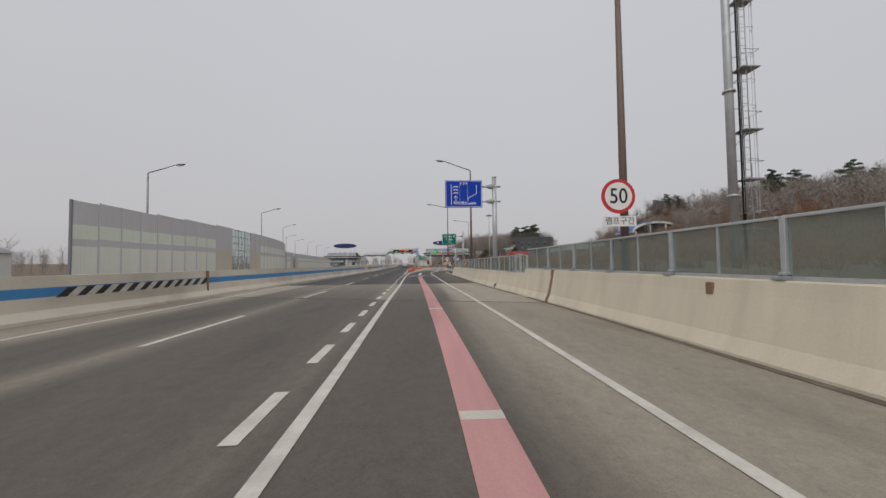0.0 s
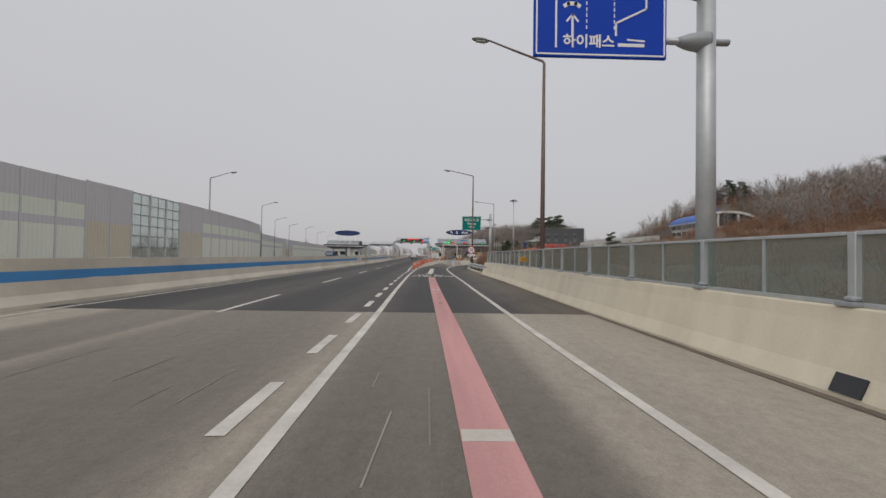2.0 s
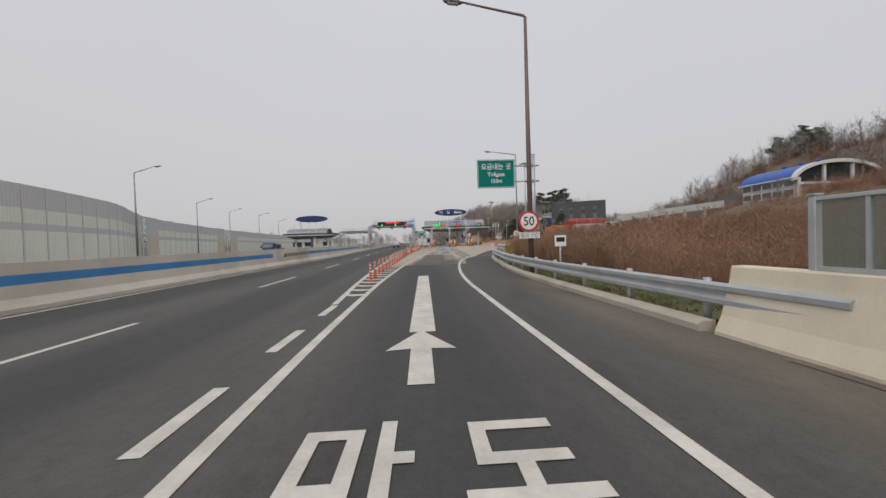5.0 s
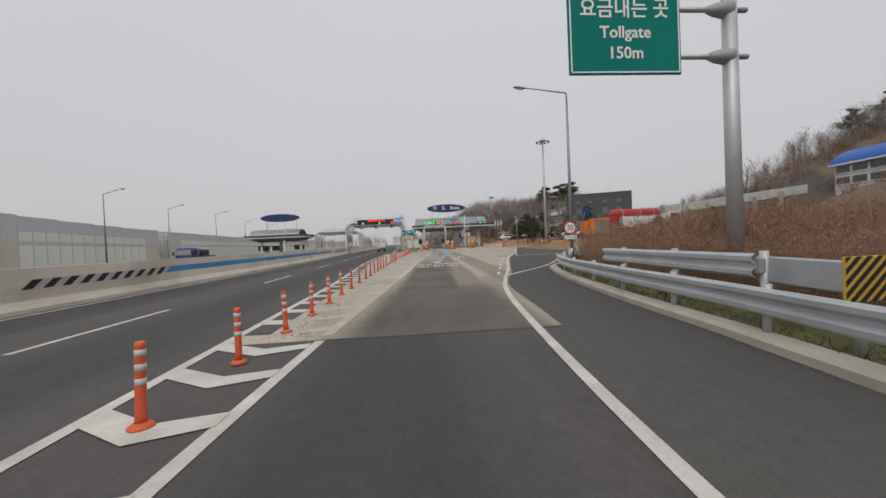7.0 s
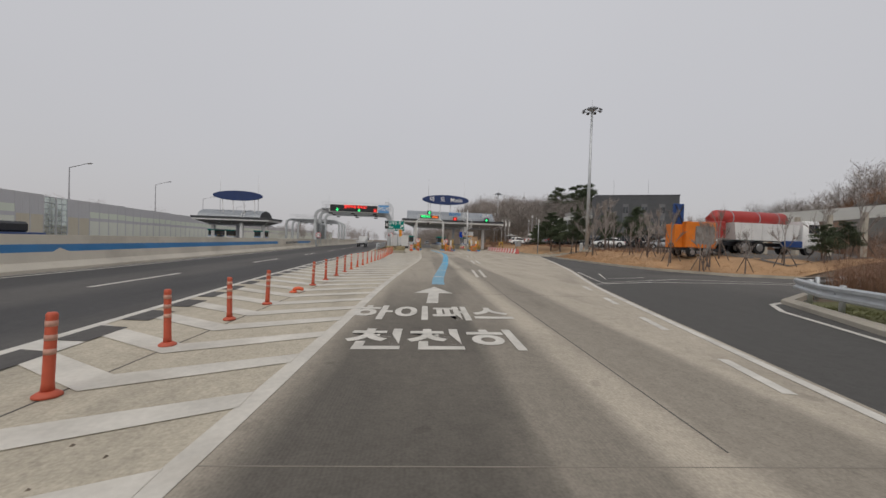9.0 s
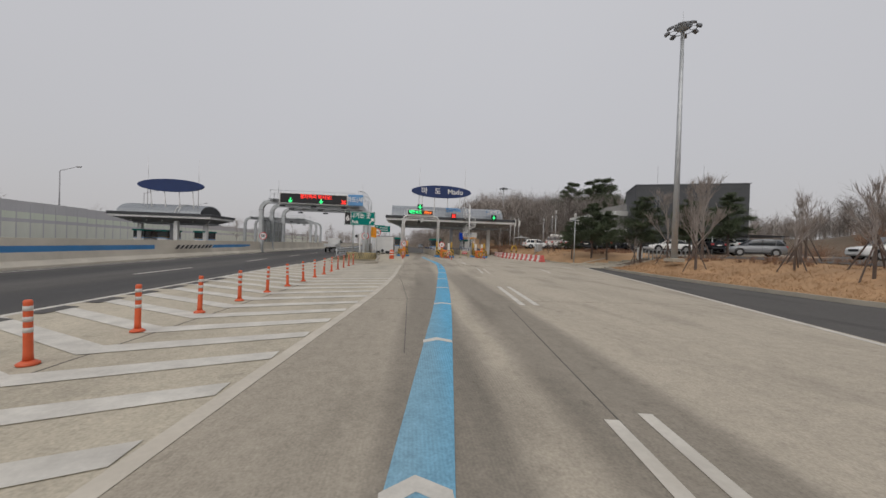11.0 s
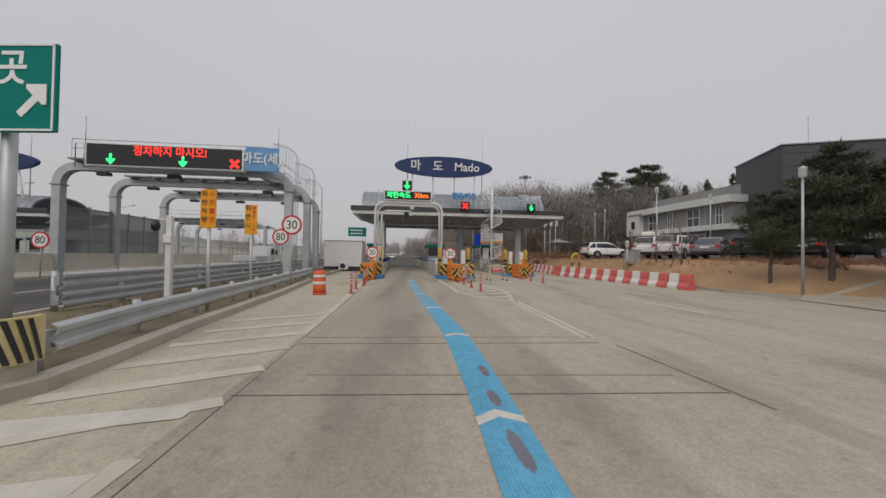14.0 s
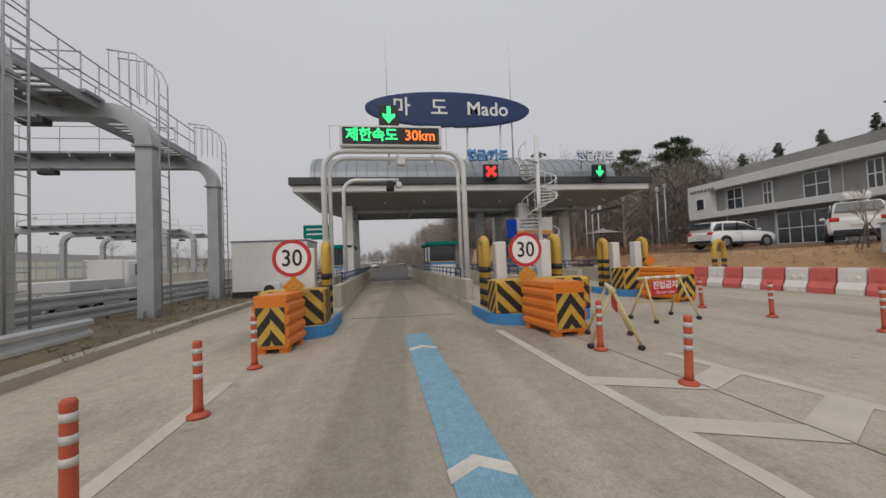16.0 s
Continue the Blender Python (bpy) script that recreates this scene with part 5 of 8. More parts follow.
# noise wall
wall_n = thing("noise_wall", pose(0, 0, 0), "tall grey and pale green panelled noise wall", "noise wall")
d = 0.0
pts = smooth_line(NOISE_WALL, 27.6, 335, 0.25)
arc = np.concatenate([[0], np.cumsum([math.hypot(b[0] - a[0], b[1] - a[1]) for a, b in zip(pts, pts[1:])])])
total = arc[-1]


def at_arc(s):
    return float(np.interp(s, arc, [p[0] for p in pts])), float(np.interp(s, arc, [p[1] for p in pts]))


RUN = 2.05
n_bay = int(total // RUN)
post0 = panel0 = None
bays = {}


def panel_bm(z0, z1, ribs):
    bm = bmesh.new()
    box(bm, (0, RUN / 2, (z0 + z1) / 2), (0.09, RUN - 0.16, z1 - z0 - 0.006))
    for k in range(ribs):
        yy = 0.12 + (RUN - 0.24) * (k + 0.5) / ribs
        box(bm, (0.05, yy, (z0 + z1) / 2), (0.02, (RUN - 0.24) / ribs * 0.45, z1 - z0 - 0.05))
    return bm


for i in range(n_bay):
    s = i * RUN
    (ax, ay), (bx, by) = at_arc(s), at_arc(s + RUN)
    turn = math.degrees(math.atan2(-(bx - ax), by - ay))
    m = pose(ax, ay, 0, 0, 0, turn)
    top = round(float(np.interp(ay, [27, 45, 88, 100, 125, 200], [5.6, 5.95, 6.0, 6.1, 5.7, 5.2])), 1)
    lattice = i in (11, 12, 13) or 95 < ay < 99 or 131 < ay < 136
    beige = not lattice and (i in (9, 10, 14, 15) or 91.5 < ay < 102.5 or 126.5 < ay < 139.5)
    ob = part("post", boxed((0, 0, top / 2), (0.15, 0.11, top + 0.05), 0.01), M["noise_grey"] if i else M["grey_metal"], wall_n)
    ob.matrix_basis = m
    if lattice:
        for yy in (0.08, RUN - 0.08):
            o = part("frame_bar", boxed((0, yy, top / 2), (0.08, 0.07, top - 0.1)), M["galv"], wall_n)
            o.matrix_basis = m
        for k in range(7):
            o = part("frame_rail", boxed((0, RUN / 2, 1.0 + k * (top - 1.1) / 6), (0.07, RUN - 0.15, 0.07)), M["galv_dull"], wall_n)
            o.matrix_basis = m
        o = part("frame_bar", boxed((0, RUN / 2, top / 2), (0.05, 0.035, top - 0.1)), M["galv_dull"], wall_n)
        o.matrix_basis = m
        o = part("glazing", boxed((-0.02, RUN / 2, top / 2 + 0.1), (0.012, RUN - 0.16, top - 0.3)), M["wall_glass"], wall_n, "pale green clear glazing")
        o.matrix_basis = m
        o.visible_shadow = False
        continue
    rows = [(0.3, top * 0.56, "noise_beige"), (top * 0.56, top, "noise_grey")] if beige else \
        [(0.3, top * 0.50, "noise_cream"), (top * 0.50, top * 0.58, "noise_grey"), (top * 0.58, top * 0.74, "noise_green"), (top * 0.74, top, "noise_grey")]
    for z0, z1, c in rows:
        key = (round(z0, 2), round(z1, 2), c)
        if key not in bays:
            bays[key] = part("panel", panel_bm(z0, z1, 7), M[c], wall_n)
            bays[key].matrix_basis = m
        else:
            twin(bays[key], m)

# ---- toll plaza ----
def rounded_frame(x0, x1, z0, z1, r, y=0.0, n=6):
    """Points of a portal with round upper corners, from the left foot to the right."""
    pts = [(x0, y, z0)]
    pts += [(x0 + r - r * math.cos(a), y, z1 - r + r * math.sin(a)) for a in np.linspace(0, math.pi / 2, n)]
    pts += [(x1 - r + r * math.sin(a), y, z1 - r + r * math.cos(a)) for a in np.linspace(0, math.pi / 2, n)]
    return pts + [(x1, y, z0)]


def down_arrow(parent, x, y, z, h, material):
    q = [(-0.11, 0.5), (0.11, 0.5), (0.11, 0.0), (0.36, 0.08), (0.36, -0.1), (0, -0.5), (-0.36, -0.1), (-0.36, 0.08), (-0.11, 0.0)]
    bm = bmesh.new()
    a = [bm.verts.new((x + px * h, y, z + pz * h)) for px, pz in q]
    b = [bm.verts.new((x + px * h, y + 0.01, z + pz * h)) for px, pz in q]
    bm.faces.new(a)
    for i in range(len(q)):
        bm.faces.new((a[i], a[(i + 1) % len(q)], b[(i + 1) % len(q)], b[i]))
    bm.normal_update()
    bmesh.ops.triangulate(bm, faces=bm.faces[:])
    return part("lamp_arrow", bm, M[material], parent, "lit green arrow")


def cross(parent, x, y, z, h, material="led_red"):
    bm = bmesh.new()
    for a in (0.785, -0.785):
        box(bm, (x, y, z), (h * 1.2, 0.01, h * 0.3), 0, Matrix.Rotation(a, 4, "Y"))
    return part("lamp_cross", bm, M[material], parent, "lit red cross")


def canopy(x0, x1, y0, y1, disc_c, disc_w, words, label, drop=0.0, rise_h=1.95):
    t = thing("toll_canopy", pose(0, 0, -drop), label, "toll canopy")
    w, d = x1 - x0, y1 - y0
    cx, cy = (x0 + x1) / 2, (y0 + y1) / 2
    # tapered slab: fascia over a narrower soffit
    part("fascia", boxed((cx, cy, 5.72), (w, d, 0.40), 0.03), M["fascia_dark"], t)
    part("gutter_band", boxed((cx, cy, 5.36), (w - 0.3, d - 0.3, 0.36), 0.02), M["white_metal"], t, "white gutter band")
    bm = bmesh.new()
    lo, hi = 4.55, 5.17
    ring = []
    for z, k in ((lo, 2.0), (hi, 0.5)):
        ring.append([bm.verts.new((x, y, z)) for x, y in ((x0 + k, y0 + k), (x1 - k, y0 + k), (x1 - k, y1 - k), (x0 + k, y1 - k))])
    bm.faces.new(ring[0])
    bm.faces.new(ring[1][::-1])
    for i in range(4):
        bm.faces.new((ring[0][i], ring[1][i], ring[1][(i + 1) % 4], ring[0][(i + 1) % 4]))
    bmesh.ops.recalc_face_normals(bm, faces=bm.faces)
    part("soffit", bm, M["soffit"], t, "sloping grey soffit")
    for k in range(int(w // 2.2)):
        part("soffit_rib", boxed((x0 + 2.6 + k * 2.2, y0 + 1.35, 4.85), (0.07, 0.07, 0.8), 0, Matrix.Rotation(-1.1, 4, "X")), M["white_metal"], t)
    for k in range(int(w // 3.4)):
        part("beam", boxed((x0 + 3.0 + k * 3.4, cy, 4.46), (0.16, d - 4.2, 0.2)), M["galv_dull"], t, "steel beam under the soffit")
    for yy in (y0 + 2.5, y1 - 2.5):
        part("beam", boxed((cx, yy, 4.44), (w - 4.2, 0.18, 0.22)), M["galv_dull"], t, "steel beam under the soffit")
    # barrel roof
    bm = bmesh.new()
    xa, xb, n = x0 + 0.9, x1 - 1.9, 12
    ra = d / 2 - 0.7
    prof = [(cy - ra * math.cos(a), 5.85 + rise_h * math.sin(a)) for a in np.linspace(0, math.pi, n)]
    inner = [(cy - (ra - 0.15) * math.cos(a), 5.85 + (rise_h - 0.15) * math.sin(a)) for a in np.linspace(math.pi, 0, n)]
    out = prof + inner
    A = [bm.verts.new((xa, y, z)) for y, z in out]
    B = [bm.verts.new((xb, y, z)) for y, z in out]
    for i in range(len(out)):
        bm.faces.new((A[i], A[(i + 1) % len(out)], B[(i + 1) % len(out)], B[i]))
    for i in range(n - 1):
        for R in (A, B):
            bm.faces.new((R[i], R[i + 1], R[2 * n - 2 - i], R[2 * n - 1 - i]))
    bmesh.ops.recalc_face_normals(bm, faces=bm.faces)
    vault = part("vault", bm, M["roof_metal"], t, "ribbed grey barrel roof")
    k = xa + 0.25
    while k < xb:
        part("seam", tubed([(k, y, z + 0.012) for y, z in prof], 0.022, 5), M["grey_metal"], vault)
        k += 0.55
    for s, e in ((xa + 0.05, xa + 0.13), (xb - 0.13, xb - 0.05)):
        bm = bmesh.new()
        va = [bm.verts.new((s, y, z - 0.15)) for y, z in prof]
        vb = [bm.verts.new((e, y, z - 0.15)) for y, z in prof]
        bm.faces.new(va)
        bm.faces.new(vb[::-1])
        for i in range(n):
            bm.faces.new((va[i], va[(i + 1) % n], vb[(i + 1) % n], vb[i]))
        part("gable", bm, M["dark_metal"], vault)
    # white band over the roof beside the stair
    bx = x0 + w * 0.62
    for dx in (0.0, 0.5):
        part("roof_hoop", tubed([(bx + dx, y, z + 0.10) for y, z in prof[:8]], 0.05, 6), M["white_metal"], t)
    for i in range(7):
        part("roof_step", tubed([(bx, prof[i][0], prof[i][1] + 0.1), (bx + 0.5, prof[i][0], prof[i][1] + 0.1)], 0.03, 6), M["white_metal"], t)
    # name board
    dx, dz = disc_c
    bm = bmesh.new()
    m = Matrix.Translation((dx, y0 + 1.0, dz)) @ Matrix.Diagonal((disc_w / 2, 1, disc_w * 0.103, 1)) @ Matrix.Rotation(radians(90), 4, "X")
    bmesh.ops.create_cone(bm, cap_ends=True, segments=64, radius1=1, radius2=1, depth=0.32, matrix=m)
    board = part("name_board", bm, M["navy_rim"], t, "oval navy blue board")
    bm = bmesh.new()
    m = Matrix.Translation((dx, y0 + 1.0, dz)) @ Matrix.Diagonal((disc_w / 2 - 0.08, 1, disc_w * 0.103 - 0.08, 1)) @ Matrix.Rotation(radians(90), 4, "X")
    bmesh.ops.create_cone(bm, cap_ends=True, segments=64, radius1=1, radius2=1, depth=0.36, matrix=m)
    part("board_face", bm, M["navy"], board)
    for text, size, off in words:
        lettering("writing", text, size, M["sign_white"], board, Matrix.Translation((dx + off, y0 + 0.81, dz)), 0.02, bold=0.016)
    for f_ in (-0.32, -0.11, 0.11, 0.32):
        xx = dx + f_ * disc_w
        part("stay", tubed([(xx, y0 + 1.1, dz - disc_w * 0.06), (xx, y0 + 1.5, 7.2), (xx, y0 + 1.7, 6.3)], [0.05, 0.09, 0.2], 8), M["white_metal"], t)
    for f_ in (-0.37, 0.40):
        xx = dx + f_ * disc_w
        part("aerial", tubed([(xx, y0 + 1.3, 6.6), (xx, y0 + 1.3, dz + 1.9), (xx, y0 + 1.3, dz + 4.3)], [0.05, 0.03, 0.012], 6), M["white_metal"], t)
    return t


canopy(1.15, 21.7, 155.6, 164.0, (9.8, 9.98), 9.5, [("마", 1.1, -2.75), ("도", 1.1, -0.62), ("Mado", 1.1, 2.2)], "toll gate canopy with barrel roof and oval name board")
canopy(-39.3, -24.8, 157.0, 165.0, (-31.05, 10.1), 9.3, [], "far toll gate canopy with barrel roof and navy oval", 0.9, 1.55)
for x, y, c, r in ((3.85, 157.6, "white_metal", 0.3), (11.8, 158.5, "grey_metal", 0.24), (14.2, 157.6, "white_metal", 0.3), (18.5, 160.5, "white_metal", 0.26), (3.85, 162.5, "white_metal", 0.3), (14.2, 162.5, "white_metal", 0.3),
                   (-36.5, 160, "white_metal", 0.3), (-31.8, 160, "grey_metal", 0.3), (-27.0, 160, "white_metal", 0.3), (-30.5, 158.6, "white_metal", 0.3)):
    col = thing("canopy_column", pose(x, y, 0), "plain painted column under the toll canopy", "column", "canopy columns")
    tall = 4.5 if x > -20 else 3.7
    part("shaft", boxed((0, 0, 0.2 + tall / 2), (r * 2, r * 2, tall), 0.04), M[c], col)
    part("plinth", boxed((0, 0, 0.1), (r * 2 + 0.2, r * 2 + 0.2, 0.2), 0.02), M["kerb"], col)

# spiral stair
stair = thing("spiral_stair", pose(14.1, 154.7, 0.004), "white painted spiral stair up to the toll canopy", "stair")
part("newel", tubed([(0, 0, 0), (0, 0, 7.9)], 0.11, 12), M["white_metal"], stair)
n_st = 34
hand = []
for k in range(n_st):
    a = 0.42 * k + 2.4
    z = 0.2 + k * 0.19
    c, s = math.cos(a), math.sin(a)
    step = part("tread", boxed((0.55 * c, 0.55 * s, z), (0.9, 0.26, 0.04), 0, Matrix.Rotation(a, 4, "Z")), M["white_metal"], stair)
    part("baluster", tubed([(0.97 * c, 0.97 * s, z), (0.97 * c, 0.97 * s, z + 0.95)], 0.014, 5), M["white_metal"], stair)
    hand.append((0.97 * c, 0.97 * s, z + 0.95))
part("handrail", tubed(hand, 0.025, 6), M["white_metal"], stair)
part("string", tubed([(x, y, z - 0.95) for x, y, z in hand], 0.03, 6), M["white_metal"], stair)

# lane signals on the canopy
for x, sig in ((11.6, "x"), (18.0, "v")):
    t = thing("lane_signal", pose(x, 155.35, 6.0), "cash lane panel with a lit red cross" if sig == "x" else "cash lane panel with a lit green arrow", "lane signal")
    rail = part("letter_rail", boxed((0, 0.08, 0.82), (2.0, 0.04, 0.05)), M["galv"], t)
    part("letter_rail", boxed((0, 0.08, 1.18), (2.0, 0.04, 0.05)), M["galv"], t)
    lettering("writing", "현금/카드", 0.64, M["sky_panel" if sig == "x" else "sign_white"], rail, Matrix.Translation((0, 0.02, 1.0)), 0.06, bold=0.02, squeeze=0.92)
    lettering("letter_edge", "현금/카드", 0.64, M["blue_band"], rail, Matrix.Translation((0, 0.06, 1.0)), 0.02, bold=0.045, squeeze=0.92)
    part("frame", tubed([(-0.9, 0.12, 0.3), (-0.9, 0.12, 1.35)], 0.03, 6), M["galv"], t)
    part("frame", tubed([(0.9, 0.12, 0.3), (0.9, 0.12, 1.35)], 0.03, 6), M["galv"], t)
    part("signal_box", boxed((0.1, 0.0, 0.12), (0.82, 0.18, 0.78), 0.02), M["sign_black"], t)
    if sig == "x":
        cross(t, 0.1, -0.1, 0.12, 0.6)
    else:
        down_arrow(t, 0.1, -0.1, 0.12, 0.62, "led_green")

# portal with the message sign over the first lane
portal = thing("message_portal", pose(0, 149.5, 0), "white pipe portal with a lit message sign", "sign portal")
part("frame", tubed(rounded_frame(3.8, 8.85, 0.0, 5.45, 0.7), 0.10, 10), M["white_metal"], portal)
part("frame", tubed(rounded_frame(3.98, 8.67, 0.0, 5.22, 0.6, 0.16), 0.07, 10), M["white_metal"], portal)
for x in (3.8, 8.85):
    part("foot_plate", boxed((x, 0.05, 0.03), (0.4, 0.4, 0.05), 0.01), M["galv_dull"], portal)
sb = part("sign_box", boxed((6.22, -0.05, 5.95), (3.65, 0.28, 0.78), 0.03), M["white_metal"], portal)
part("sign_face", boxed((6.22, -0.2, 5.95), (3.45, 0.02, 0.6)), M["sign_black"], sb)
lettering("writing", "제한속도", 0.50, M["led_green"], sb, Matrix.Translation((5.53, -0.218, 5.95)), 0.006, bold=0.012)
lettering("writing", "30km", 0.52, M["led_amber"], sb, Matrix.Translation((7.25, -0.218, 5.95)), 0.006, bold=0.010, squeeze=0.95)
for x in (4.05, 8.25):
    part("side_rail", tubed([(x, 0, 5.5), (x, 0, 6.35), (x + (0.45 if x < 6 else 0.32), 0, 6.35)], 0.02, 5), M["white_metal"], portal)
ab = part("arrow_box", boxed((6.15, -0.08, 6.72), (0.72, 0.2, 0.74), 0.02), M["sign_black"], portal)
down_arrow(ab, 6.15, -0.19, 6.72, 0.62, "led_green")
arm = thing("camera_arm", pose(0, 153.2, 0), "white bent pipe arm with lane cameras", "camera arm")
part("pipe", tubed(rounded_frame(4.1, 6.4, 0.0, 5.2, 0.55)[:-7] + [(6.6, 0, 5.2)], 0.085, 10), M["white_metal"], arm)
part("camera", boxed((6.2, -0.1, 4.9), (0.36, 0.5, 0.4), 0.03), M["black"], arm)
part("camera", boxed((6.6, -0.1, 4.95), (0.24, 0.3, 0.24), 0.03), M["white_metal"], arm)
part("camera", boxed((6.55, -3.6, 5.05), (0.28, 0.3, 0.22), 0.03), M["white_metal"], arm)


# toll islands with nose blocks, crash cushions and arches
def hoop(parent, x, y, z0=0.2, h=1.88, w=0.36, turn=0.0):
    x = x + w / 2
    pts = [(x, y, z0)] + [(x, y + w / 2 - w / 2 * math.cos(a), h - w / 2 + w / 2 * math.sin(a)) for a in np.linspace(0, math.pi, 9)] + [(x, y + w, z0)]
    part("hoop", tubed(pts, 0.095, 12), M["yellow"], parent, "yellow bent pipe guard")
    for yy in (y, y + w):
        for k in range(4):
            part("hoop_band", tubed([(x, yy, z0 + 0.06 + k * 0.27), (x, yy, z0 + 0.20 + k * 0.27)], 0.099, 12), M["black"], parent)


def island(x0, x1, y0, y1, cushion_x, label, hoops=(0, 1)):
    t = thing("toll_island", pose(0, 0, 0), label, "toll island", "toll islands")
    r = (x1 - x0) / 2
    cx = (x0 + x1) / 2
    outline = [(x0, y1), (x0, y0 + r * 0.6)] + [(cx - r * math.cos(a), y0 + r * 0.6 - r * 0.6 * math.sin(a)) for a in np.linspace(0.2, math.pi - 0.2, 9)] + [(x1, y0 + r * 0.6), (x1, y1)]
    bm = bmesh.new()
    a = [bm.verts.new((x, y, 0.22)) for x, y in outline]
    b = [bm.verts.new((x, y, -0.02)) for x, y in outline]
    bm.faces.new(a)
    for i in range(len(outline)):
        bm.faces.new((a[i], a[(i + 1) % len(outline)], b[(i + 1) % len(outline)], b[i]))
    bm.normal_update()
    bmesh.ops.recalc_face_normals(bm, faces=bm.faces)
    part("kerb", bm, M["kerb"], t)
    path = [outline[i] for i in range(1, len(outline) - 1)]
    part("blue_kerb", sweep([(-0.012, 0.0), (-0.012, 0.228), (0.08, 0.228), (0.08, 0.0)], [(x0, y0 + 2.0)] + path + [(x1, y0 + 2.0)]), M["blue_band"], t, "blue painted kerb nose")
    part("nose_block", boxed((cx, y0 + 0.62, 0.57), (x1 - x0 - 0.12, 0.7, 0.72), 0.05), M["yellow"], t)
    hazard(t, x0 + 0.08, x1 - 0.08, 0.24, 0.92, y0 + 0.272, 0.19, 1.0 if cushion_x < cx else -1.0)
    for xx, turn in ((x0 + 0.053, -90), (x1 - 0.053, 90)):
        plate = part("side_plate", boxed((0, 0, 0.58), (0.64, 0.012, 0.68)), M["yellow"], t)
        plate.matrix_basis = pose(xx, y0 + 0.62, 0, 0, 0, turn)
        hazard(plate, -0.31, 0.31, 0.25, 0.91, -0.008, 0.14, 1.0)
    # lane side parapets with blue railings
    for xx in (x0 + 0.16, x1 - 0.16):
        part("parapet", boxed((xx, (y0 + 3.2 + y1) / 2, 0.52), (0.22, y1 - y0 - 3.2, 0.62), 0.02), M["kerb"], t, "pale concrete parapet")
        for z in (0.95, 1.12):
            part("rail", tubed([(xx, y0 + 4.4, z), (xx, y1 - 2, z)], 0.022, 6), M["navy_rim"], t)
        k = y0 + 4.4
        while k < y1 - 2:
            part("rail_post", tubed([(xx, k, 0.8), (xx, k, 1.13)], 0.02, 5), M["navy_rim"], t)
            k += 0.9
    for xx in [(x0 + 0.02, x1 - 0.38)[k] for k in hoops]:
        hoop(t, xx, y0 + 1.45)
    for xx in [(x0 + 0.55, x1 - 0.55)[k] for k in hoops]:
        part("cabinet", boxed((xx, y0 + 1.5, 1.0), (0.26, 0.3, 1.6), 0.02), M["white_metal"], t, "slim white cabinet")
    return t


island(3.3, 4.66, 143.45, 172, 4.0, "concrete toll island with striped nose and blue railing", (1,))
island(8.05, 10.3, 143.3, 172, 9.2, "wide concrete toll island with striped nose block")
island(13.35, 15.3, 146.6, 172, 13.9, "concrete toll island beside the cash lane")


def cushion(x, y, w, depth, turn=0):
    t = thing("crash_cushion", pose(x, y, 0.004, 0, 0, turn), "orange ribbed crash cushion with black and yellow chevrons", "crash cushion", "crash cushions")
    bm = bmesh.new()
    prof = [(-w / 2, 0.08)]
    z = 0.08
    for k in range(4):
        prof += [(-w / 2 - 0.05, z + 0.05), (-w / 2 - 0.05, z + 0.12), (-w / 2, z + 0.17)]
        z += 0.19
    prof += [(-w / 2 - 0.03, 0.86), (-w / 2 - 0.02, 0.94), (w / 2 + 0.02, 0.94), (w / 2 + 0.03, 0.86)]
    z = 0.08 + 0.19 * 3
    for k in range(4):
        prof += [(w / 2, z + 0.17), (w / 2 + 0.05, z + 0.12), (w / 2 + 0.05, z + 0.05)]
        z -= 0.19
    prof += [(w / 2, 0.08)]
    prism(bm, prof, 0, depth)
    part("body", bm, M["orange"], t)
    for xx in (-w / 2 + 0.06, w / 2 - 0.06):
        part("foot", boxed((xx, 0.12, 0.04), (0.14, 0.16, 0.09)), M["orange"], t)
        part("foot", boxed((xx, depth - 0.12, 0.04), (0.14, 0.16, 0.09)), M["orange"], t)
    face = part("face", boxed((0, -0.008, 0.44), (w - 0.02, 0.016, 0.62)), M["yellow"], t)
    hazard(face, -w / 2 + 0.01, 0.0, 0.14, 0.75, -0.016, 0.14, 0.8)
    hazard(face, 0.0, w / 2 - 0.01, 0.14, 0.75, -0.016, 0.14, -0.8)
    return t


cushion(3.96, 142.4, 0.48, 0.85, -6)
cushion(8.95, 142.05, 0.56, 1.15, 6)
cushion(13.9, 145.0, 0.6, 1.3, 4)
for x, y, lab in ((4.06, 143.5, "left"), (8.72, 143.4, "right")):
    t = thing("speed_limit_sign", pose(x, y, 0.9), "round 30 speed limit sign above the island nose", "road sign")
    part("post", tubed([(0, 0.06, 0.0), (0, 0.06, 1.0)], 0.03, 8), M["galv"], t)
    speed_sign("30", 0.36, t, (0, 0, 0.66))
    dm = part("diamond", boxed((0.02, 0.0, 0.12), (0.30, 0.02, 0.30), 0, Matrix.Rotation(radians(45), 4, "Y")), M["yellow"], t, "amber diamond of reflectors")
    for i in range(3):
        for j in range(3):
            u, v = (i - 1) * 0.095, (j - 1) * 0.095
            part("reflector", disc(bmesh.new(), 0.035, 0.0, 0.01, (0.02 + (u - v) * 0.707, -0.014, 0.12 + (u + v) * 0.707), 10), M["orange"], dm)
dm3 = thing("marker_diamond", pose(14.6, 147.2, 0.9), "amber diamond marker on the island nose", "marker")
part("plate", boxed((0, 0, 0.22), (0.3, 0.02, 0.3), 0, Matrix.Rotation(radians(45), 4, "Y")), M["orange"], dm3)
part("post", tubed([(0, 0.03, 0), (0, 0.03, 0.25)], 0.025, 6), M["galv"], dm3)


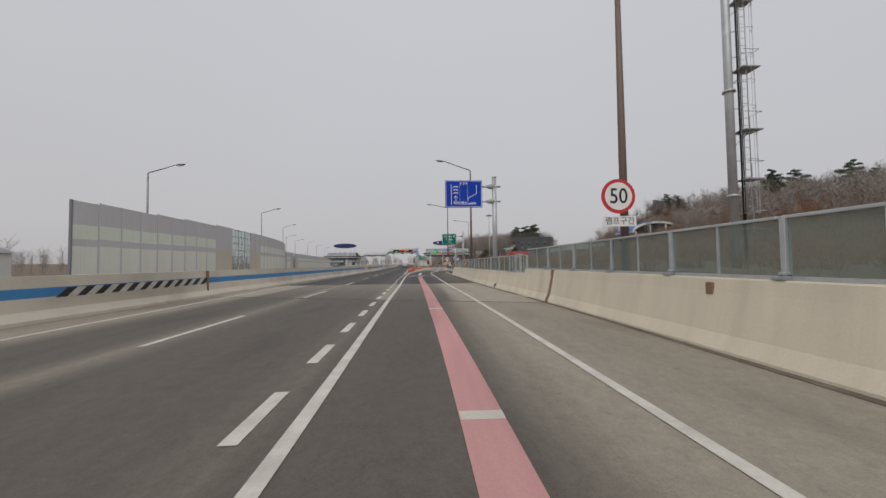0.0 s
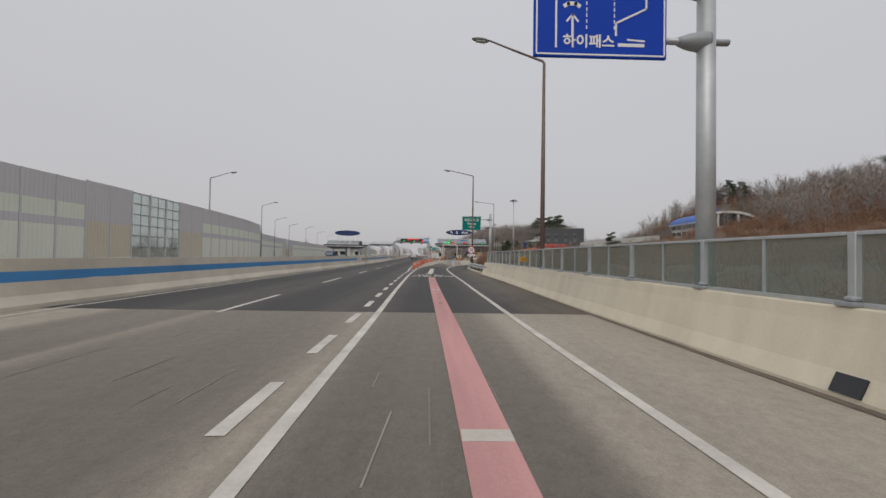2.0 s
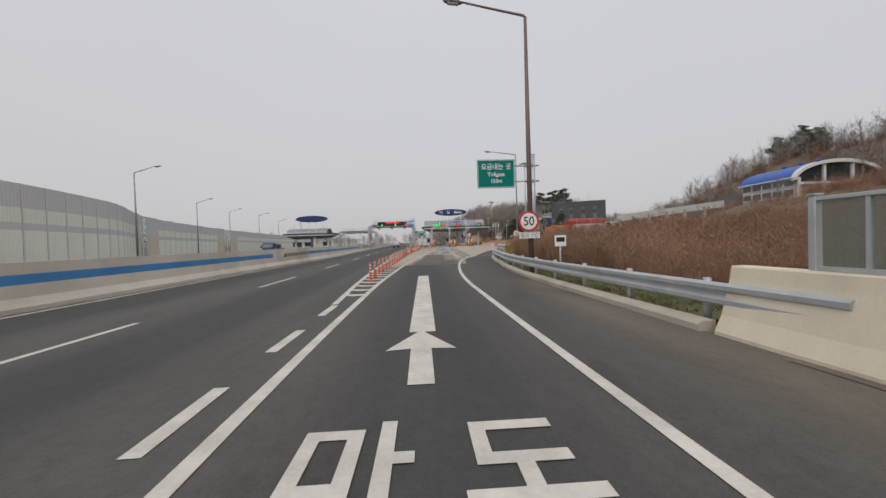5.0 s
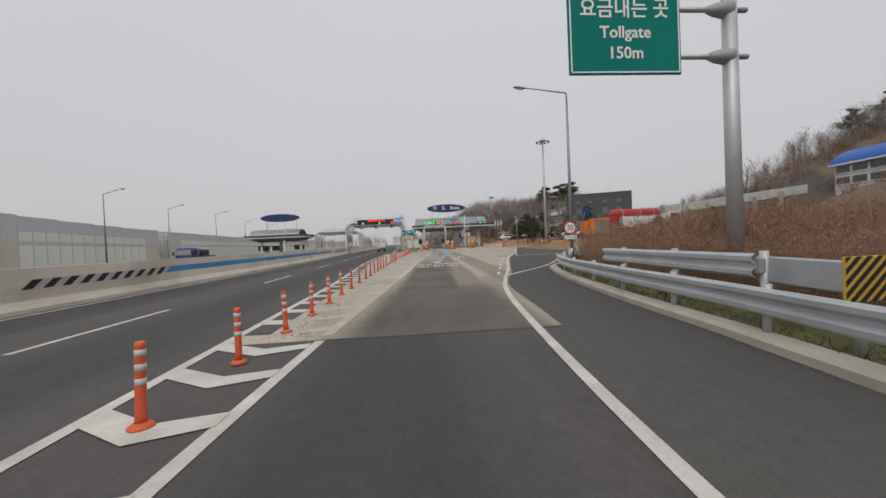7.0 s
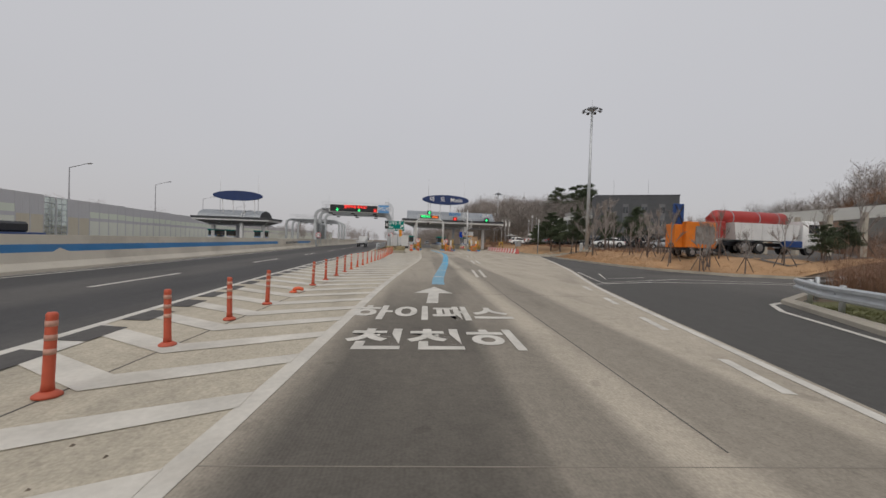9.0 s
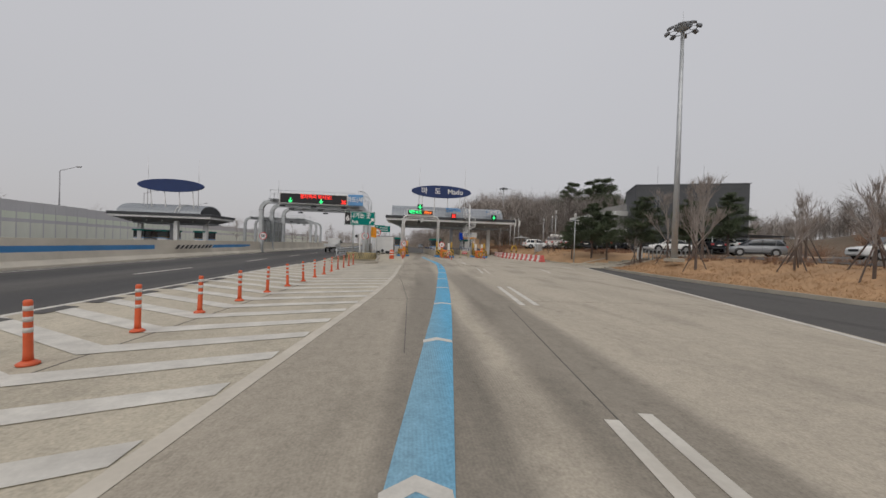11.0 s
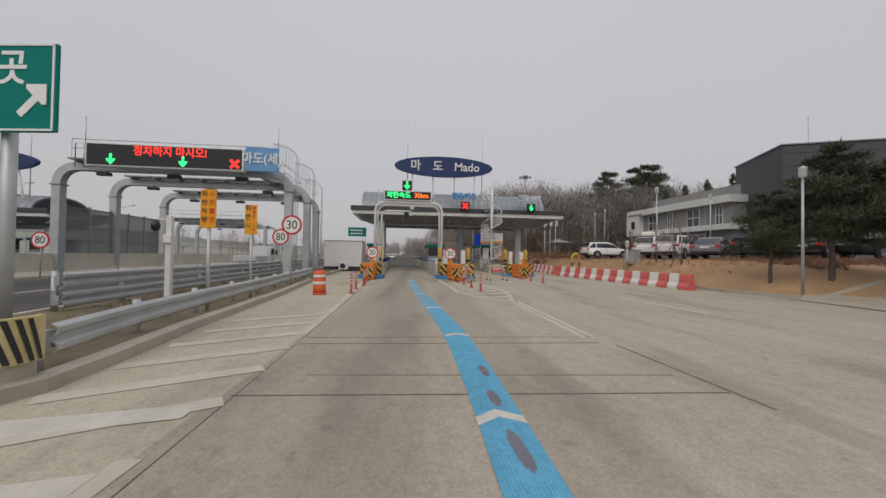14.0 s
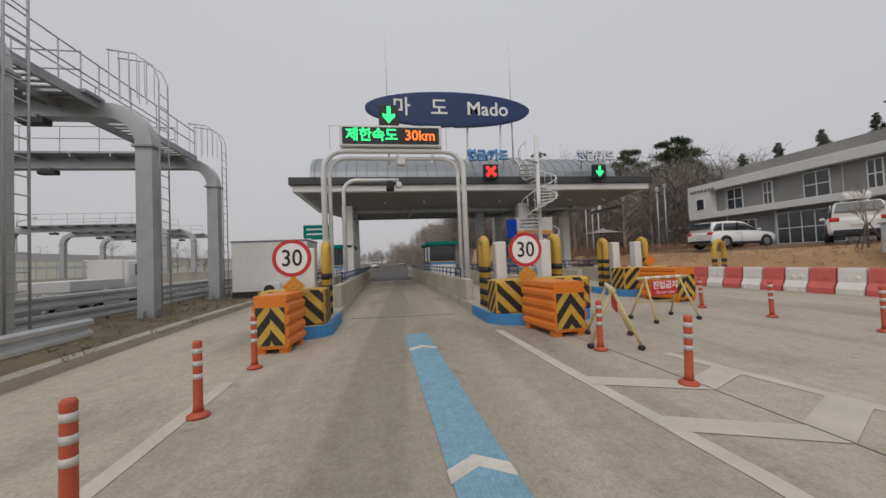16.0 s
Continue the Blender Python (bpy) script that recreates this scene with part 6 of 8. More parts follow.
# booths
def booth(x, y, w, l, label):
    t = thing("toll_booth", pose(x, y, 0.22), label, "toll booth", "toll booths")
    part("base", boxed((0, 0, 0.5), (w, l, 1.0), 0.03), M["white_metal"], t)
    b = part("band", boxed((0, 0, 1.02), (w + 0.02, l + 0.02, 0.14)), M["blue_band"], t)
    part("band_edge", boxed((0, 0, 1.12), (w + 0.024, l + 0.024, 0.05)), M["yellow"], b)
    part("glazing", boxed((0, 0, 1.6), (w - 0.06, l - 0.06, 0.9)), M["window"], t)
    for sx in (-1, 1):
        for sy in (-1, 0, 1):
            part("mullion", boxed((sx * (w / 2 - 0.03), sy * (l / 2 - 0.03), 1.6), (0.06, 0.06, 0.92)), M["dark_metal"], t)
    part("roof", boxed((0, 0, 2.17), (w + 0.3, l + 0.4, 0.24), 0.05), M["sign_green"], t, "green roof fascia")


booth(9.2, 159.0, 1.5, 3.2, "small toll booth with dark glazing and green roof")
booth(3.3, 159.0, 1.3, 3.0, "small toll booth with dark glazing and green roof")
booth(14.4, 159.0, 1.5, 3.2, "small toll booth with dark glazing and green roof")
for k, x in enumerate((-36.6, -33.2, -27.8)):
    booth(x, 161.5, 1.5, 3.4, "far toll booth with green roof fascia")

# notice board and blue sign behind the lanes
nb = thing("notice_board", pose(14.2, 157.2, 0.2), "white notice board with unreadable lines beside a blue sign", "notice board")
part("board", boxed((0.35, -0.6, 3.0), (2.3, 0.06, 1.0), 0.01), M["white_metal"], nb)
part("yellow_strip", boxed((0.35, -0.636, 2.62), (2.2, 0.01, 0.2)), M["sign_yellow"], nb)
for k in range(3):
    part("bar", boxed((0.1, -0.636, 3.35 - k * 0.2), (1.2, 0.006, 0.07)), M["navy"], nb)
part("blue_sign", boxed((-1.05, -0.75, 2.85), (0.6, 0.06, 1.1), 0.01), M["sign_blue"], nb, "upright blue sign")
part("post", tubed([(-0.7, -0.5, 0), (-0.7, -0.5, 3.4)], 0.05, 8), M["galv"], nb)
part("post", tubed([(0.7, -0.5, 0), (0.7, -0.5, 3.4)], 0.05, 8), M["galv"], nb)

# portable container beside the plaza
cont = thing("site_container", pose(0.95, 153.0, 0.0), "white site container on a dark base with cooling unit", "container")
part("box", boxed((0, 1.2, 1.42), (3.1, 2.4, 2.2), 0.02), M["white_metal"], cont)
part("base", boxed((0, 1.2, 0.2), (3.12, 2.42, 0.4), 0.01), M["dark_metal"], cont)
part("roof_edge", boxed((0, 1.2, 2.54), (3.16, 2.46, 0.07), 0.01), M["grey_metal"], cont)
ac = part("cooling_unit", boxed((0.1, -0.25, 0.45), (0.75, 0.32, 0.6), 0.03), M["white_metal"], cont)
part("fan", disc(bmesh.new(), 0.22, -0.42, 0.02, (0.05, 0, 0.45), 20), M["dark_metal"], ac)

# plastic drum
drum = thing("traffic_drum", pose(2.87, 134.75, 0.004), "orange plastic traffic drum with white bands", "traffic drum")
part("base", lathe(bmesh.new(), [(0.24, 0), (0.24, 0.05), (0.22, 0.06)], 20), M["post_orange"], drum)
part("body", lathe(bmesh.new(), [(0.22, 0.05), (0.218, 0.3), (0.214, 0.31), (0.212, 0.62), (0.208, 0.63), (0.205, 0.82), (0.18, 0.84)], 24), M["post_orange"], drum)
for z in (0.36, 0.60):
    part("band", lathe(bmesh.new(), [(0.2205, z), (0.2185, z + 0.1)], 24), M["white_plastic"], drum)
part("handle", tubed([(-0.08, 0, 0.83), (-0.06, 0, 0.9), (0.06, 0, 0.9), (0.08, 0, 0.83)], 0.018, 6), M["post_orange"], drum)


# water-filled barriers
def water_barrier(col, label):
    t = thing("plastic_barrier", pose(0, 0, 0), label, "plastic barrier", "red and white plastic barriers")
    L, H = 0.61, 0.74
    prof = [(-0.24, 0.0), (-0.24, 0.16), (-0.13, 0.34), (-0.10, H - 0.06), (-0.08, H), (0.08, H), (0.10, H - 0.06), (0.13, 0.34), (0.24, 0.16), (0.24, 0.0)]
    bm = bmesh.new()
    prism(bm, prof, 0.02, L)
    part("body", bm, M[col], t)
    for yy in (0.2, 0.42):
        b = bmesh.new()
        bmesh.ops.create_cone(b, cap_ends=True, segments=14, radius1=0.06, radius2=0.06, depth=0.29, matrix=Matrix.Translation((0, yy, 0.45)) @ Matrix.Rotation(radians(90), 4, "Y"))
        part("recess", b, M["red_plastic" if col == "red_plastic" else "white_plastic"], t)
    for yy in (0.12, 0.31, 0.5):
        part("foot_rib", boxed((0, yy, 0.09), (0.5, 0.09, 0.17), 0.02), M[col], t)
    return t


wb = {c: water_barrier(c, l) for c, l in (("red_plastic", "red plastic water barrier with lifting holes"), ("white_plastic", "white plastic water barrier with lifting holes"))}
used = set()
for (xa, ya), (xb, yb) in (((19.2, 136.9), (18.15, 149.2)), ((18.5, 150.4), (19.3, 158.2))):
    n_w = int(math.hypot(xb - xa, yb - ya) / 0.625)
    turn = math.degrees(math.atan2(-(xb - xa), yb - ya))
    for k in range(n_w):
        c = "red_plastic" if k % 2 == 0 else "white_plastic"
        m = pose(xa + (xb - xa) * k / n_w, ya + (yb - ya) * k / n_w, 0.006, 0, 0, turn + rp.uniform(-1.5, 1.5))
        if c in used:
            copy_thing(wb[c], m)
        else:
            wb[c].matrix_basis = m
            used.add(c)


# barricades
def barricade(x, y, turn, label):
    t = thing("barricade", pose(x, y, 0.0, 0, 0, turn), label, "barricade", "barricades closing the lane")
    for xx in (-0.42, 0.42):
        for s in (-1, 1):
            part("leg", tubed([(xx, 0, 0.86), (xx + (0.1 if xx > 0 else -0.1), s * 0.34, 0.07)], 0.021, 8), M["pale_yellow"], t)
            part("castor", lathe(bmesh.new(), [(0.02, 0), (0.05, 0.02), (0.05, 0.06), (0.02, 0.08)], 10, (xx + (0.1 if xx > 0 else -0.1), s * 0.34, 0)), M["black"], t)
    part("top_bar", tubed([(-0.62, 0, 0.87), (0.62, 0, 0.87)], 0.032, 10), M["pale_yellow"], t)
    for k in range(4):
        part("top_band", tubed([(-0.45 + k * 0.26, 0, 0.87), (-0.33 + k * 0.26, 0, 0.87)], 0.034, 10), M["white_plastic"], t)
    part("low_bar", tubed([(-0.5, 0.22, 0.35), (0.5, 0.22, 0.35)], 0.017, 8), M["pale_yellow"], t)
    b = part("board", boxed((0, -0.06, 0.66), (0.62, 0.03, 0.3), 0.005), M["sign_red"], t, "red board")
    lettering("writing", "진입금지", 0.17, M["sign_white"], b, Matrix.Translation((0, -0.079, 0.71)), 0.004, bold=0.004)
    lettering("writing", "Do not enter", 0.085, M["sign_white"], b, Matrix.Translation((0, -0.079, 0.57)), 0.004)


barricade(9.35, 141.5, 62, "yellow pipe barricade turned along the island")
barricade(11.5, 142.95, 5, "yellow pipe barricade with a red no entry board")
drum2 = thing("striped_drum", pose(9.35, 142.7, 0.0), "small red and white striped drum beside the cushion", "traffic drum")
for k in range(4):
    part("ring", lathe(bmesh.new(), [(0.2, 0.02 + k * 0.19), (0.2, 0.20 + k * 0.19)], 18), M["post_orange" if k % 2 == 0 else "sign_white"], drum2)
side_hoop = thing("yellow_hoop", pose(19.3, 149.9, 0.0, 0, 0, -70), "yellow and black bent pipe hoop by the kerb", "hoop guard")
hoop(side_hoop, 0, 0, 0.0, 1.75, 0.8)

# ---- toll gantries over the carriageway ----
def handrail(parent, pts, h=1.0, gap=1.1):
    """A pipe rail with posts along points."""
    for z in (h, h * 0.52):
        part("handrail", tubed([(x, y, z0 + z) for x, y, z0 in pts], 0.02, 6), M["galv"], parent)
    for (ax, ay, az), (bx, by, bz) in zip(pts, pts[1:]):
        n_ = max(1, int(math.dist((ax, ay, az), (bx, by, bz)) / gap))
        for k in range(n_ + 1):
            u = k / n_
            x, y, z = ax + (bx - ax) * u, ay + (by - ay) * u, az + (bz - az) * u
            part("rail_post", tubed([(x, y, z), (x, y, z + h)], 0.018, 5), M["galv"], parent)


def square_bar(pts, w, d):
    """A box-section bar in the x-z plane along points."""
    bm, rings = bmesh.new(), []
    pts = [Vector(p) for p in pts]
    for i, p in enumerate(pts):
        t = (pts[min(i + 1, len(pts) - 1)] - pts[max(i - 1, 0)]).normalized()
        nrm = Vector((-t.z, 0, t.x))
        rings.append([bm.verts.new(p + nrm * a * w / 2 + Vector((0, b * d / 2, 0))) for a, b in ((-1, -1), (1, -1), (1, 1), (-1, 1))])
    for a, b in zip(rings, rings[1:]):
        for k in range(4):
            bm.faces.new((a[k], a[(k + 1) % 4], b[(k + 1) % 4], b[k]))
    bm.faces.new(rings[0][::-1])
    bm.faces.new(rings[-1])
    bmesh.ops.recalc_face_normals(bm, faces=bm.faces)
    return bm


def gantry(x0, x1, y, top, label, ladder=True, cams=3, r=0.95):
    t = thing("toll_gantry", pose(0, y, 0), label, "gantry", "gantries over the carriageway")
    pts = rounded_frame(x0, x1, 0.0, top, r, 0.0, 8)
    part("frame", square_bar(pts, 0.42, 0.42), M["galv"], t)
    for x in (x0, x1):
        part("collar", boxed((x, 0, top - r - 0.05), (0.56, 0.56, 0.07), 0.01), M["galv_dull"], t)
        part("foot_plate", boxed((x, 0, 0.04), (0.75, 0.75, 0.08), 0.01), M["galv_dull"], t)
        for k in range(4):
            a = k * math.pi / 2
            part("gusset", boxed((x + 0.27 * math.cos(a), 0.27 * math.sin(a), 0.2), (0.14, 0.02, 0.26), 0, Matrix.Rotation(a, 4, "Z")), M["galv_dull"], t)
    # walkway on the beam
    part("walkway", boxed(((x0 + x1) / 2, -0.45, top + 0.28), (x1 - x0 - 2.0, 0.7, 0.08)), M["galv_dull"], t)
    handrail(t, [(x0 + 1.2, -0.8, top + 0.3), (x1 - 1.1, -0.8, top + 0.3)], 1.0, 1.2)
    k = x0 + 1.4
    while k < x1 - 1.2:
        part("bracket", boxed((k, -0.4, top + 0.17), (0.06, 0.85, 0.16)), M["galv_dull"], t)
        k += 1.4
    for k in range(cams):
        x = x0 + (x1 - x0) * (k + 0.7) / (cams + 0.4)
        part("camera", boxed((x, -0.35, top - 0.42), (0.62, 0.3, 0.18), 0.02), M["dark_metal"], t)
        part("camera_bracket", boxed((x, -0.3, top - 0.28), (0.08, 0.1, 0.16)), M["galv_dull"], t)
    if ladder:
        xl = x1 + 0.42
        for dy in (-0.22, 0.22):
            part("ladder_rail", tubed([(xl, dy, 0.2), (xl, dy, top + 0.9), (xl - 0.15, dy, top + 1.3), (xl - 0.6, dy, top + 1.62), (xl - 1.3, dy, top + 1.7)], 0.022, 6), M["galv"], t)
        k = 0.5
        while k < top + 0.6:
            part("rung", tubed([(xl, -0.22, k), (xl, 0.22, k)], 0.014, 5), M["galv"], t)
            k += 0.33
        for u in (0.25, 0.45, 0.65, 0.9, 1.15):
            zt = top + 1.7 - max(0, 0.9 - u) ** 2 * 0.9
            for dy in (-0.22, 0.22):
                part("cage_bar", tubed([(xl - u - 0.1, dy, top + 0.35), (xl - u - 0.1, dy, zt)], 0.012, 5), M["galv"], t)
    return t


gantry(-12.6, -0.7, 143.3, 5.95, "grey steel toll gantry carrying the message sign")
gantry(-12.9, -0.75, 147.7, 5.95, "grey steel toll gantry with walkway and cameras")
gantry(-13.2, -1.35, 153.3, 5.95, "grey steel toll gantry with ladder and lights")
# catwalk joining the gantries
cat = thing("catwalk", pose(0, 0, 0), "grey grated catwalk joining the gantries", "catwalk")
part("stringer", boxed((-1.9, 148.2, 6.1), (0.08, 9.6, 0.24)), M["galv_dull"], cat)
part("stringer", boxed((-2.8, 148.2, 6.1), (0.08, 9.6, 0.24)), M["galv_dull"], cat)
for k in range(32):
    part("tread", boxed((-2.35, 143.6 + k * 0.3, 6.16), (0.84, 0.14, 0.04)), M["galv"], cat)
handrail(cat, [(-1.86, 143.6, 6.2), (-1.86, 152.8, 6.2)], 1.0, 1.2)
handrail(cat, [(-2.84, 143.6, 6.2), (-2.84, 152.8, 6.2)], 1.0, 1.2)

led = thing("message_sign", pose(0, 141.6, 0.16), "wide black message sign with lit arrows and red words", "message sign")
part("case", boxed((-6.32, 0.18, 6.13), (7.57, 0.34, 1.22), 0.03), M["white_metal"], led)
scr = part("screen", boxed((-6.32, 0.0, 6.13), (7.37, 0.03, 1.04)), M["sign_black"], led)
lettering("writing", "정차하지 마시오!", 0.56, M["led_red"], scr, Matrix.Translation((-6.1, -0.02, 6.35)), 0.006, bold=0.012, squeeze=0.9)
down_arrow(scr, -8.9, -0.02, 5.9, 0.56, "led_green")
down_arrow(scr, -5.5, -0.02, 5.9, 0.56, "led_green")
cross(scr, -2.98, -0.02, 5.9, 0.5)
for x in (-9.5, -6.1, -2.9):
    part("hanger", boxed((x, 0.75, 6.0), (0.1, 1.5, 0.1)), M["galv_dull"], led)
bl = part("name_panel", boxed((-1.64, 0.1, 6.22), (1.68, 0.1, 1.26), 0.01), M["sky_panel"], led, "pale blue name panel")
lettering("writing", "마도(세)", 0.66, M["sign_white"], bl, Matrix.Translation((-1.64, 0.03, 6.22)), 0.06, bold=0.014, squeeze=0.9)
for x in (-10.3, -0.9):
    part("aerial", tubed([(x, 0.3, 6.6), (x, 0.3, 8.1)], 0.02, 6), M["galv"], led)
part("side_rail", tubed([(-10.35, 0.3, 5.5), (-10.35, 0.3, 6.7), (-10.75, 0.3, 6.7), (-10.75, 0.3, 5.5)], 0.025, 6), M["galv"], led)

# screens between the left posts, and farther gantries on the opposite side
for (xa, ya), (xb, yb) in (((-12.75, 143.9), (-13.2, 152.6)),):
    t = thing("screen_fence", pose(0, 0, 0), "tall dark mesh screen along the median", "screen")
    n_ = 5
    for k in range(n_ + 1):
        x, y = xa + (xb - xa) * k / n_, ya + (yb - ya) * k / n_
        part("post", boxed((x, y, 2.05), (0.1, 0.1, 3.9)), M["galv_dull"], t)
        if k < n_:
            u = 0.5 / n_
            cx_, cy_ = x + (xb - xa) * u, y + (yb - ya) * u
            rot = Matrix.Rotation(math.atan2(-(xb - xa), yb - ya), 4, "Z")
            ln = math.hypot(xb - xa, yb - ya) / n_ - 0.12
            part("mesh_panel", boxed((cx_, cy_, 2.5), (0.04, ln, 2.8), 0, rot), M["mesh_glass"], t)
            for z in (1.15, 1.95, 2.8, 3.85):
                part("bar", boxed((cx_ + 0.03, cy_, z), (0.05, ln, 0.06), 0, rot), M["grey_metal"], t)
gantry(-27.0, -14.5, 174.6, 5.6, "distant grey gantry over the opposite carriageway", False, 2)
gantry(-27.3, -14.8, 180.5, 5.6, "distant grey gantry over the opposite carriageway", False, 2)
gantry(-27.6, -15.1, 186.5, 5.6, "distant grey gantry over the opposite carriageway", False, 2)

# ---- island of the exit sign ----
isl = tagged(new("island_kerb"), "grassy kerbed island between carriageway and plaza", "traffic island", kind="structure")
KERB_L = [(2.1, 126.4), (1.9, 128.5), (1.8, 131.5), (1.68, 135), (1.4, 138.5), (1.15, 142), (0.95, 147), (0.9, 158)]
nose = [(-2.0, 128.2), (-1.5, 126.3), (-0.8, 125.3), (0.2, 124.65), (1.2, 124.45), (1.9, 124.75), (2.15, 125.4)]
part("kerb", sweep([(0.0, -0.02), (0.0, 0.15), (-0.22, 0.16), (-0.22, -0.02)], [(-2.5, 140), (-2.2, 132)] + nose + KERB_L), M["kerb"], isl)
bm = bmesh.new()
rows = []
for k, y in enumerate(np.arange(124.8, 158, 0.7)):
    xr = along([(1.5, 124.8), (1.95, 125.3)] + [(x - 0.2, yy) for x, yy in KERB_L], y)
    xl = along([(0.2, 124.8), (-0.8, 125.5), (-2.0, 128.2), (-2.2, 132), (-2.6, 140), (-3.4, 158)], y) + 0.2
    rows.append([bm.verts.new((xl + (xr - xl) * u / 8, y, 0.13 + 0.05 * noise.noise(Vector((u, y, 0))))) for u in range(9)])
for a, b in zip(rows, rows[1:]):
    for u in range(8):
        bm.faces.new((a[u], a[u + 1], b[u + 1], b[u]))
part("verge", bm, M["earth_verge"], isl, "weedy earth verge")

plinth = thing("sign_plinth", pose(0.95, 125.42, 0.22), "curved plinth with black and yellow stripes under the exit sign", "plinth")
arc_pts = [(1.07 * math.sin(a), -0.62 * math.cos(a)) for a in np.linspace(-1.75, 1.75, 25)]
part("drum_wall", sweep([(0.0, 0.10), (0.0, 0.56), (-0.06, 0.56), (-0.06, 0.10)], arc_pts), M["pale_yellow"], plinth)
part("footing", sweep([(-0.06, -0.15), (-0.06, 0.10), (-0.3, 0.10), (-0.3, -0.15)], arc_pts), M["kerb"], plinth)
for k in range(24):
    (ax, ay), (bx, by) = arc_pts[k], arc_pts[k + 1]
    s_ = 1 if k < 12 else -1
    bm = bmesh.new()
    rows_ = []
    for i in range(5):
        z = 0.115 + 0.43 * i / 4
        ends = []
        for u in (0.0, 0.5):
            w = min(max(k + u + 1.3 * s_ * i / 4, 0.0), 23.999)
            (px, py), (qx, qy) = arc_pts[int(w)], arc_pts[int(w) + 1]
            ends.append(bm.verts.new(((px + (qx - px) * (w % 1)) * 1.012, (py + (qy - py) * (w % 1)) * 1.012, z)))
        rows_.append(ends)
    for a_, b_ in zip(rows_, rows_[1:]):
        bm.faces.new((a_[0], a_[1], b_[1], b_[0]))
    part("stripe", bm, M["black"], plinth)
ex = thing("exit_sign", pose(0.70, 125.95, 0.03, 0, 0, -8), "green exit sign with a white arrow on two posts", "road sign")
for x in (-0.5, 0.45):
    part("post", tubed([(x, 0.12, 0), (x, 0.12, 3.6)], 0.07, 12), M["galv"], ex)
eb = part("board", boxed((0, 0, 3.24), (2.28, 0.05, 1.0), 0.012), M["sign_green"], ex)
part("number_panel", boxed((-0.9, -0.03, 3.24), (0.42, 0.012, 0.92)), M["sign_black"], eb)
for c, s in (((0, -0.03, 3.72), (2.24, 0.01, 0.022)), ((0, -0.03, 2.76), (2.24, 0.01, 0.022)), ((1.11, -0.03, 3.24), (0.022, 0.01, 0.93)), ((-1.12, -0.03, 3.24), (0.02, 0.01, 0.93)), ((-0.67, -0.03, 3.24), (0.02, 0.012, 0.93))):
    part("border", boxed(c, s), M["sign_white"], eb)
lettering("number", "6", 0.55, M["sign_white"], eb, Matrix.Translation((-0.9, -0.04, 3.24)), 0.006, bold=0.01)
lettering("writing", "나가는 곳", 0.42, M["sign_white"], eb, Matrix.Translation((0.05, -0.03, 3.44)), 0.006, bold=0.008, squeeze=0.92)
lettering("writing", "Exit", 0.32, M["sign_white"], eb, Matrix.Translation((-0.35, -0.03, 2.98)), 0.006, bold=0.006)
part("arrow_shaft", boxed((0.85, -0.031, 3.05), (0.34, 0.01, 0.085), 0, Matrix.Rotation(radians(-45), 4, "Y")), M["sign_white"], eb)
part("arrow_head", prism(bmesh.new(), [(0.82, 3.27), (1.05, 3.27), (1.05, 3.04), (1.0, 3.04), (0.9, 3.14), (0.82, 3.22)], -0.044, -0.034), M["sign_white"], eb)

cc = thing("cctv_post", pose(0.22, 130.7, 0.1), "white post with a dome camera", "camera post")
part("post", boxed((0, 0, 1.1), (0.13, 0.13, 2.2), 0.01), M["white_metal"], cc)
part("arm", tubed([(0, 0, 2.1), (-0.3, 0, 2.12)], 0.025, 6), M["white_metal"], cc)
part("camera", lathe(bmesh.new(), [(0.02, 1.82), (0.09, 1.88), (0.1, 1.98), (0.06, 2.08)], 14, (-0.32, 0, 0)), M["sign_black"], cc)
part("junction_box", boxed((0.02, -0.1, 1.65), (0.18, 0.1, 0.2), 0.01), M["white_metal"], cc)
for x, y, cols in ((1.36, 130.1, ("위반차량", "시진촬영")), (1.29, 132.7, ("위 반 시", "통행료10배"))):
    t = thing("amber_sign", pose(x, y, 0.1), "upright amber warning sign with black Korean words", "road sign")
    part("post", tubed([(0, 0.05, 0), (0, 0.05, 2.0)], 0.04, 8), M["galv"], t)
    b = part("board", boxed((0, 0, 2.33), (0.34, 0.025, 0.88), 0.008), M["sign_yellow"], t)
    for off, col in ((-0.08, cols[0]), (0.08, cols[1])):
        col = col.replace(" ", "")
        for k, ch in enumerate(col):
            lettering("letter", ch, 0.72 / len(col) * 0.8, M["sign_black"] if off < 0 else M["sign_red"], b, Matrix.Translation((off, -0.016, 2.68 - (k + 0.1) * 0.78 / max(len(col), 1))), 0.003, bold=0.002)
for x, y, n_, z in ((1.22, 137.1, "30", 2.62), (-0.35, 140.8, "80", 2.27), (-11.6, 141.2, "80", 1.9)):
    t = thing("speed_limit_sign", pose(x, y, 0.1), "round %s speed limit sign on a thin post" % n_, "road sign")
    part("post", tubed([(0, 0.05, 0), (0, 0.05, z + 0.2)], 0.035, 8), M["galv"], t)
    speed_sign(n_, 0.41, t, (0, 0, z - 0.1))

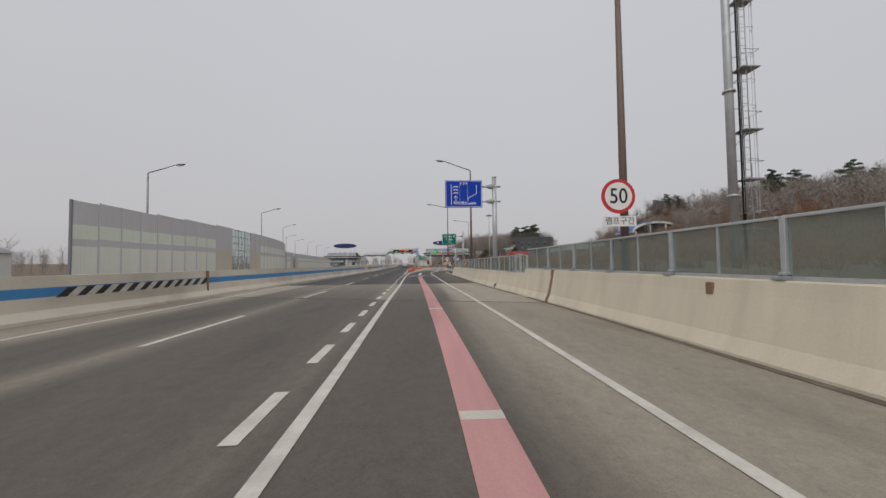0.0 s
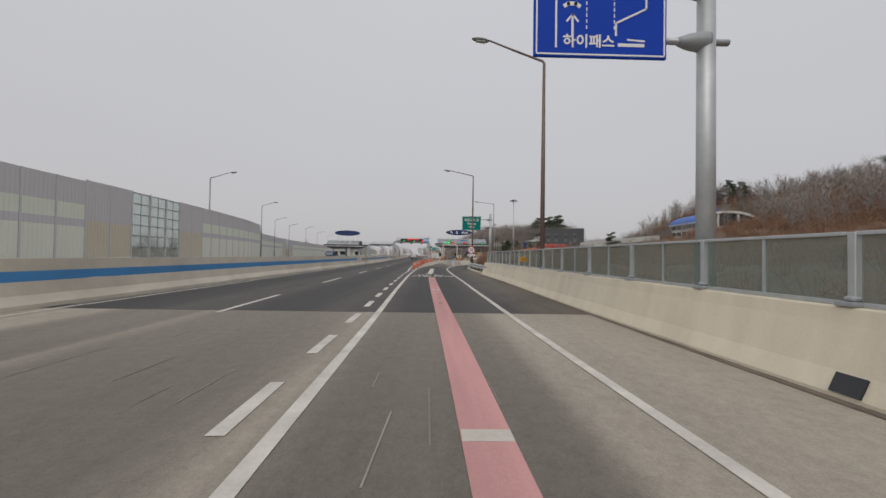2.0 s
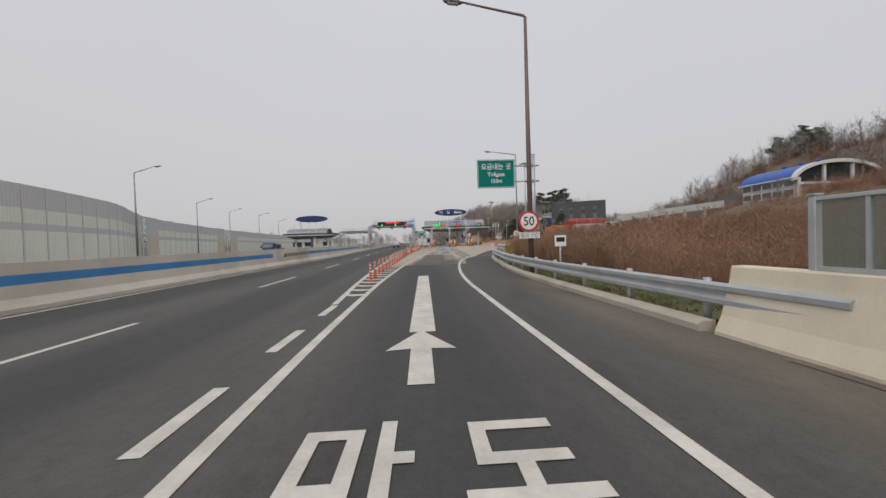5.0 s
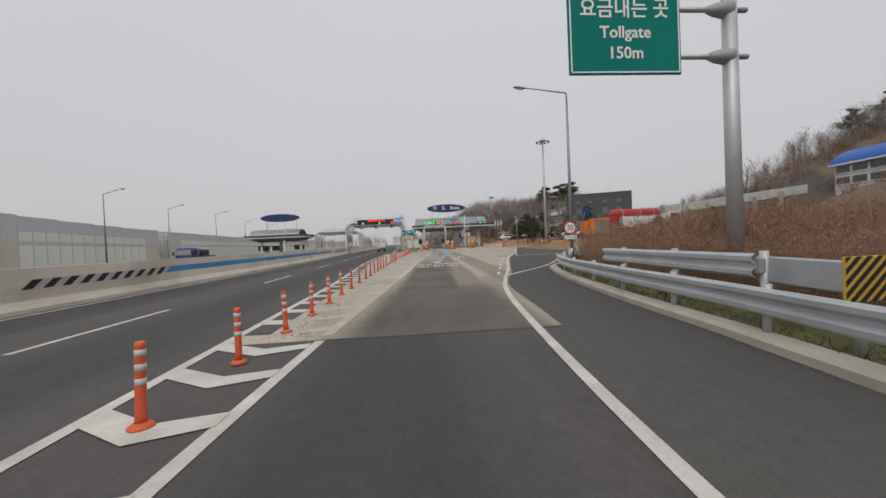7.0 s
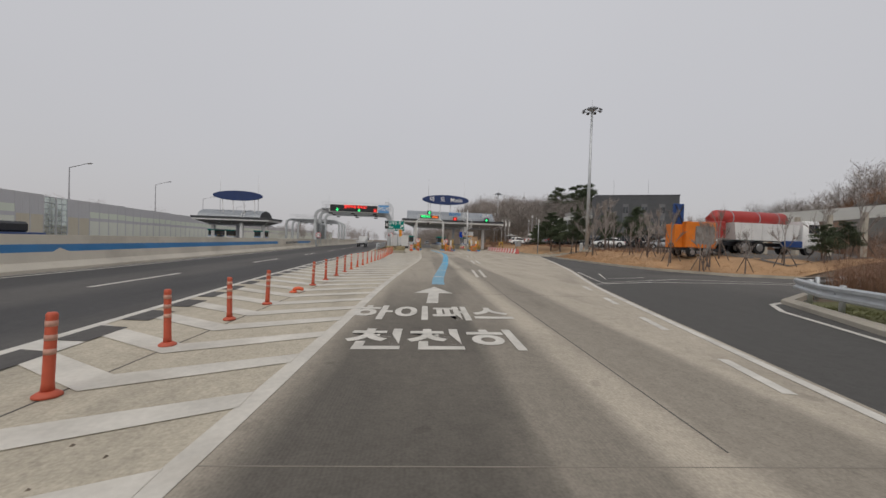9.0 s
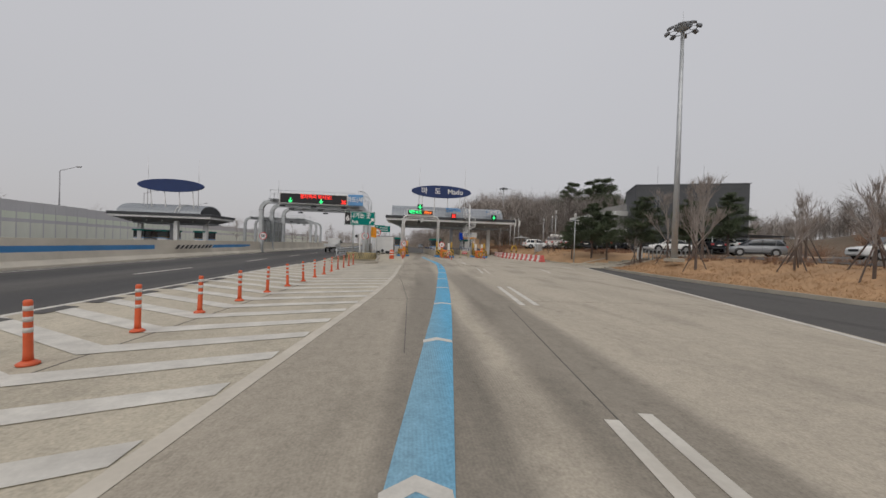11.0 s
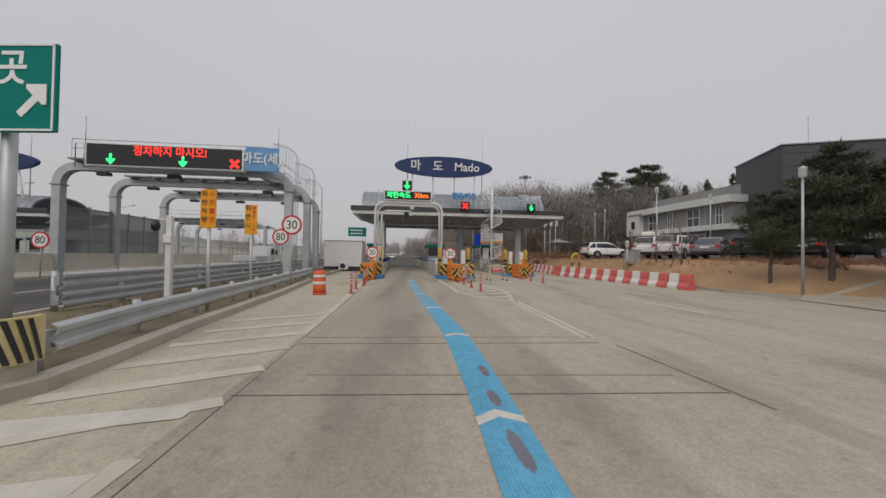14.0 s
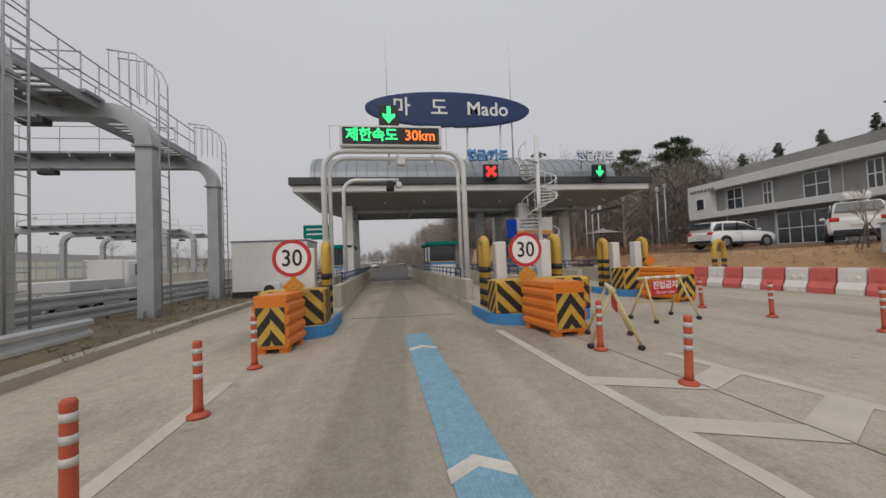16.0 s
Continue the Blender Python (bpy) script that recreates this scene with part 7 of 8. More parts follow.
guard_rail([(1.88, 125.75), (1.6, 127.6), (1.42, 130), (1.25, 134), (0.95, 139), (0.65, 143.5)], 0.30, "grey guard rail along the plaza kerb", -1, 2.0, 0.1)
guard_rail([(-1.5, 130), (-1.6, 136), (-1.8, 144), (-2.2, 158)], 0.62, "tall grey guard rail along the carriageway", -1, 2.0, 0.1)
guard_rail([(-1.5, 130), (-1.6, 136), (-1.8, 144), (-2.2, 158)], 0.20, "lower beam of the tall guard rail", -1, 2.0, 0.1)
mk = thing("rail_end_marker", pose(-1.75, 136.2, 0.1), "striped black and yellow rail end marker", "marker")
mf = part("face", boxed((0, 0, 0.7), (0.36, 0.04, 0.42), 0.01), M["yellow"], mk)
hazard(mf, -0.18, 0.18, 0.49, 0.91, -0.021, 0.06)
part("post", tubed([(0, 0.08, 0), (0, 0.08, 0.8)], 0.05, 8), M["galv"], mk)

# overhead green signs beyond the gate
for x, y, z in ((0.4, 168, 4.2), (-1.2, 180, 4.9)):
    t = thing("direction_sign", pose(x, y, 0), "small green direction sign on a post", "road sign")
    part("post", tubed([(1.0, 0.1, 0), (1.0, 0.1, z + 0.6)], 0.08, 10), M["galv"], t)
    b = part("board", boxed((0, 0, z), (2.2, 0.05, 1.1), 0.01), M["sign_green"], t)
    for k in range(2):
        part("bar", boxed((-0.1, -0.03, z + 0.2 - k * 0.4), (1.5, 0.008, 0.12)), M["sign_white"], b)

# ---- office, yard and land ----
def patch(name, left, right, y0, y1, dz, material, label, category, step=1.0, cols=8):
    """A surface laid on the land."""
    bm, rows = bmesh.new(), []
    for y in list(np.arange(y0, y1, step)) + [y1]:
        a, b = left(y), right(y)
        rows.append([bm.verts.new((a + (b - a) * k / cols, y, max(rise(a + (b - a) * k / cols, y), 0.0) + dz)) for k in range(cols + 1)])
    for r, s in zip(rows, rows[1:]):
        for k in range(cols):
            bm.faces.new((r[k], r[k + 1], s[k + 1], s[k])).smooth = True
    return tagged(part(name, bm, material), label, category, kind="structure")


KERB2 = [(24.4, 100.4), (21.0, 102.0), (19.4, 104.5), (18.9, 108.5), (18.9, 114), (19.5, 120), (20.1, 124.3), (20.5, 126), (21.4, 127.2), (23.5, 128.2), (25.5, 128.8)]
patch("ground_lawn", lambda y: along(KERB2, y), lambda y: 44.0, 100.4, 128.8, 0.07, M["straw"], "dry tan lawn bank behind the kerb", "lawn", 0.8, 40)
LAWN_EDGE = [(27.5, 131.0), (25.0, 131.6), (22.7, 132.4), (20.9, 133.6), (20.45, 136), (20.6, 140), (21.0, 146), (21.0, 200)]
patch("ground_lawn", lambda y: along(LAWN_EDGE, y), lambda y: 29.5 if y < 137.5 else 38.0, 131.0, 200, 0.08, M["straw"], "dry tan slope below the car park", "lawn", 1.5, 24)
patch("pavement_drive", lambda y: along([(19.6, 126.4), (20.2, 134)], y), lambda y: 52, 126.4, 133.6, 0.03, M["concrete_drive"], "pale concrete driveway into the office yard", "driveway", 0.8, 30)
patch("pavement_yard", lambda y: 25.5, lambda y: 60, 102, 127, 0.11, M["old_asphalt"], "grey yard where the trucks stand", "yard", 2.0, 16)
patch("pavement_yard", lambda y: float(np.interp(y, [135, 141, 148, 152, 172], [29.5, 26.0, 23.6, 23.0, 23.0])), lambda y: 56, 135, 172, 0.11, M["old_asphalt"], "grey car park before the office", "car park", 2.0, 16)

OFFICE_Z = 1.35
M["panel_dark"] = mat("dark_grey_cladding", (0.082, 0.086, 0.092), 0.65, 0.05, var=0.08, scale=0.4, fine=10)
M["panel_mid"] = mat("mid_grey_cladding", (0.15, 0.155, 0.163), 0.6, 0.05, var=0.08, scale=0.4, fine=10)
M["panel_grey"] = mat("grey_render", (0.27, 0.262, 0.25), 0.85, var=0.18, scale=0.7, fine=9, stain=0.45, dark=(0.18, 0.174, 0.165))
M["panel_white"] = mat("white_render", (0.70, 0.70, 0.67), 0.8, var=0.05, scale=0.5, fine=12, stain=0.25, dark=(0.5, 0.49, 0.45))
M["blue_roof"] = mat("blue_metal_roof", (0.015, 0.10, 0.42), 0.4, 0.1, var=0.1, scale=0.4)
M["orange_tank"] = mat("red_tank_paint", (0.36, 0.032, 0.026), 0.5, var=0.12, scale=0.8, stain=0.3)

office = thing("office_building", pose(0, 0, OFFICE_Z), "two storey toll office with white bands and a dark grey block", "office building")
X0 = 37.8
part("wall", boxed((X0 + 4.2, 162.0, 1.6), (7.0, 16.0, 3.2)), M["panel_grey"], office, "grey ground floor wall")
part("wall", boxed((X0 + 4.0, 162.0, 4.65), (7.0, 16.0, 2.9)), M["panel_grey"], office, "grey upper wall")
part("white_band", boxed((X0 + 3.6, 162.0, 3.42), (7.6, 16.4, 0.55), 0.02), M["panel_white"], office, "white floor band")
part("white_band", boxed((X0 + 3.6, 162.0, 6.2), (7.6, 16.4, 0.75), 0.02), M["panel_white"], office, "white roof band")
part("white_end", boxed((X0 + 3.6, 168.9, 4.75), (7.58, 2.7, 2.3)), M["panel_white"], office, "white end wall")
part("parapet", boxed((X0 + 5.5, 161.0, 7.25), (6.0, 15.0, 1.4)), M["panel_grey"], office, "concrete parapet set back")


def window_unit(parent, x, y, z, w, h, axis="x", rows=1, cols=2, glassmat="window"):
    """A framed window on a wall that faces -x."""
    f = part("window", boxed((x, y, z), (0.06, w, h)), M[glassmat], parent)
    for k in range(cols + 1):
        part("frame", boxed((x - 0.02, y - w / 2 + w * k / cols, z), (0.08, 0.07, h)), M["white_metal"], f)
    for k in range(rows + 1):
        part("frame", boxed((x - 0.022, y, z - h / 2 + h * k / rows), (0.08, w, 0.07)), M["white_metal"], f)


for y, w in ((165.6, 1.5), (162.6, 0.7), (159.0, 1.7), (155.6, 0.8)):
    window_unit(office, X0 + 0.48, y, 4.7, w, 1.9, rows=2, cols=2)
window_unit(office, X0 - 0.2, 168.7, 4.6, 0.9, 1.1, cols=1)
for y, w in ((167.0, 1.2), (164.6, 1.3)):
    window_unit(office, X0 + 0.68, y, 1.9, w, 1.4, cols=2)
window_unit(office, X0 + 0.62, 159.8, 1.55, 4.6, 2.5, rows=2, cols=5)
for y in (166.6, 162.2, 157.4):
    part("downpipe", tubed([(X0 + 0.55, y, 0), (X0 + 0.55, y, 6.0)], 0.06, 6), M["white_metal"], office)
for k in range(7):
    part("letter_bar", boxed((X0 - 0.23, 169.7 - k * 0.42, 5.95), (0.03, 0.3, 0.28)), M["grey_metal"], office)
# dark block, turned towards the drive
blk = part("dark_block", boxed((0, 0, 0), (13.9, 8.2, 9.85), 0.03), M["panel_dark"], office, "dark grey clad block")
ang = math.atan2(-5.4, 12.75)
cx_, cy_ = 37.55 + math.cos(ang) * 6.95 - math.sin(ang) * 4.1, 148.7 + math.sin(ang) * 6.95 + math.cos(ang) * 4.1
blk.matrix_basis = pose(cx_, cy_, 4.92, 0, 0, math.degrees(ang))
for s_ in (2.65, 5.2, 8.3, 11.2):
    x = -6.95 + s_
    part("window_strip", boxed((x, -4.12, -0.4), (0.95, 0.06, 7.4)), M["panel_mid"], blk)
    for z in (2.2, -0.2, -3.0):
        w_ = part("window", boxed((x, -4.16, z), (0.8, 0.05, 1.1)), M["window"], blk)
        part("mullion", boxed((x, -4.19, z), (0.04, 0.02, 1.1)), M["grey_metal"], w_)
for k in range(9):
    part("cladding_joint", boxed((0, -4.11, -4.6 + k * 1.1), (13.8, 0.02, 0.025)), M["sign_black"], blk)
part("coping", boxed((0, 0, 4.96), (14.1, 8.4, 0.1)), M["grey_metal"], blk)
for x in (-3.5, 2.5):
    part("aerial", tubed([(x, -1, 4.9), (x, -1, 8.2)], 0.025, 5), M["galv"], blk)

# carport and entrance gate
cp = thing("carport", pose(40, 136.8, 1.35), "low dark carport roof on steel posts", "carport")
part("roof", boxed((0, 0, 2.35), (14, 3.6, 0.14)), M["dark_metal"], cp)
for x in (-6.5, -2.2, 2.2, 6.5):
    part("post", tubed([(x, -1.5, 0), (x, -1.5, 2.3)], 0.06, 8), M["galv"], cp)
eg = thing("sliding_gate", pose(26.4, 131.0, 0.72, 0, 0, -25), "folding steel sliding gate across the drive", "gate")
part("gate_head", boxed((0, 0, 0.62), (0.45, 0.5, 1.25), 0.12), M["white_metal"], eg)
for k in range(12):
    x = 0.45 + k * 0.33
    part("gate_hoop", tubed([(x, -0.15, 0.05), (x, -0.15, 0.85), (x + 0.06, -0.15, 1.0), (x + 0.2, -0.15, 1.0), (x + 0.27, -0.15, 0.85), (x + 0.27, -0.15, 0.05)], 0.028, 6), M["galv"], eg)
    for s_ in (-1, 1):
        part("gate_brace", tubed([(x, -0.1, 0.5 - s_ * 0.25), (x + 0.33, -0.1, 0.5 + s_ * 0.25)], 0.014, 5), M["galv"], eg)

# lamp posts on the lawn
for x, y, h in ((21.2, 133.8, 4.7), (21.2, 144.95, 1.6), (24.6, 146.6, 5.0), (33.3, 151.3, 5.5), (33.0, 168, 6.2), (30.5, 166, 5.5), (24.5, 175, 7.5)):
    t = thing("yard_lamp", pose(x, y, max(rise(x, y), 0)), "thin pale yard lamp post", "lamp post", "yard lamps")
    part("pole", tubed([(0, 0, 0), (0, 0, h)], [0.055, 0.042], 8), M["galv"], t)
    part("lamp_head", lathe(bmesh.new(), [(0.06, h), (0.13, h + 0.05), (0.13, h + 0.35), (0.16, h + 0.38), (0.03, h + 0.45)], 12), M["white_metal"], t)
# flags and a small shelter behind the islands
sh = thing("garden_shelter", pose(27.5, 170, 1.3), "small shelter with a pale flat umbrella roof", "shelter")
part("pole", tubed([(0, 0, 0), (0, 0, 2.3)], 0.06, 8), M["galv"], sh)
part("roof", lathe(bmesh.new(), [(1.9, 2.1), (1.85, 2.16), (0.3, 2.5), (0.05, 2.7)], 20), M["panel_grey"], sh)
for x, y in ((24.6, 168), (25.6, 168.6), (26.6, 169.2)):
    t = thing("flag_pole", pose(x, y, 1.25), "white flag pole with a limp flag", "flag pole", "flag poles")
    part("pole", tubed([(0, 0, 0), (0, 0, 6.2)], [0.06, 0.03], 8), M["white_metal"], t)
    part("flag", sweep([(0.0, 4.4), (0.02, 4.4), (0.02, 5.6), (0.0, 5.6)], [(0.05, 0), (0.15, 0.05), (0.22, -0.03), (0.32, 0.02)]), M["white_plastic"], t)


# ---- vehicles ----
M["car_white"] = mat("white_car_paint", (0.78, 0.78, 0.77), 0.25, var=0.03, scale=1)
M["car_black"] = mat("black_car_paint", (0.02, 0.021, 0.025), 0.2, var=0.1, scale=1)
M["car_grey"] = mat("grey_car_paint", (0.22, 0.23, 0.245), 0.3, 0.3, var=0.06, scale=1)
M["car_blue"] = mat("blue_truck_paint", (0.02, 0.06, 0.20), 0.3, var=0.08, scale=1)
M["car_beige"] = mat("pale_beige_car_paint", (0.58, 0.52, 0.42), 0.3, var=0.05, scale=1)


def wheel(parent, x, y, r, w=0.22):
    b = bmesh.new()
    m = Matrix.Translation((x, y, r)) @ Matrix.Rotation(radians(90), 4, "X")
    bmesh.ops.create_cone(b, cap_ends=True, segments=18, radius1=r, radius2=r, depth=w, matrix=m)
    t = part("wheel", b, M["tyre"], parent)
    for s in (-1, 1):
        b = bmesh.new()
        m = Matrix.Translation((x, y + s * (w / 2 + 0.004), r)) @ Matrix.Rotation(radians(90), 4, "X")
        bmesh.ops.create_cone(b, cap_ends=True, segments=14, radius1=r * 0.62, radius2=r * 0.55, depth=0.03, matrix=m)
        part("rim", b, M["rim"], t)


def loft(sections):
    """Rings of (x, half width, z low, z high) joined into a rounded hull."""
    bm, rings = bmesh.new(), []
    for x, hw, z0, z1 in sections:
        c = min(0.09, (z1 - z0) * 0.3)
        q = [(-hw + c * 0.5, z0), (hw - c * 0.5, z0), (hw, z0 + c), (hw, z1 - c), (hw - c, z1), (-hw + c, z1), (-hw, z1 - c), (-hw, z0 + c)]
        rings.append([bm.verts.new((x, y, z)) for y, z in q])
    for a, b in zip(rings, rings[1:]):
        for k in range(8):
            bm.faces.new((a[k], a[(k + 1) % 8], b[(k + 1) % 8], b[k])).smooth = True
    bm.faces.new(rings[0][::-1])
    bm.faces.new(rings[-1])
    bmesh.ops.recalc_face_normals(bm, faces=bm.faces)
    return bm


def car(x, y, turn, paint, kind, label, roofbox=False, z=None):
    """A parked car; it points along +x before it is turned."""
    z = max(rise(x, y), 0) + 0.12 if z is None else z
    t = thing("parked_car", pose(x, y, z, 0, 0, turn), label, "car", "parked cars")
    W = 0.93
    suv = kind == "suv"
    belt, top = (1.04, 1.70) if suv else (0.92, 1.45)
    tail = -2.32 if suv else -2.3
    body = part("body", loft([(tail, 0.80, 0.45, belt - 0.16), (tail + 0.08, 0.88, 0.34, belt - 0.02), (-1.2, W, 0.26, belt + 0.02), (0.6, W, 0.26, belt), (1.15, 0.92, 0.26, belt - 0.03), (1.9, 0.89, 0.28, belt - 0.12), (2.2, 0.82, 0.32, belt - 0.2), (2.32, 0.70, 0.38, belt - 0.32)]), M[paint], t)
    back = -2.2 if suv else -1.85
    roof = [(back, 0.76, belt - 0.05, belt + 0.16 if suv else belt + 0.06), (back + (0.28 if suv else 0.8), 0.70, belt - 0.05, top - 0.05), (-0.9, 0.69, belt - 0.05, top), (-0.2, 0.69, belt - 0.05, top - 0.01), (0.25, 0.69, belt - 0.05, top - 0.08), (1.12, 0.80, belt - 0.12, belt)]
    part("cabin", loft(roof), M[paint], t)
    part("glazing", loft([(back + 0.12, 0.80, belt + 0.04, belt + 0.16), (back + (0.42 if suv else 0.92), 0.745, belt + 0.05, top - 0.11), (-0.2, 0.745, belt + 0.05, top - 0.10), (0.2, 0.75, belt + 0.05, top - 0.16), (0.86, 0.82, belt + 0.03, belt + 0.10)]), M["window"], t, "dark side windows")
    for x0, x1, zt, zb in ((0.33, 1.10, top - 0.11, belt + 0.03), (back + (0.2 if suv else 0.7), back - (0.02 if suv else -0.1), top - 0.12, belt + 0.18 if suv else belt + 0.08)):
        b = bmesh.new()
        b.faces.new([b.verts.new(p) for p in ((x0, -0.6, zt), (x0, 0.6, zt), (x1, 0.68, zb), (x1, -0.68, zb))])
        sh = 0.05 if x1 > 0 else -0.06
        bmesh.ops.translate(b, vec=(sh, 0, 0.03), verts=b.verts)
        bmesh.ops.solidify(b, geom=b.faces[:], thickness=0.02)
        part("windscreen" if x1 > 0 else "rear_window", b, M["window"], t)
    for xx in (-0.42, -1.45):
        for s in (-1, 1):
            part("pillar", boxed((xx, s * 0.752, (belt + top) / 2 - 0.03), (0.08, 0.03, top - belt - 0.14), 0, Matrix.Rotation(-s * 0.08, 4, "X")), M[paint if xx < -1 else "sign_black"], t)
    for s in (-1, 1):
        part("headlight", boxed((2.16, s * 0.64, belt - 0.32), (0.22, 0.3, 0.13), 0.04), M["sign_white"], t)
        part("tail_light", boxed((tail + 0.05, s * 0.70, belt - 0.10), (0.16, 0.30, 0.17), 0.03), M["sign_red"], t)
        part("mirror", boxed((0.82, s * 0.99, belt + 0.08), (0.14, 0.2, 0.14), 0.04), M[paint], t)
        part("sill", boxed((0, s * 0.915, 0.32), (2.2, 0.05, 0.16), 0.02), M["dark_metal"], t)
        part("door_line", boxed((-0.35, s * 0.931, 0.68), (0.014, 0.006, 0.6)), M["dark_metal"], t)
        part("door_handle", boxed((-0.6, s * 0.936, belt - 0.12), (0.18, 0.02, 0.03)), M["rim"], t)
        for xx in (-1.42, 1.42):
            b = bmesh.new()
            bmesh.ops.create_cone(b, cap_ends=True, segments=22, radius1=0.42, radius2=0.42, depth=0.1, matrix=Matrix.Translation((xx, s * 0.885, 0.38)) @ Matrix.Rotation(radians(90), 4, "X"))
            part("wheel_arch", b, M["dark_metal"], t)
            wheel(t, xx, s * 0.84, 0.36)
    part("grille", boxed((2.29, 0, 0.66), (0.08, 0.9, 0.2), 0.03), M["dark_metal"], t)
    part("bumper_trim", boxed((tail + 0.02, 0, 0.42), (0.12, 1.5, 0.18), 0.03), M["dark_metal"], t)
    part("number_plate", boxed((tail - 0.03, 0, 0.74), (0.03, 0.5, 0.11)), M["sign_white"], t)
    if roofbox:
        part("roof_box", loft([(-1.9, 0.3, top + 0.06, top + 0.2), (-1.6, 0.42, top + 0.06, top + 0.38), (0.0, 0.42, top + 0.06, top + 0.36), (0.5, 0.3, top + 0.06, top + 0.16)]), M["white_plastic"], t)
    return t


suv = car(24.6, 153.5, 2, "car_white", "suv", "white sport utility car with dark windows")
suv.scale = (0.9, 0.9, 0.84)
car(26.3, 149.2, 36, "car_white", "suv", "white sport utility car with a roof box", True)
car(26.1, 146.4, 34, "car_white", "suv", "white sport utility car nose in")
car(27.1, 144.2, 34, "car_grey", "sedan", "grey saloon car nose in")
car(28.0, 142.1, 34, "car_black", "suv", "black sport utility car nose in")
car(29.3, 140.2, 34, "car_black", "sedan", "black saloon car nose in")
car(31.6, 137.9, 172, "car_black", "suv", "large black car standing by the pines")
car(33.0, 135.9, 170, "car_white", "sedan", "white saloon car by the gate")
car(38.5, 136.9, 80, "car_black", "sedan", "black saloon car under the carport")
car(41.5, 136.7, 82, "car_white", "sedan", "white saloon car under the carport")
box_ = thing("utility_cabinet", pose(21.75, 145.2, rise(21.75, 145.2) + 0.06, 0, 0, 20), "grey steel utility cabinet on the dry bank", "cabinet")
part("body", boxed((0, 0, 0.45), (0.85, 0.6, 0.9), 0.015), M["galv"], box_)
part("cap", boxed((0, 0, 0.93), (0.95, 0.7, 0.06), 0.01), M["galv_dull"], box_)
part("door", boxed((0, -0.305, 0.45), (0.7, 0.02, 0.76), 0.004), M["galv"], box_)
part("door_handle", boxed((0.26, -0.325, 0.46), (0.03, 0.03, 0.14)), M["dark_metal"], box_)
car(39.0, 131.5, 150, "car_grey", "suv", "grey car beyond the sliding gate")
car(37.0, 119.5, 160, "car_white", "suv", "white car parked in the truck yard")
car(41.0, 121.5, 165, "car_grey", "sedan", "grey saloon car in the truck yard")
car(3.4, 230, 92, "car_white", "sedan", "far white car on the road beyond the gate", z=0.05)
car(11.2, 250, -90, "car_grey", "suv", "far grey car on the road beyond the gate", z=0.05)


def truck_cab(t, x, paint, s=1.0):
    cab = part("cab", loft([(x - 0.95 * s, 1.05 * s, 0.55, 2.55 * s), (x + 0.5 * s, 1.05 * s, 0.5, 2.6 * s), (x + 0.85 * s, 1.0 * s, 0.5, 1.55 * s)]), M[paint], t)
    part("windscreen", boxed((x + 0.74 * s, 0, 1.98 * s), (0.06, 1.8 * s, 0.75 * s), 0.02, Matrix.Rotation(-0.3, 4, "Y")), M["window"], cab)
    for sd in (-1, 1):
        part("side_window", boxed((x + 0.05, sd * 1.06 * s, 2.0 * s), (0.9 * s, 0.03, 0.65 * s), 0.01), M["window"], cab)
        part("mirror", boxed((x + 0.85 * s, sd * 1.2 * s, 1.9 * s), (0.1, 0.16, 0.4), 0.02), M["black"], cab)
    part("bumper", boxed((x + 0.9 * s, 0, 0.6), (0.14, 2.05 * s, 0.3), 0.03), M["dark_metal"], cab)


tz = rise(30, 108) + 0.1
tk = thing("dump_truck", pose(30.7, 108.6, tz, 0, 0, 4), "white tipper truck with an orange spreader tank on top", "truck")
part("chassis", boxed((-0.3, 0, 0.75), (8.4, 0.9, 0.28)), M["dark_metal"], tk)
bm = bmesh.new()
prism(bm, [(-3.9, 1.05), (1.6, 1.05), (1.9, 2.35), (-4.1, 2.35)], -1.15, 1.15)
part("tipper_body", bm, M["white_metal"], tk)
for k in range(6):
    part("body_rib", boxed((-3.5 + k * 0.95, -1.18, 1.7), (0.1, 0.08, 1.25)), M["white_metal"], tk)
truck_cab(tk, 3.2, "car_white", 1.05)
for x in (-3.0, -1.7, 2.9):
    for s in (-1, 1):
        wheel(tk, x, s * 0.95, 0.5, 0.3)
part("tank", tubed([(-5.2, 0, 2.55), (-4.6, 0, 2.72), (1.4, 0, 2.72), (1.7, 0, 2.7)], [0.3, 0.62, 0.62, 0.3], 18), M["orange_tank"], tk, "red-orange spreader tank")
for x in (-3.6, -1.2, 0.6):
    part("tank_band", tubed([(x - 0.04, 0, 2.725), (x + 0.04, 0, 2.725)], 0.632, 18), M["galv_dull"], tk)
part("spreader", boxed((-5.0, 0, 1.75), (1.1, 1.7, 1.3), 0.08), M["orange_tank"], tk)
part("tool_box", boxed((1.2, -1.1, 0.85), (1.6, 0.4, 0.5), 0.03), M["car_blue"], tk)
tr = thing("signal_trailer", pose(23.55, 107.4, rise(23.55, 107.4) + 0.05, 0, 0, 3), "orange trailer unit with a grey panel and folded blue mast", "trailer")
part("body", boxed((0, 0, 1.6), (2.5, 1.6, 1.9), 0.05), M["orange"], tr)
part("panel", boxed((0.25, -0.82, 1.6), (1.55, 0.04, 1.3), 0.06), M["panel_grey"], tr)
part("chassis", boxed((0.4, 0, 0.55), (3.6, 1.3, 0.2)), M["dark_metal"], tr)
for x in (-0.7, 0.5):
    for s in (-1, 1):
        wheel(tr, x, s * 0.7, 0.32)
mast_p = part("mast_base", boxed((-1.55, 0, 1.5), (0.7, 0.9, 1.7), 0.03), M["orange"], tr)
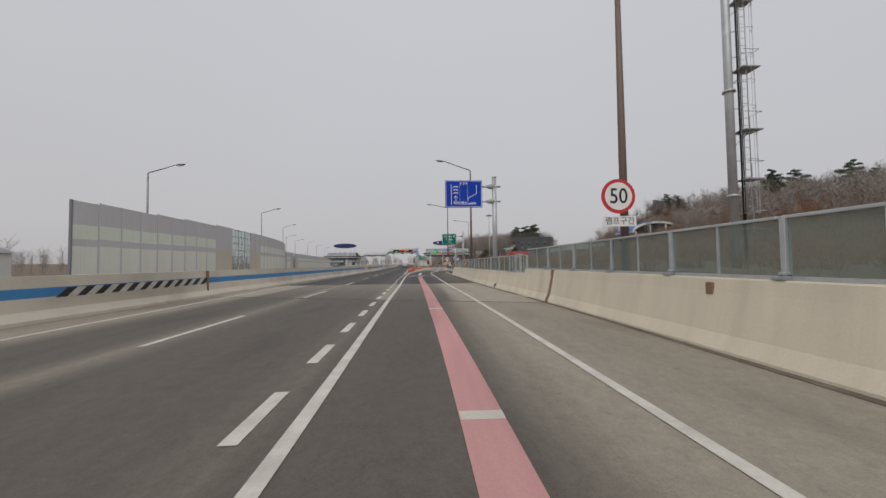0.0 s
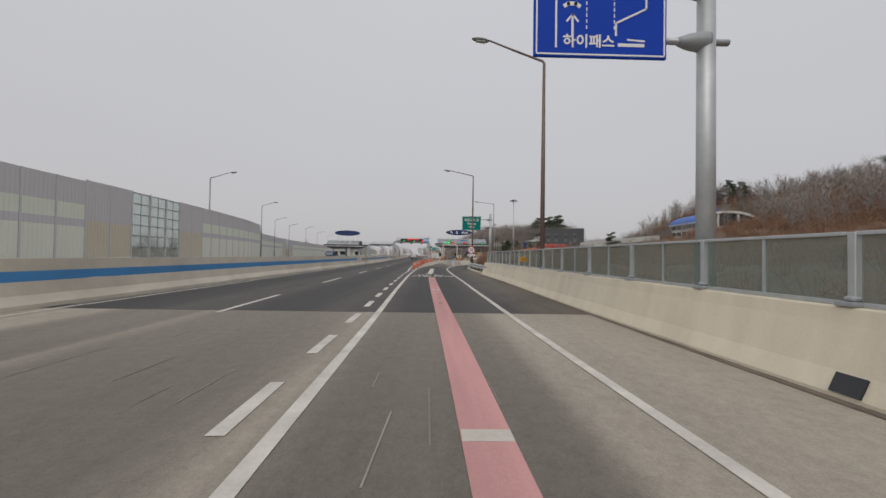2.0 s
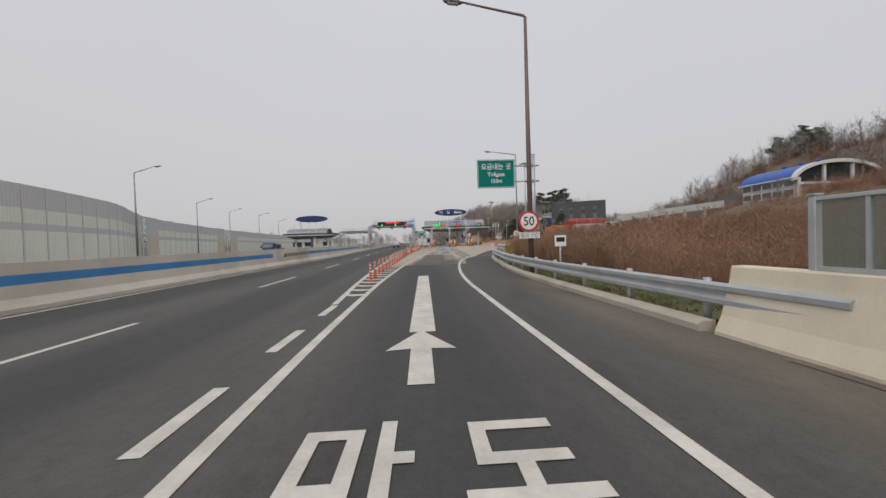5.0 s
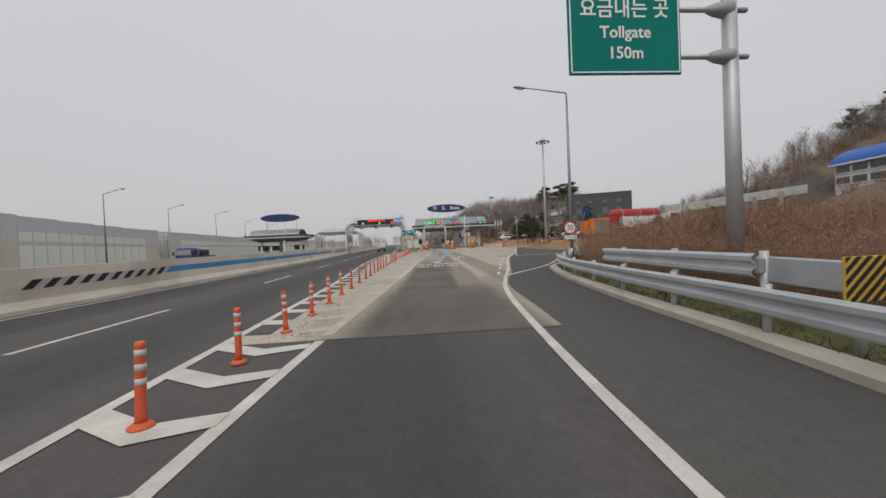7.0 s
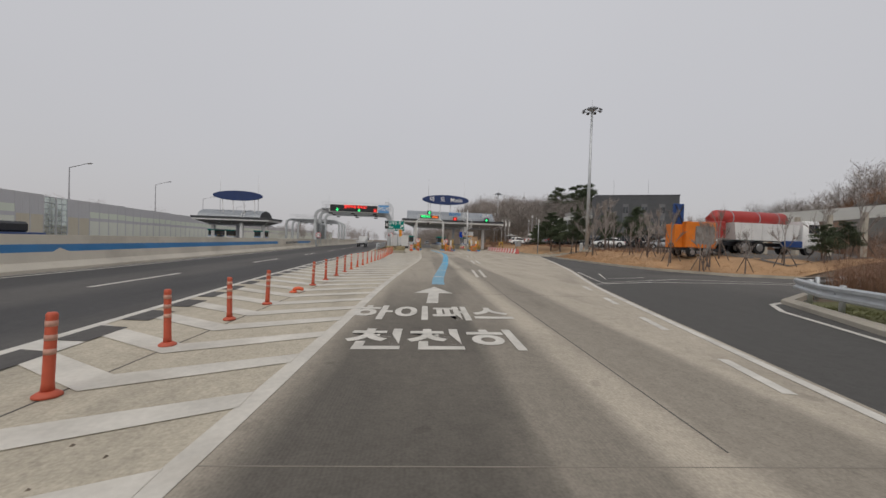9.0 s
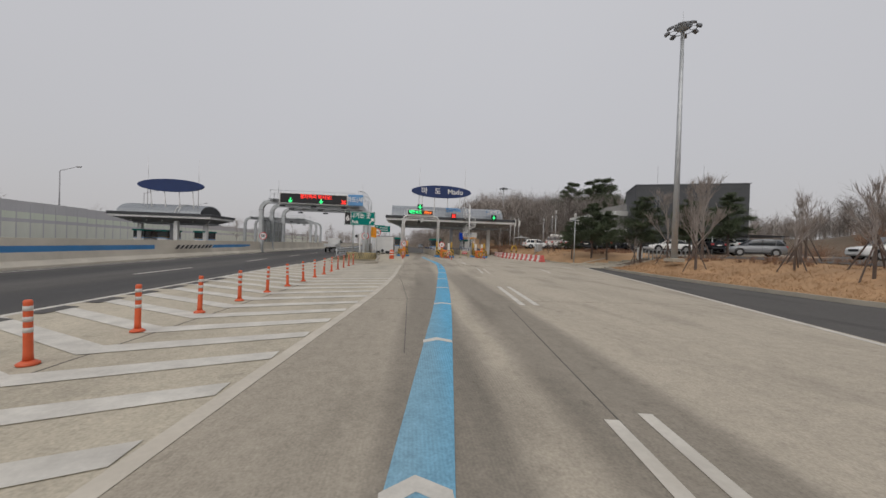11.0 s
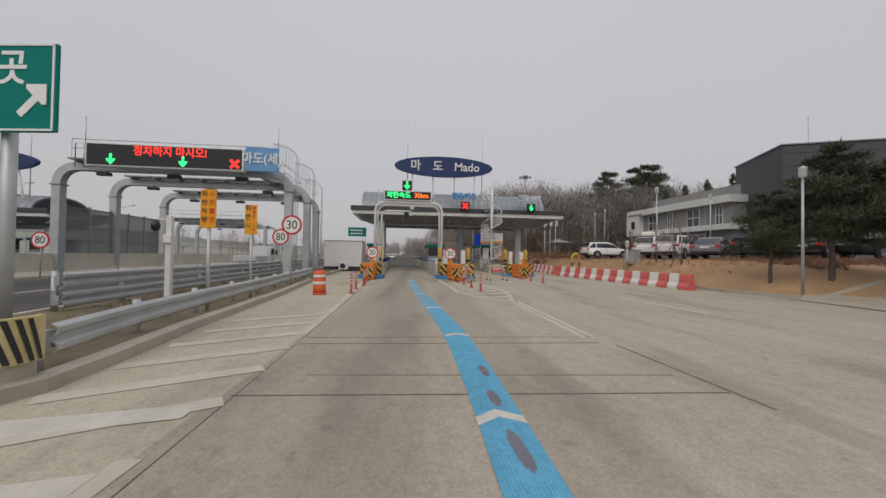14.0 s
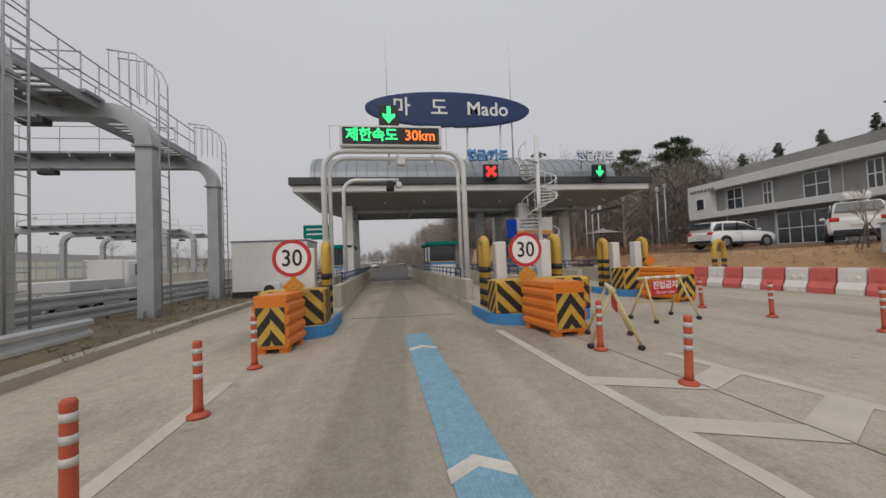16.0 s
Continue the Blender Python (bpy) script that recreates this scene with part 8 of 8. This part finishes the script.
part("arrow_board", boxed((-1.55, -0.3, 3.1), (0.85, 0.16, 1.5), 0.03), M["car_blue"], tr, "folded blue arrow board")
for s in (-1, 1):
    part("board_bar", boxed((-1.55, -0.39, 3.1), (0.1, 0.03, 1.45), 0, Matrix.Rotation(s * 0.45, 4, "Y")), M["sign_black"], tr)
wt = thing("box_truck", pose(-6.3, 154.2, 0.0, 0, 0, 90), "small white open truck on the carriageway", "truck")
part("bed", boxed((-1.3, 0, 0.98), (2.9, 1.65, 0.42), 0.03), M["white_metal"], wt)
part("chassis", boxed((-0.4, 0, 0.6), (4.4, 0.7, 0.2)), M["dark_metal"], wt)
truck_cab(wt, 1.15, "car_white", 0.78)
part("rack", tubed([(0.15, -0.75, 1.15), (0.15, -0.75, 2.0), (0.15, 0.75, 2.0), (0.15, 0.75, 1.15)], 0.03, 6), M["white_metal"], wt)
for x in (-1.7, 1.1):
    for s in (-1, 1):
        wheel(wt, x, s * 0.68, 0.33)
bp_ = thing("pickup_truck", pose(-22.0, 105.4, 0.0, 0, 0, -90), "dark blue pickup truck loaded with goods", "truck")
part("bed", boxed((-1.3, 0, 0.98), (2.9, 1.65, 0.42), 0.03), M["car_blue"], bp_)
part("chassis", boxed((-0.4, 0, 0.6), (4.4, 0.7, 0.2)), M["dark_metal"], bp_)
truck_cab(bp_, 1.15, "car_blue", 0.78)
part("load", boxed((-1.1, 0, 1.5), (1.6, 1.3, 0.7), 0.15), M["dark_metal"], bp_)
for x in (-1.7, 1.1):
    for s in (-1, 1):
        wheel(bp_, x, s * 0.68, 0.33)

# ---- hall with the blue roof, and a wall on the slope ----
hall = thing("sports_hall", pose(57.3, 99.2, 0, 0, 0, -5), "hall with a blue barrel roof and white arched gable", "hall")
hw, hl = 11.9, 10.5
part("wall", boxed((hw / 2, hl / 2 + 0.3, 6.2), (hw, hl - 0.6, 6.4)), M["panel_white"], hall)
arcp = [(hw / 2 - (hw / 2 + 0.5) * math.cos(a), 9.2 + 2.75 * math.sin(a)) for a in np.linspace(0.1, math.pi - 0.1, 19)]
bm = bmesh.new()
prism(bm, arcp + [(x, z - 0.25) for x, z in arcp[::-1]], 0.6, hl + 0.3)
part("roof", bm, M["blue_roof"], hall, "blue barrel roof")
bm = bmesh.new()
prism(bm, arcp + [(x, z - 0.5) for x, z in arcp[::-1]], -0.3, 0.6)
part("gable_arch", bm, M["panel_white"], hall, "white arched rim")
bm = bmesh.new()
prism(bm, [(x, z - 0.5) for x, z in arcp[1:-1]] + [(hw, 8.6), (0, 8.6)], 0.2, 0.5)
part("gable_glass", bm, M["window"], hall)
part("gable_sill", boxed((hw / 2, 0.1, 8.5), (hw, 0.4, 0.35)), M["panel_white"], hall)
for x in (0.2, 3.9, 8.0, hw - 0.2):
    part("gable_post", boxed((x, 0.1, 7.6 if x in (0.2, hw - 0.2) else 8.4), (0.4, 0.3, 3.6 if x in (0.2, hw - 0.2) else 5.6)), M["panel_white"], hall)
for z in (8.75, 7.3):
    for k in range(5):
        w_ = part("window", boxed((-0.03, 1.5 + k * 2.0, z), (0.08, 1.6, 0.85)), M["window"], hall)
        part("sill", boxed((-0.1, 1.5 + k * 2.0, z - 0.5), (0.2, 1.8, 0.1)), M["panel_white"], w_)
part("eaves", boxed((-0.3, hl / 2 + 0.3, 9.42), (0.6, hl, 0.22)), M["panel_white"], hall)
for y in (3, 6, 9):
    part("roof_vent", lathe(bmesh.new(), [(0.2, 11.8), (0.2, 12.2), (0.34, 12.35), (0.2, 12.6)], 10, (hw / 2, y, 0)), M["blue_roof"], hall)
slope = [(38.5, 116.0), (44, 114.6), (50, 113.2), (56.5, 111.7)]
rw = thing("parapet_wall", pose(0, 0, 0), "pale concrete parapet on short piers along the slope", "wall")
for (ax, ay), (bx, by) in zip(slope, slope[1:]):
    za, zb = 4.6 + (ax - 38.5) * 0.11, 4.6 + (bx - 38.5) * 0.11
    bm = bmesh.new()
    q = [(ax, ay, za - 0.4), (bx, by, zb - 0.4), (bx, by, zb + 0.8), (ax, ay, za + 0.8)]
    va = [bm.verts.new(p) for p in q]
    bm.faces.new(va)
    bmesh.ops.solidify(bm, geom=bm.faces[:], thickness=0.25)
    part("parapet", bm, M["panel_white"], rw)
    for u in (0.0, 0.5):
        x, y = ax + (bx - ax) * u, ay + (by - ay) * u
        part("pier", boxed((x, y, 2.8 + (x - 38.5) * 0.055), (0.4, 0.4, 4.0 + (x - 38.5) * 0.11)), M["kerb"], rw)
# sheds far left behind the noise wall
for x, y, w, d_, h, c in ((-62, 52, 12, 8, 4.2, "panel_grey"), (-78, 60, 14, 9, 5, "noise_beige"), (-46, 44, 6, 5, 3.4, "panel_white"), (-95, 75, 20, 12, 6, "panel_grey")):
    t = thing("shed", pose(x, y, 0.0, 0, 0, 15), "low grey shed with a shallow pitched roof", "shed", "sheds beyond the road")
    part("wall", boxed((0, 0, h / 2 - 0.2), (w, d_, h)), M[c], t)
    bm = bmesh.new()
    prism(bm, [(-w / 2 - 0.3, h - 0.25), (0, h + 1.3), (w / 2 + 0.3, h - 0.25)], -d_ / 2 - 0.3, d_ / 2 + 0.3)
    part("roof", bm, M["grey_metal"], t)
    part("door", boxed((w * 0.2, -d_ / 2 - 0.03, 1.0), (1.8, 0.06, 2.2)), M["galv_dull"], t)
    part("window", boxed((-w * 0.25, -d_ / 2 - 0.03, 1.7), (1.4, 0.06, 0.9)), M["window"], t)

# pale kerb stones along the lawn beside the drive
for (ax, ay), (bx, by) in zip(LAWN_EDGE[:4], LAWN_EDGE[1:4]):
    n_k = max(1, round(math.hypot(bx - ax, by - ay) / 1.0))
    for k in range(n_k):
        u = (k + 0.5) / n_k
        x, y = ax + (bx - ax) * u, ay + (by - ay) * u
        st = thing("kerb_stone", pose(x, y, max(rise(x, y), 0), 0, 0, math.degrees(math.atan2(by - ay, bx - ax))), "pale concrete kerb stone along the dry lawn", "kerb", "drive kerb stones")
        part("stone", boxed((0, 0, 0.06), (math.hypot(bx - ax, by - ay) / n_k - 0.01, 0.16, 0.22), 0.015), M["kerb"], st)

# ---- trees and shrubs ----
class Wood:
    """Collects tapered limbs as plain triangles."""

    def __init__(self):
        self.v, self.f, self.n = [], [], 0

    def limb(self, p, q, r0, r1, seg=4):
        p, q = np.array(p, float), np.array(q, float)
        d = q - p
        ln = np.linalg.norm(d)
        if ln < 1e-6:
            return
        d /= ln
        s = np.cross(d, (0.31, 0.92, 0.2))
        s /= np.linalg.norm(s)
        u = np.cross(d, s)
        for k in range(seg):
            a = 2 * math.pi * k / seg
            o = s * math.cos(a) + u * math.sin(a)
            self.v += [tuple(p + o * r0), tuple(q + o * r1)]
        for k in range(seg):
            a, b = self.n + 2 * k, self.n + 2 * ((k + 1) % seg)
            self.f.append((a, b, b + 1, a + 1))
        self.n += 2 * seg

    def blade(self, p, q, w, rnd):
        """A thin pointed twig or needle tuft with three sides."""
        p, q = np.array(p, float), np.array(q, float)
        s = np.array([rnd.uniform(-1, 1), rnd.uniform(-1, 1), rnd.uniform(-0.4, 0.4)])
        s = s / (np.linalg.norm(s) + 1e-6) * w
        self.v += [tuple(p - s), tuple(p + s), tuple(q)]
        self.f.append((self.n, self.n + 1, self.n + 2))
        self.n += 3


def grow(w, rnd, p, d, ln, r, depth, spread, twigs=None, tw=0.012, up=0.12):
    """One limb with its branches; twigs fill the ends."""
    q = p + d * ln
    w.limb(p, q, r, r * 0.62, 5 if depth > 2 else 3)
    if depth == 0:
        for _ in range(3):
            o = d + np.array([rnd.gauss(0, 0.5), rnd.gauss(0, 0.5), rnd.gauss(0.1, 0.4)])
            (twigs or w).blade(q - d * ln * rnd.uniform(0, 0.7), q + o * ln * 0.8, tw, rnd)
        return
    for k in range(3 if depth > 1 else 4):
        o = d + np.array([rnd.gauss(0, spread), rnd.gauss(0, spread), rnd.gauss(up, spread * 0.5)])
        o /= np.linalg.norm(o)
        st = p + d * ln * rnd.uniform(0.5, 1.0)
        grow(w, rnd, st, o, ln * rnd.uniform(0.55, 0.8), r * 0.55, depth - 1, spread, twigs, tw, up)


def bare_tree(seed, h, depth=4, spread=0.42, stakes=False):
    rnd = random.Random(seed)
    t = thing("bare_tree", pose(0, 0, 0), "leafless young tree held by wooden stakes" if stakes else "leafless winter tree with fine twigs", "tree", "bare trees")
    trunk, tw = Wood(), Wood()
    base = h * (0.34 if not stakes else 0.30)
    trunk.limb((0, 0, -0.1), (0, 0, base), h * 0.014, h * 0.010, 7)
    grow(tw, rnd, np.array([0, 0, base]), np.array([0.03, 0.02, 1.0]), h * 0.26, h * 0.009, depth, spread, None, 0.010)
    for k in range(3):
        a = k * 2.1 + rnd.random()
        grow(tw, rnd, np.array([0, 0, base * rnd.uniform(0.75, 1)]), np.array([math.cos(a) * 0.55, math.sin(a) * 0.55, 0.8]), h * 0.17, h * 0.006, depth - 1, spread, None, 0.010)
    mesh_part("trunk", trunk.v, trunk.f, M["bark"], t)
    mesh_part("crown", tw.v, tw.f, M["twig"], t)
    if stakes:
        for k in range(3):
            a = k * 2.09 + 0.4
            part("stake", tubed([(0.75 * math.cos(a), 0.75 * math.sin(a), -0.15), (0.06 * math.cos(a), 0.06 * math.sin(a), 1.35)], 0.03, 5), M["bark"], t)
    return t


def pine(seed, h, label="dark green pine with layered branches", full=1.0):
    rnd = random.Random(seed)
    t = thing("pine_tree", pose(0, 0, 0), label, "tree", "pines")
    trunk, nd = Wood(), Wood()
    pts = [np.array([0, 0, -0.1])]
    for k in range(6):
        pts.append(np.array([rnd.gauss(0, 0.03) * h * 0.3, rnd.gauss(0, 0.03) * h * 0.3, h * (k + 1) / 6.3]))
    for k in range(6):
        trunk.limb(pts[k], pts[k + 1], h * 0.021 * (1 - k / 7), h * 0.021 * (1 - (k + 1) / 7), 7)
    n_l = int(19 * full)
    for k in range(n_l):
        u = 0.30 + 0.68 * k / (n_l - 1)
        z = h * u
        base = np.array([np.interp(z, [p[2] for p in pts], [p[0] for p in pts]), np.interp(z, [p[2] for p in pts], [p[1] for p in pts]), z])
        a = k * 2.4 + rnd.uniform(-0.4, 0.4)
        reach = h * (0.06 + 0.25 * math.sin(min(1, (1.03 - u) * 1.5) * 1.5)) * rnd.uniform(0.75, 1.15)
        tip = base + np.array([math.cos(a) * reach, math.sin(a) * reach, reach * rnd.uniform(0.05, 0.3)])
        trunk.limb(base, tip, h * 0.007, h * 0.003, 4)
        for c in range(9):
            v = rnd.uniform(0.3, 1.05)
            cc = base + (tip - base) * v + np.array([rnd.gauss(0, 0.16), rnd.gauss(0, 0.16), rnd.gauss(0.02, 0.05)]) * reach
            rad = reach * 0.36 + h * 0.022
            for _ in range(84):
                o = np.array([rnd.gauss(0, 1), rnd.gauss(0, 1), rnd.gauss(0.25, 0.6)])
                o /= np.linalg.norm(o)
                s = cc + o * rad * rnd.uniform(0.1, 1.0) * np.array([1, 1, 0.6])
                q = np.array([rnd.gauss(0, 0.5), rnd.gauss(0, 0.5), rnd.gauss(0.3, 0.4)])
                nd.blade(s, s + (o * 0.5 + q) * rad * 0.42, h * 0.0052, rnd)
    mesh_part("trunk", trunk.v, trunk.f, M["bark"], t)
    mesh_part("crown", nd.v, nd.f, M["needle"], t)
    return t


def put(ob, x, y, turn=0, s=1.0, z=None):
    ob.matrix_basis = pose(x, y, max(rise(x, y), 0) if z is None else z, 0, 0, turn)
    return ob


def again(ob, x, y, turn, s=1.0):
    o = copy_thing(ob, pose(x, y, max(rise(x, y), 0), 0, 0, turn))
    o.scale = (s, s, s)
    return o


pa = put(pine(1, 4.0), 21.8, 135.6)
pb = put(pine(2, 5.6), 23.4, 134.5, 40)
pc = put(pine(3, 4.8), 24.2, 132.9, 80)
again(pb, 24.0, 127.3, 120, 1.02)
again(pa, 28.0, 126.8, 200, 1.2)
again(pc, 32.0, 127.2, 60, 1.15)
again(pa, 27.4, 101.6, 20, 0.58)
again(pc, 29.8, 102.4, 140, 0.5)
again(pb, 33.5, 101.5, 220, 0.5)
pd = put(pine(7, 15.0, "tall old pine with a broad dark crown"), 53.0, 190)
again(pd, 58.0, 193, 70, 1.05)
again(pd, 50.0, 196, 140, 0.95)
rh = random.Random(77)
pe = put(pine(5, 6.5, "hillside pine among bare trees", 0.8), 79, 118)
# hill pines wear the needle colour that has haze painted in
pe.children[1].data.materials[0] = M["hazy_needle"]
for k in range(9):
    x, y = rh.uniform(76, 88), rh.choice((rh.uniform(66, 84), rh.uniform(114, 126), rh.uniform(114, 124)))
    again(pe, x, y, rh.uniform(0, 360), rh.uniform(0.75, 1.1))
sp = put(pine(9, 2.6, "small lone pine on the slope", 0.6), 17.2, 55.0)
for k in range(6):
    again(pa, 41.5, 150.5 + k * 3.4, 40 * k).matrix_basis = pose(41.5, 150.5 + k * 3.4, 8.35, 0, 0, 40 * k) @ Matrix.Diagonal((0.36, 0.36, 0.62, 1))

ta = put(bare_tree(11, 6.0, 4, 0.2), 25.9, 123.9)
tb = put(bare_tree(12, 6.0, 4, 0.2, True), 23.4, 123.4)
td = put(bare_tree(14, 4.2, 3, 0.24, True), 22.0, 104.5)
for x, y, s in ((21.6, 118.6, 1.0), (24.6, 121.6, 1.1), (27.5, 124.8, 0.9), (23.2, 127.0, 0.7)):
    again(tb, x, y, x * 40, s)
for k in range(16):
    x, y = (20.9 + (k % 3) * 1.5 + 0.2 * k, 103.5 + k * 1.15) if k < 12 else (23 + (k - 12) * 2.6, 102.4)
    again(td, x, y, k * 67, 0.8 + 0.12 * (k % 4))
for x, y, s in ((22.3, 143.5, 0.8), (22.6, 146.5, 0.7), (24.2, 144.4, 0.85), (22.0, 141.0, 0.8)):
    again(td, x, y, x * 50, s)

# far woods on the hill, one mass of bare trees
rw_ = random.Random(21)


rv = np.random.default_rng(33)


def blade_mesh(name, parts_, material, label, category):
    """One mass of thin three-cornered twigs from (root, tip, half width) arrays."""
    vs = []
    for p, q, w in parts_:
        s = rv.normal(size=p.shape) * (1, 1, 0.4)
        s *= (w / np.linalg.norm(s, axis=1))[:, None]
        vs.append(np.stack([p - s, p + s, q], 1).reshape(-1, 3))
    v = np.concatenate(vs)
    f = np.arange(len(v)).reshape(-1, 3)
    return tagged(mesh_part(name, v.tolist(), f.tolist(), material), label, category, kind="stuff")


def wood_stuff(name, spots, label, mat_name="twig", hmin=5, hmax=9, fan=60, tw=0.035, low=0.2):
    n = len(spots)
    root = np.array([(x, y, max(rise(x, y), 0) - 0.1) for x, y in spots])
    h = rv.uniform(hmin, hmax, n)
    top = root + np.stack([rv.normal(0, 0.2, n), rv.normal(0, 0.2, n), h * 0.8], 1)
    out = [(root, top, h * 0.014)]
    H, R = np.repeat(h, fan), np.repeat(root, fan, 0)
    u, a = rv.uniform(low, 0.85, n * fan), rv.uniform(0, 2 * math.pi, n * fan)
    b0 = R + np.stack([0 * u, 0 * u, H * u * 0.85], 1)
    rr = H * rv.uniform(0.12, 0.34, n * fan) * (1.15 - u * 0.6)
    e = b0 + np.stack([np.cos(a) * rr, np.sin(a) * rr, H * rv.uniform(0.06, 0.26, n * fan)], 1)
    out.append((b0, e, tw * H / 7))
    for _ in range(3):
        s = b0 + (e - b0) * rv.uniform(0.35, 1, (n * fan, 1))
        t = s + np.stack([rv.normal(0, 0.6, n * fan), rv.normal(0, 0.6, n * fan), rv.uniform(0.1, 0.9, n * fan)], 1) * (H / 8)[:, None]
        out.append((s, t, tw * 0.6 * H / 7))
    return blade_mesh(name, out, M[mat_name], label, "woodland")


spots = []
while len(spots) < 2100:
    x, y = rw_.uniform(52, 105), rw_.uniform(10, 215)
    if rise(x, y) > 4.0 and not (54 < x < 72 and 90 < y < 113) and not (x < 60 and 138 < y < 172) and rw_.random() < np.interp(x, [52, 64, 80, 105], [0.25, 0.8, 1, 0.7]):
        spots.append((x, y))
wood_stuff("hill_woods", spots, "leafless brown woodland on the hillside", hmin=3.5, hmax=6.8, fan=54)
spots = [(rw_.uniform(36, 66), rw_.uniform(178, 262)) for _ in range(420)] + [(rw_.uniform(22, 36), rw_.uniform(176, 240)) for _ in range(200)]
wood_stuff("gate_woods", spots, "leafless woodland behind the toll office", hmin=9, hmax=14.5, fan=110, tw=0.026, low=0.06)
spots = [(rw_.uniform(-14, 40), rw_.uniform(330, 470)) for _ in range(150)] + [(rw_.uniform(9, 46), rw_.uniform(262, 335)) for _ in range(260)]
wood_stuff("far_woods", spots, "distant leafless woods beyond the gate", hmin=7, hmax=12, fan=44)
spots = [(rw_.uniform(-130, -58), rw_.uniform(120, 380)) for _ in range(170)] + [(rw_.uniform(-48, -20), rw_.uniform(215, 420)) for _ in range(80)] + [(rw_.uniform(-240, -70), rw_.uniform(70, 200)) for _ in range(150)]
wood_stuff("left_woods", spots, "distant leafless trees across the carriageway", hmin=5, hmax=10, fan=44)


# reddish shrubs behind the guard rail
def thicket(name, spots, label, hmin, hmax, n_tw=46, material="shrub", wide=0.75, tw=0.013):
    root = np.repeat(np.array([(x, y, max(rise(x, y), 0.0) - 0.05) for x, y, s in spots]), n_tw, 0)
    s = np.repeat(np.array([k[2] for k in spots]), n_tw)
    n = len(s)
    a, rr, h = rv.uniform(0, 2 * math.pi, n), rv.uniform(0, wide, n) * s, rv.uniform(hmin, hmax, n) * s
    d = np.stack([np.cos(a) * rr, np.sin(a) * rr, 0 * a], 1)
    p = root + d * 0.4
    q = root + d + np.stack([0 * a, 0 * a, h * rv.uniform(0.4, 0.9, n)], 1)
    out = [(p, q, np.full(n, tw))]
    for _ in range(2):
        m_ = p + (q - p) * rv.uniform(0.4, 1.0, (n, 1))
        out.append((m_, m_ + np.stack([rv.normal(0, 0.22, n), rv.normal(0, 0.22, n), rv.uniform(0.02, 0.3, n)], 1) * s[:, None], np.full(n, tw * 0.8)))
    return blade_mesh(name, out, M[material], label, "shrubs")


def verge_edge(y):
    return along([(6.9, 50), (6.5, 60), (6.8, 68), (7.6, 74), (8.4, 78), (10, 82), (12.5, 87), (15.5, 90.5)], y)


sp_ = []
while len(sp_) < 2000:
    y = rw_.uniform(50, 92)
    x = verge_edge(y) + rw_.expovariate(1 / 6.0)
    if x < 40:
        sp_.append((x, y, rw_.uniform(0.8, 1.25)))
thicket("roadside_shrubs", sp_, "dense dry reddish-brown shrubs on the verge", 1.1, 2.1, 78, "shrub", 0.75, 0.0062)
sp_ = []
while len(sp_) < 1300:
    x, y = rw_.uniform(9, 75), rw_.uniform(8, 100)
    if x > (9 + max(0, 50 - y) * 0.1 if y < 50 else verge_edge(y) + 1.5) and not (y > 92 and x < 45) and not (52 < x < 84 and 98 < y):
        sp_.append((x, y, rw_.uniform(0.9, 1.5)))
sp_ += [(rw_.uniform(50, 92), rw_.uniform(55, 138), rw_.uniform(1.2, 1.9)) for _ in range(1300)]
thicket("slope_shrubs", [k_ for k_ in sp_ if not (54 < k_[0] < 71 and 93 < k_[1] < 112)], "dry brown scrub on the slope behind the fence", 0.9, 1.9, 44, "shrub", 1.1, 0.019)
thicket("office_shrubs", [(rw_.uniform(19.9, 33), rw_.uniform(158, 176), rw_.uniform(0.5, 0.8)) for _ in range(420)] + [(rw_.uniform(24, 31), rw_.uniform(139.5, 141.8), 0.4) for _ in range(60)] + [(rw_.uniform(24.5, 29), rw_.uniform(135.2, 139), 0.4) for _ in range(70)] + [(rw_.uniform(23.5, 27), rw_.uniform(113, 126), 0.4) for _ in range(60)], "low brown clipped shrubs by the office slope", 0.9, 1.5, 34, "shrub", 0.8, 0.014)

# dry grass tufts and verge weeds
def tufts(name, spots, material, label, h0, h1):
    w = Wood()
    for x, y, z in spots:
        for _ in range(5):
            h = rw_.uniform(h0, h1)
            w.blade((x + rw_.gauss(0, 0.05), y + rw_.gauss(0, 0.05), z), (x + rw_.gauss(0, 0.12), y + rw_.gauss(0, 0.12), z + h), 0.008, rw_)
    return tagged(mesh_part(name, w.v, w.f, M[material]), label, "grass", kind="stuff")


sp_ = []
while len(sp_) < 5200:
    y = rw_.uniform(100.6, 127.4)
    x = along(KERB2, y) + 0.2 + rw_.expovariate(1 / 3.0)
    if x < 40:
        sp_.append((x, y, max(rise(x, y), 0) + 0.05))
while len(sp_) < 8200:
    x, y = rw_.uniform(21.2, 27), rw_.uniform(138, 160)
    sp_.append((x, y, max(rise(x, y), 0) + 0.05))
tufts("dry_grass", sp_, "straw", "dry straw-coloured grass tufts", 0.06, 0.2)
sp_ = [(rw_.uniform(-1.6, 1.2), rw_.uniform(126.5, 157), 0.14) for _ in range(420)]
sp_ += [(along(KERB_RIGHT, y) + rw_.uniform(0.35, 1.6), y, max(rise(along(KERB_RIGHT, y) + 1, y), 0.0) + 0.08) for y in [rw_.uniform(53, 90) for _ in range(2600)]]
tufts("verge_grass", sp_, "moss", "short olive weeds along the verges", 0.05, 0.16)
patch("ground_verge", lambda y: along(KERB_RIGHT, min(y, 91)) + 0.26, lambda y: along(KERB_RIGHT, min(y, 91)) + 2.6, 52.5, 91, 0.09, M["moss"], "weedy strip between kerb and shrubs", "verge", 1.0, 5)
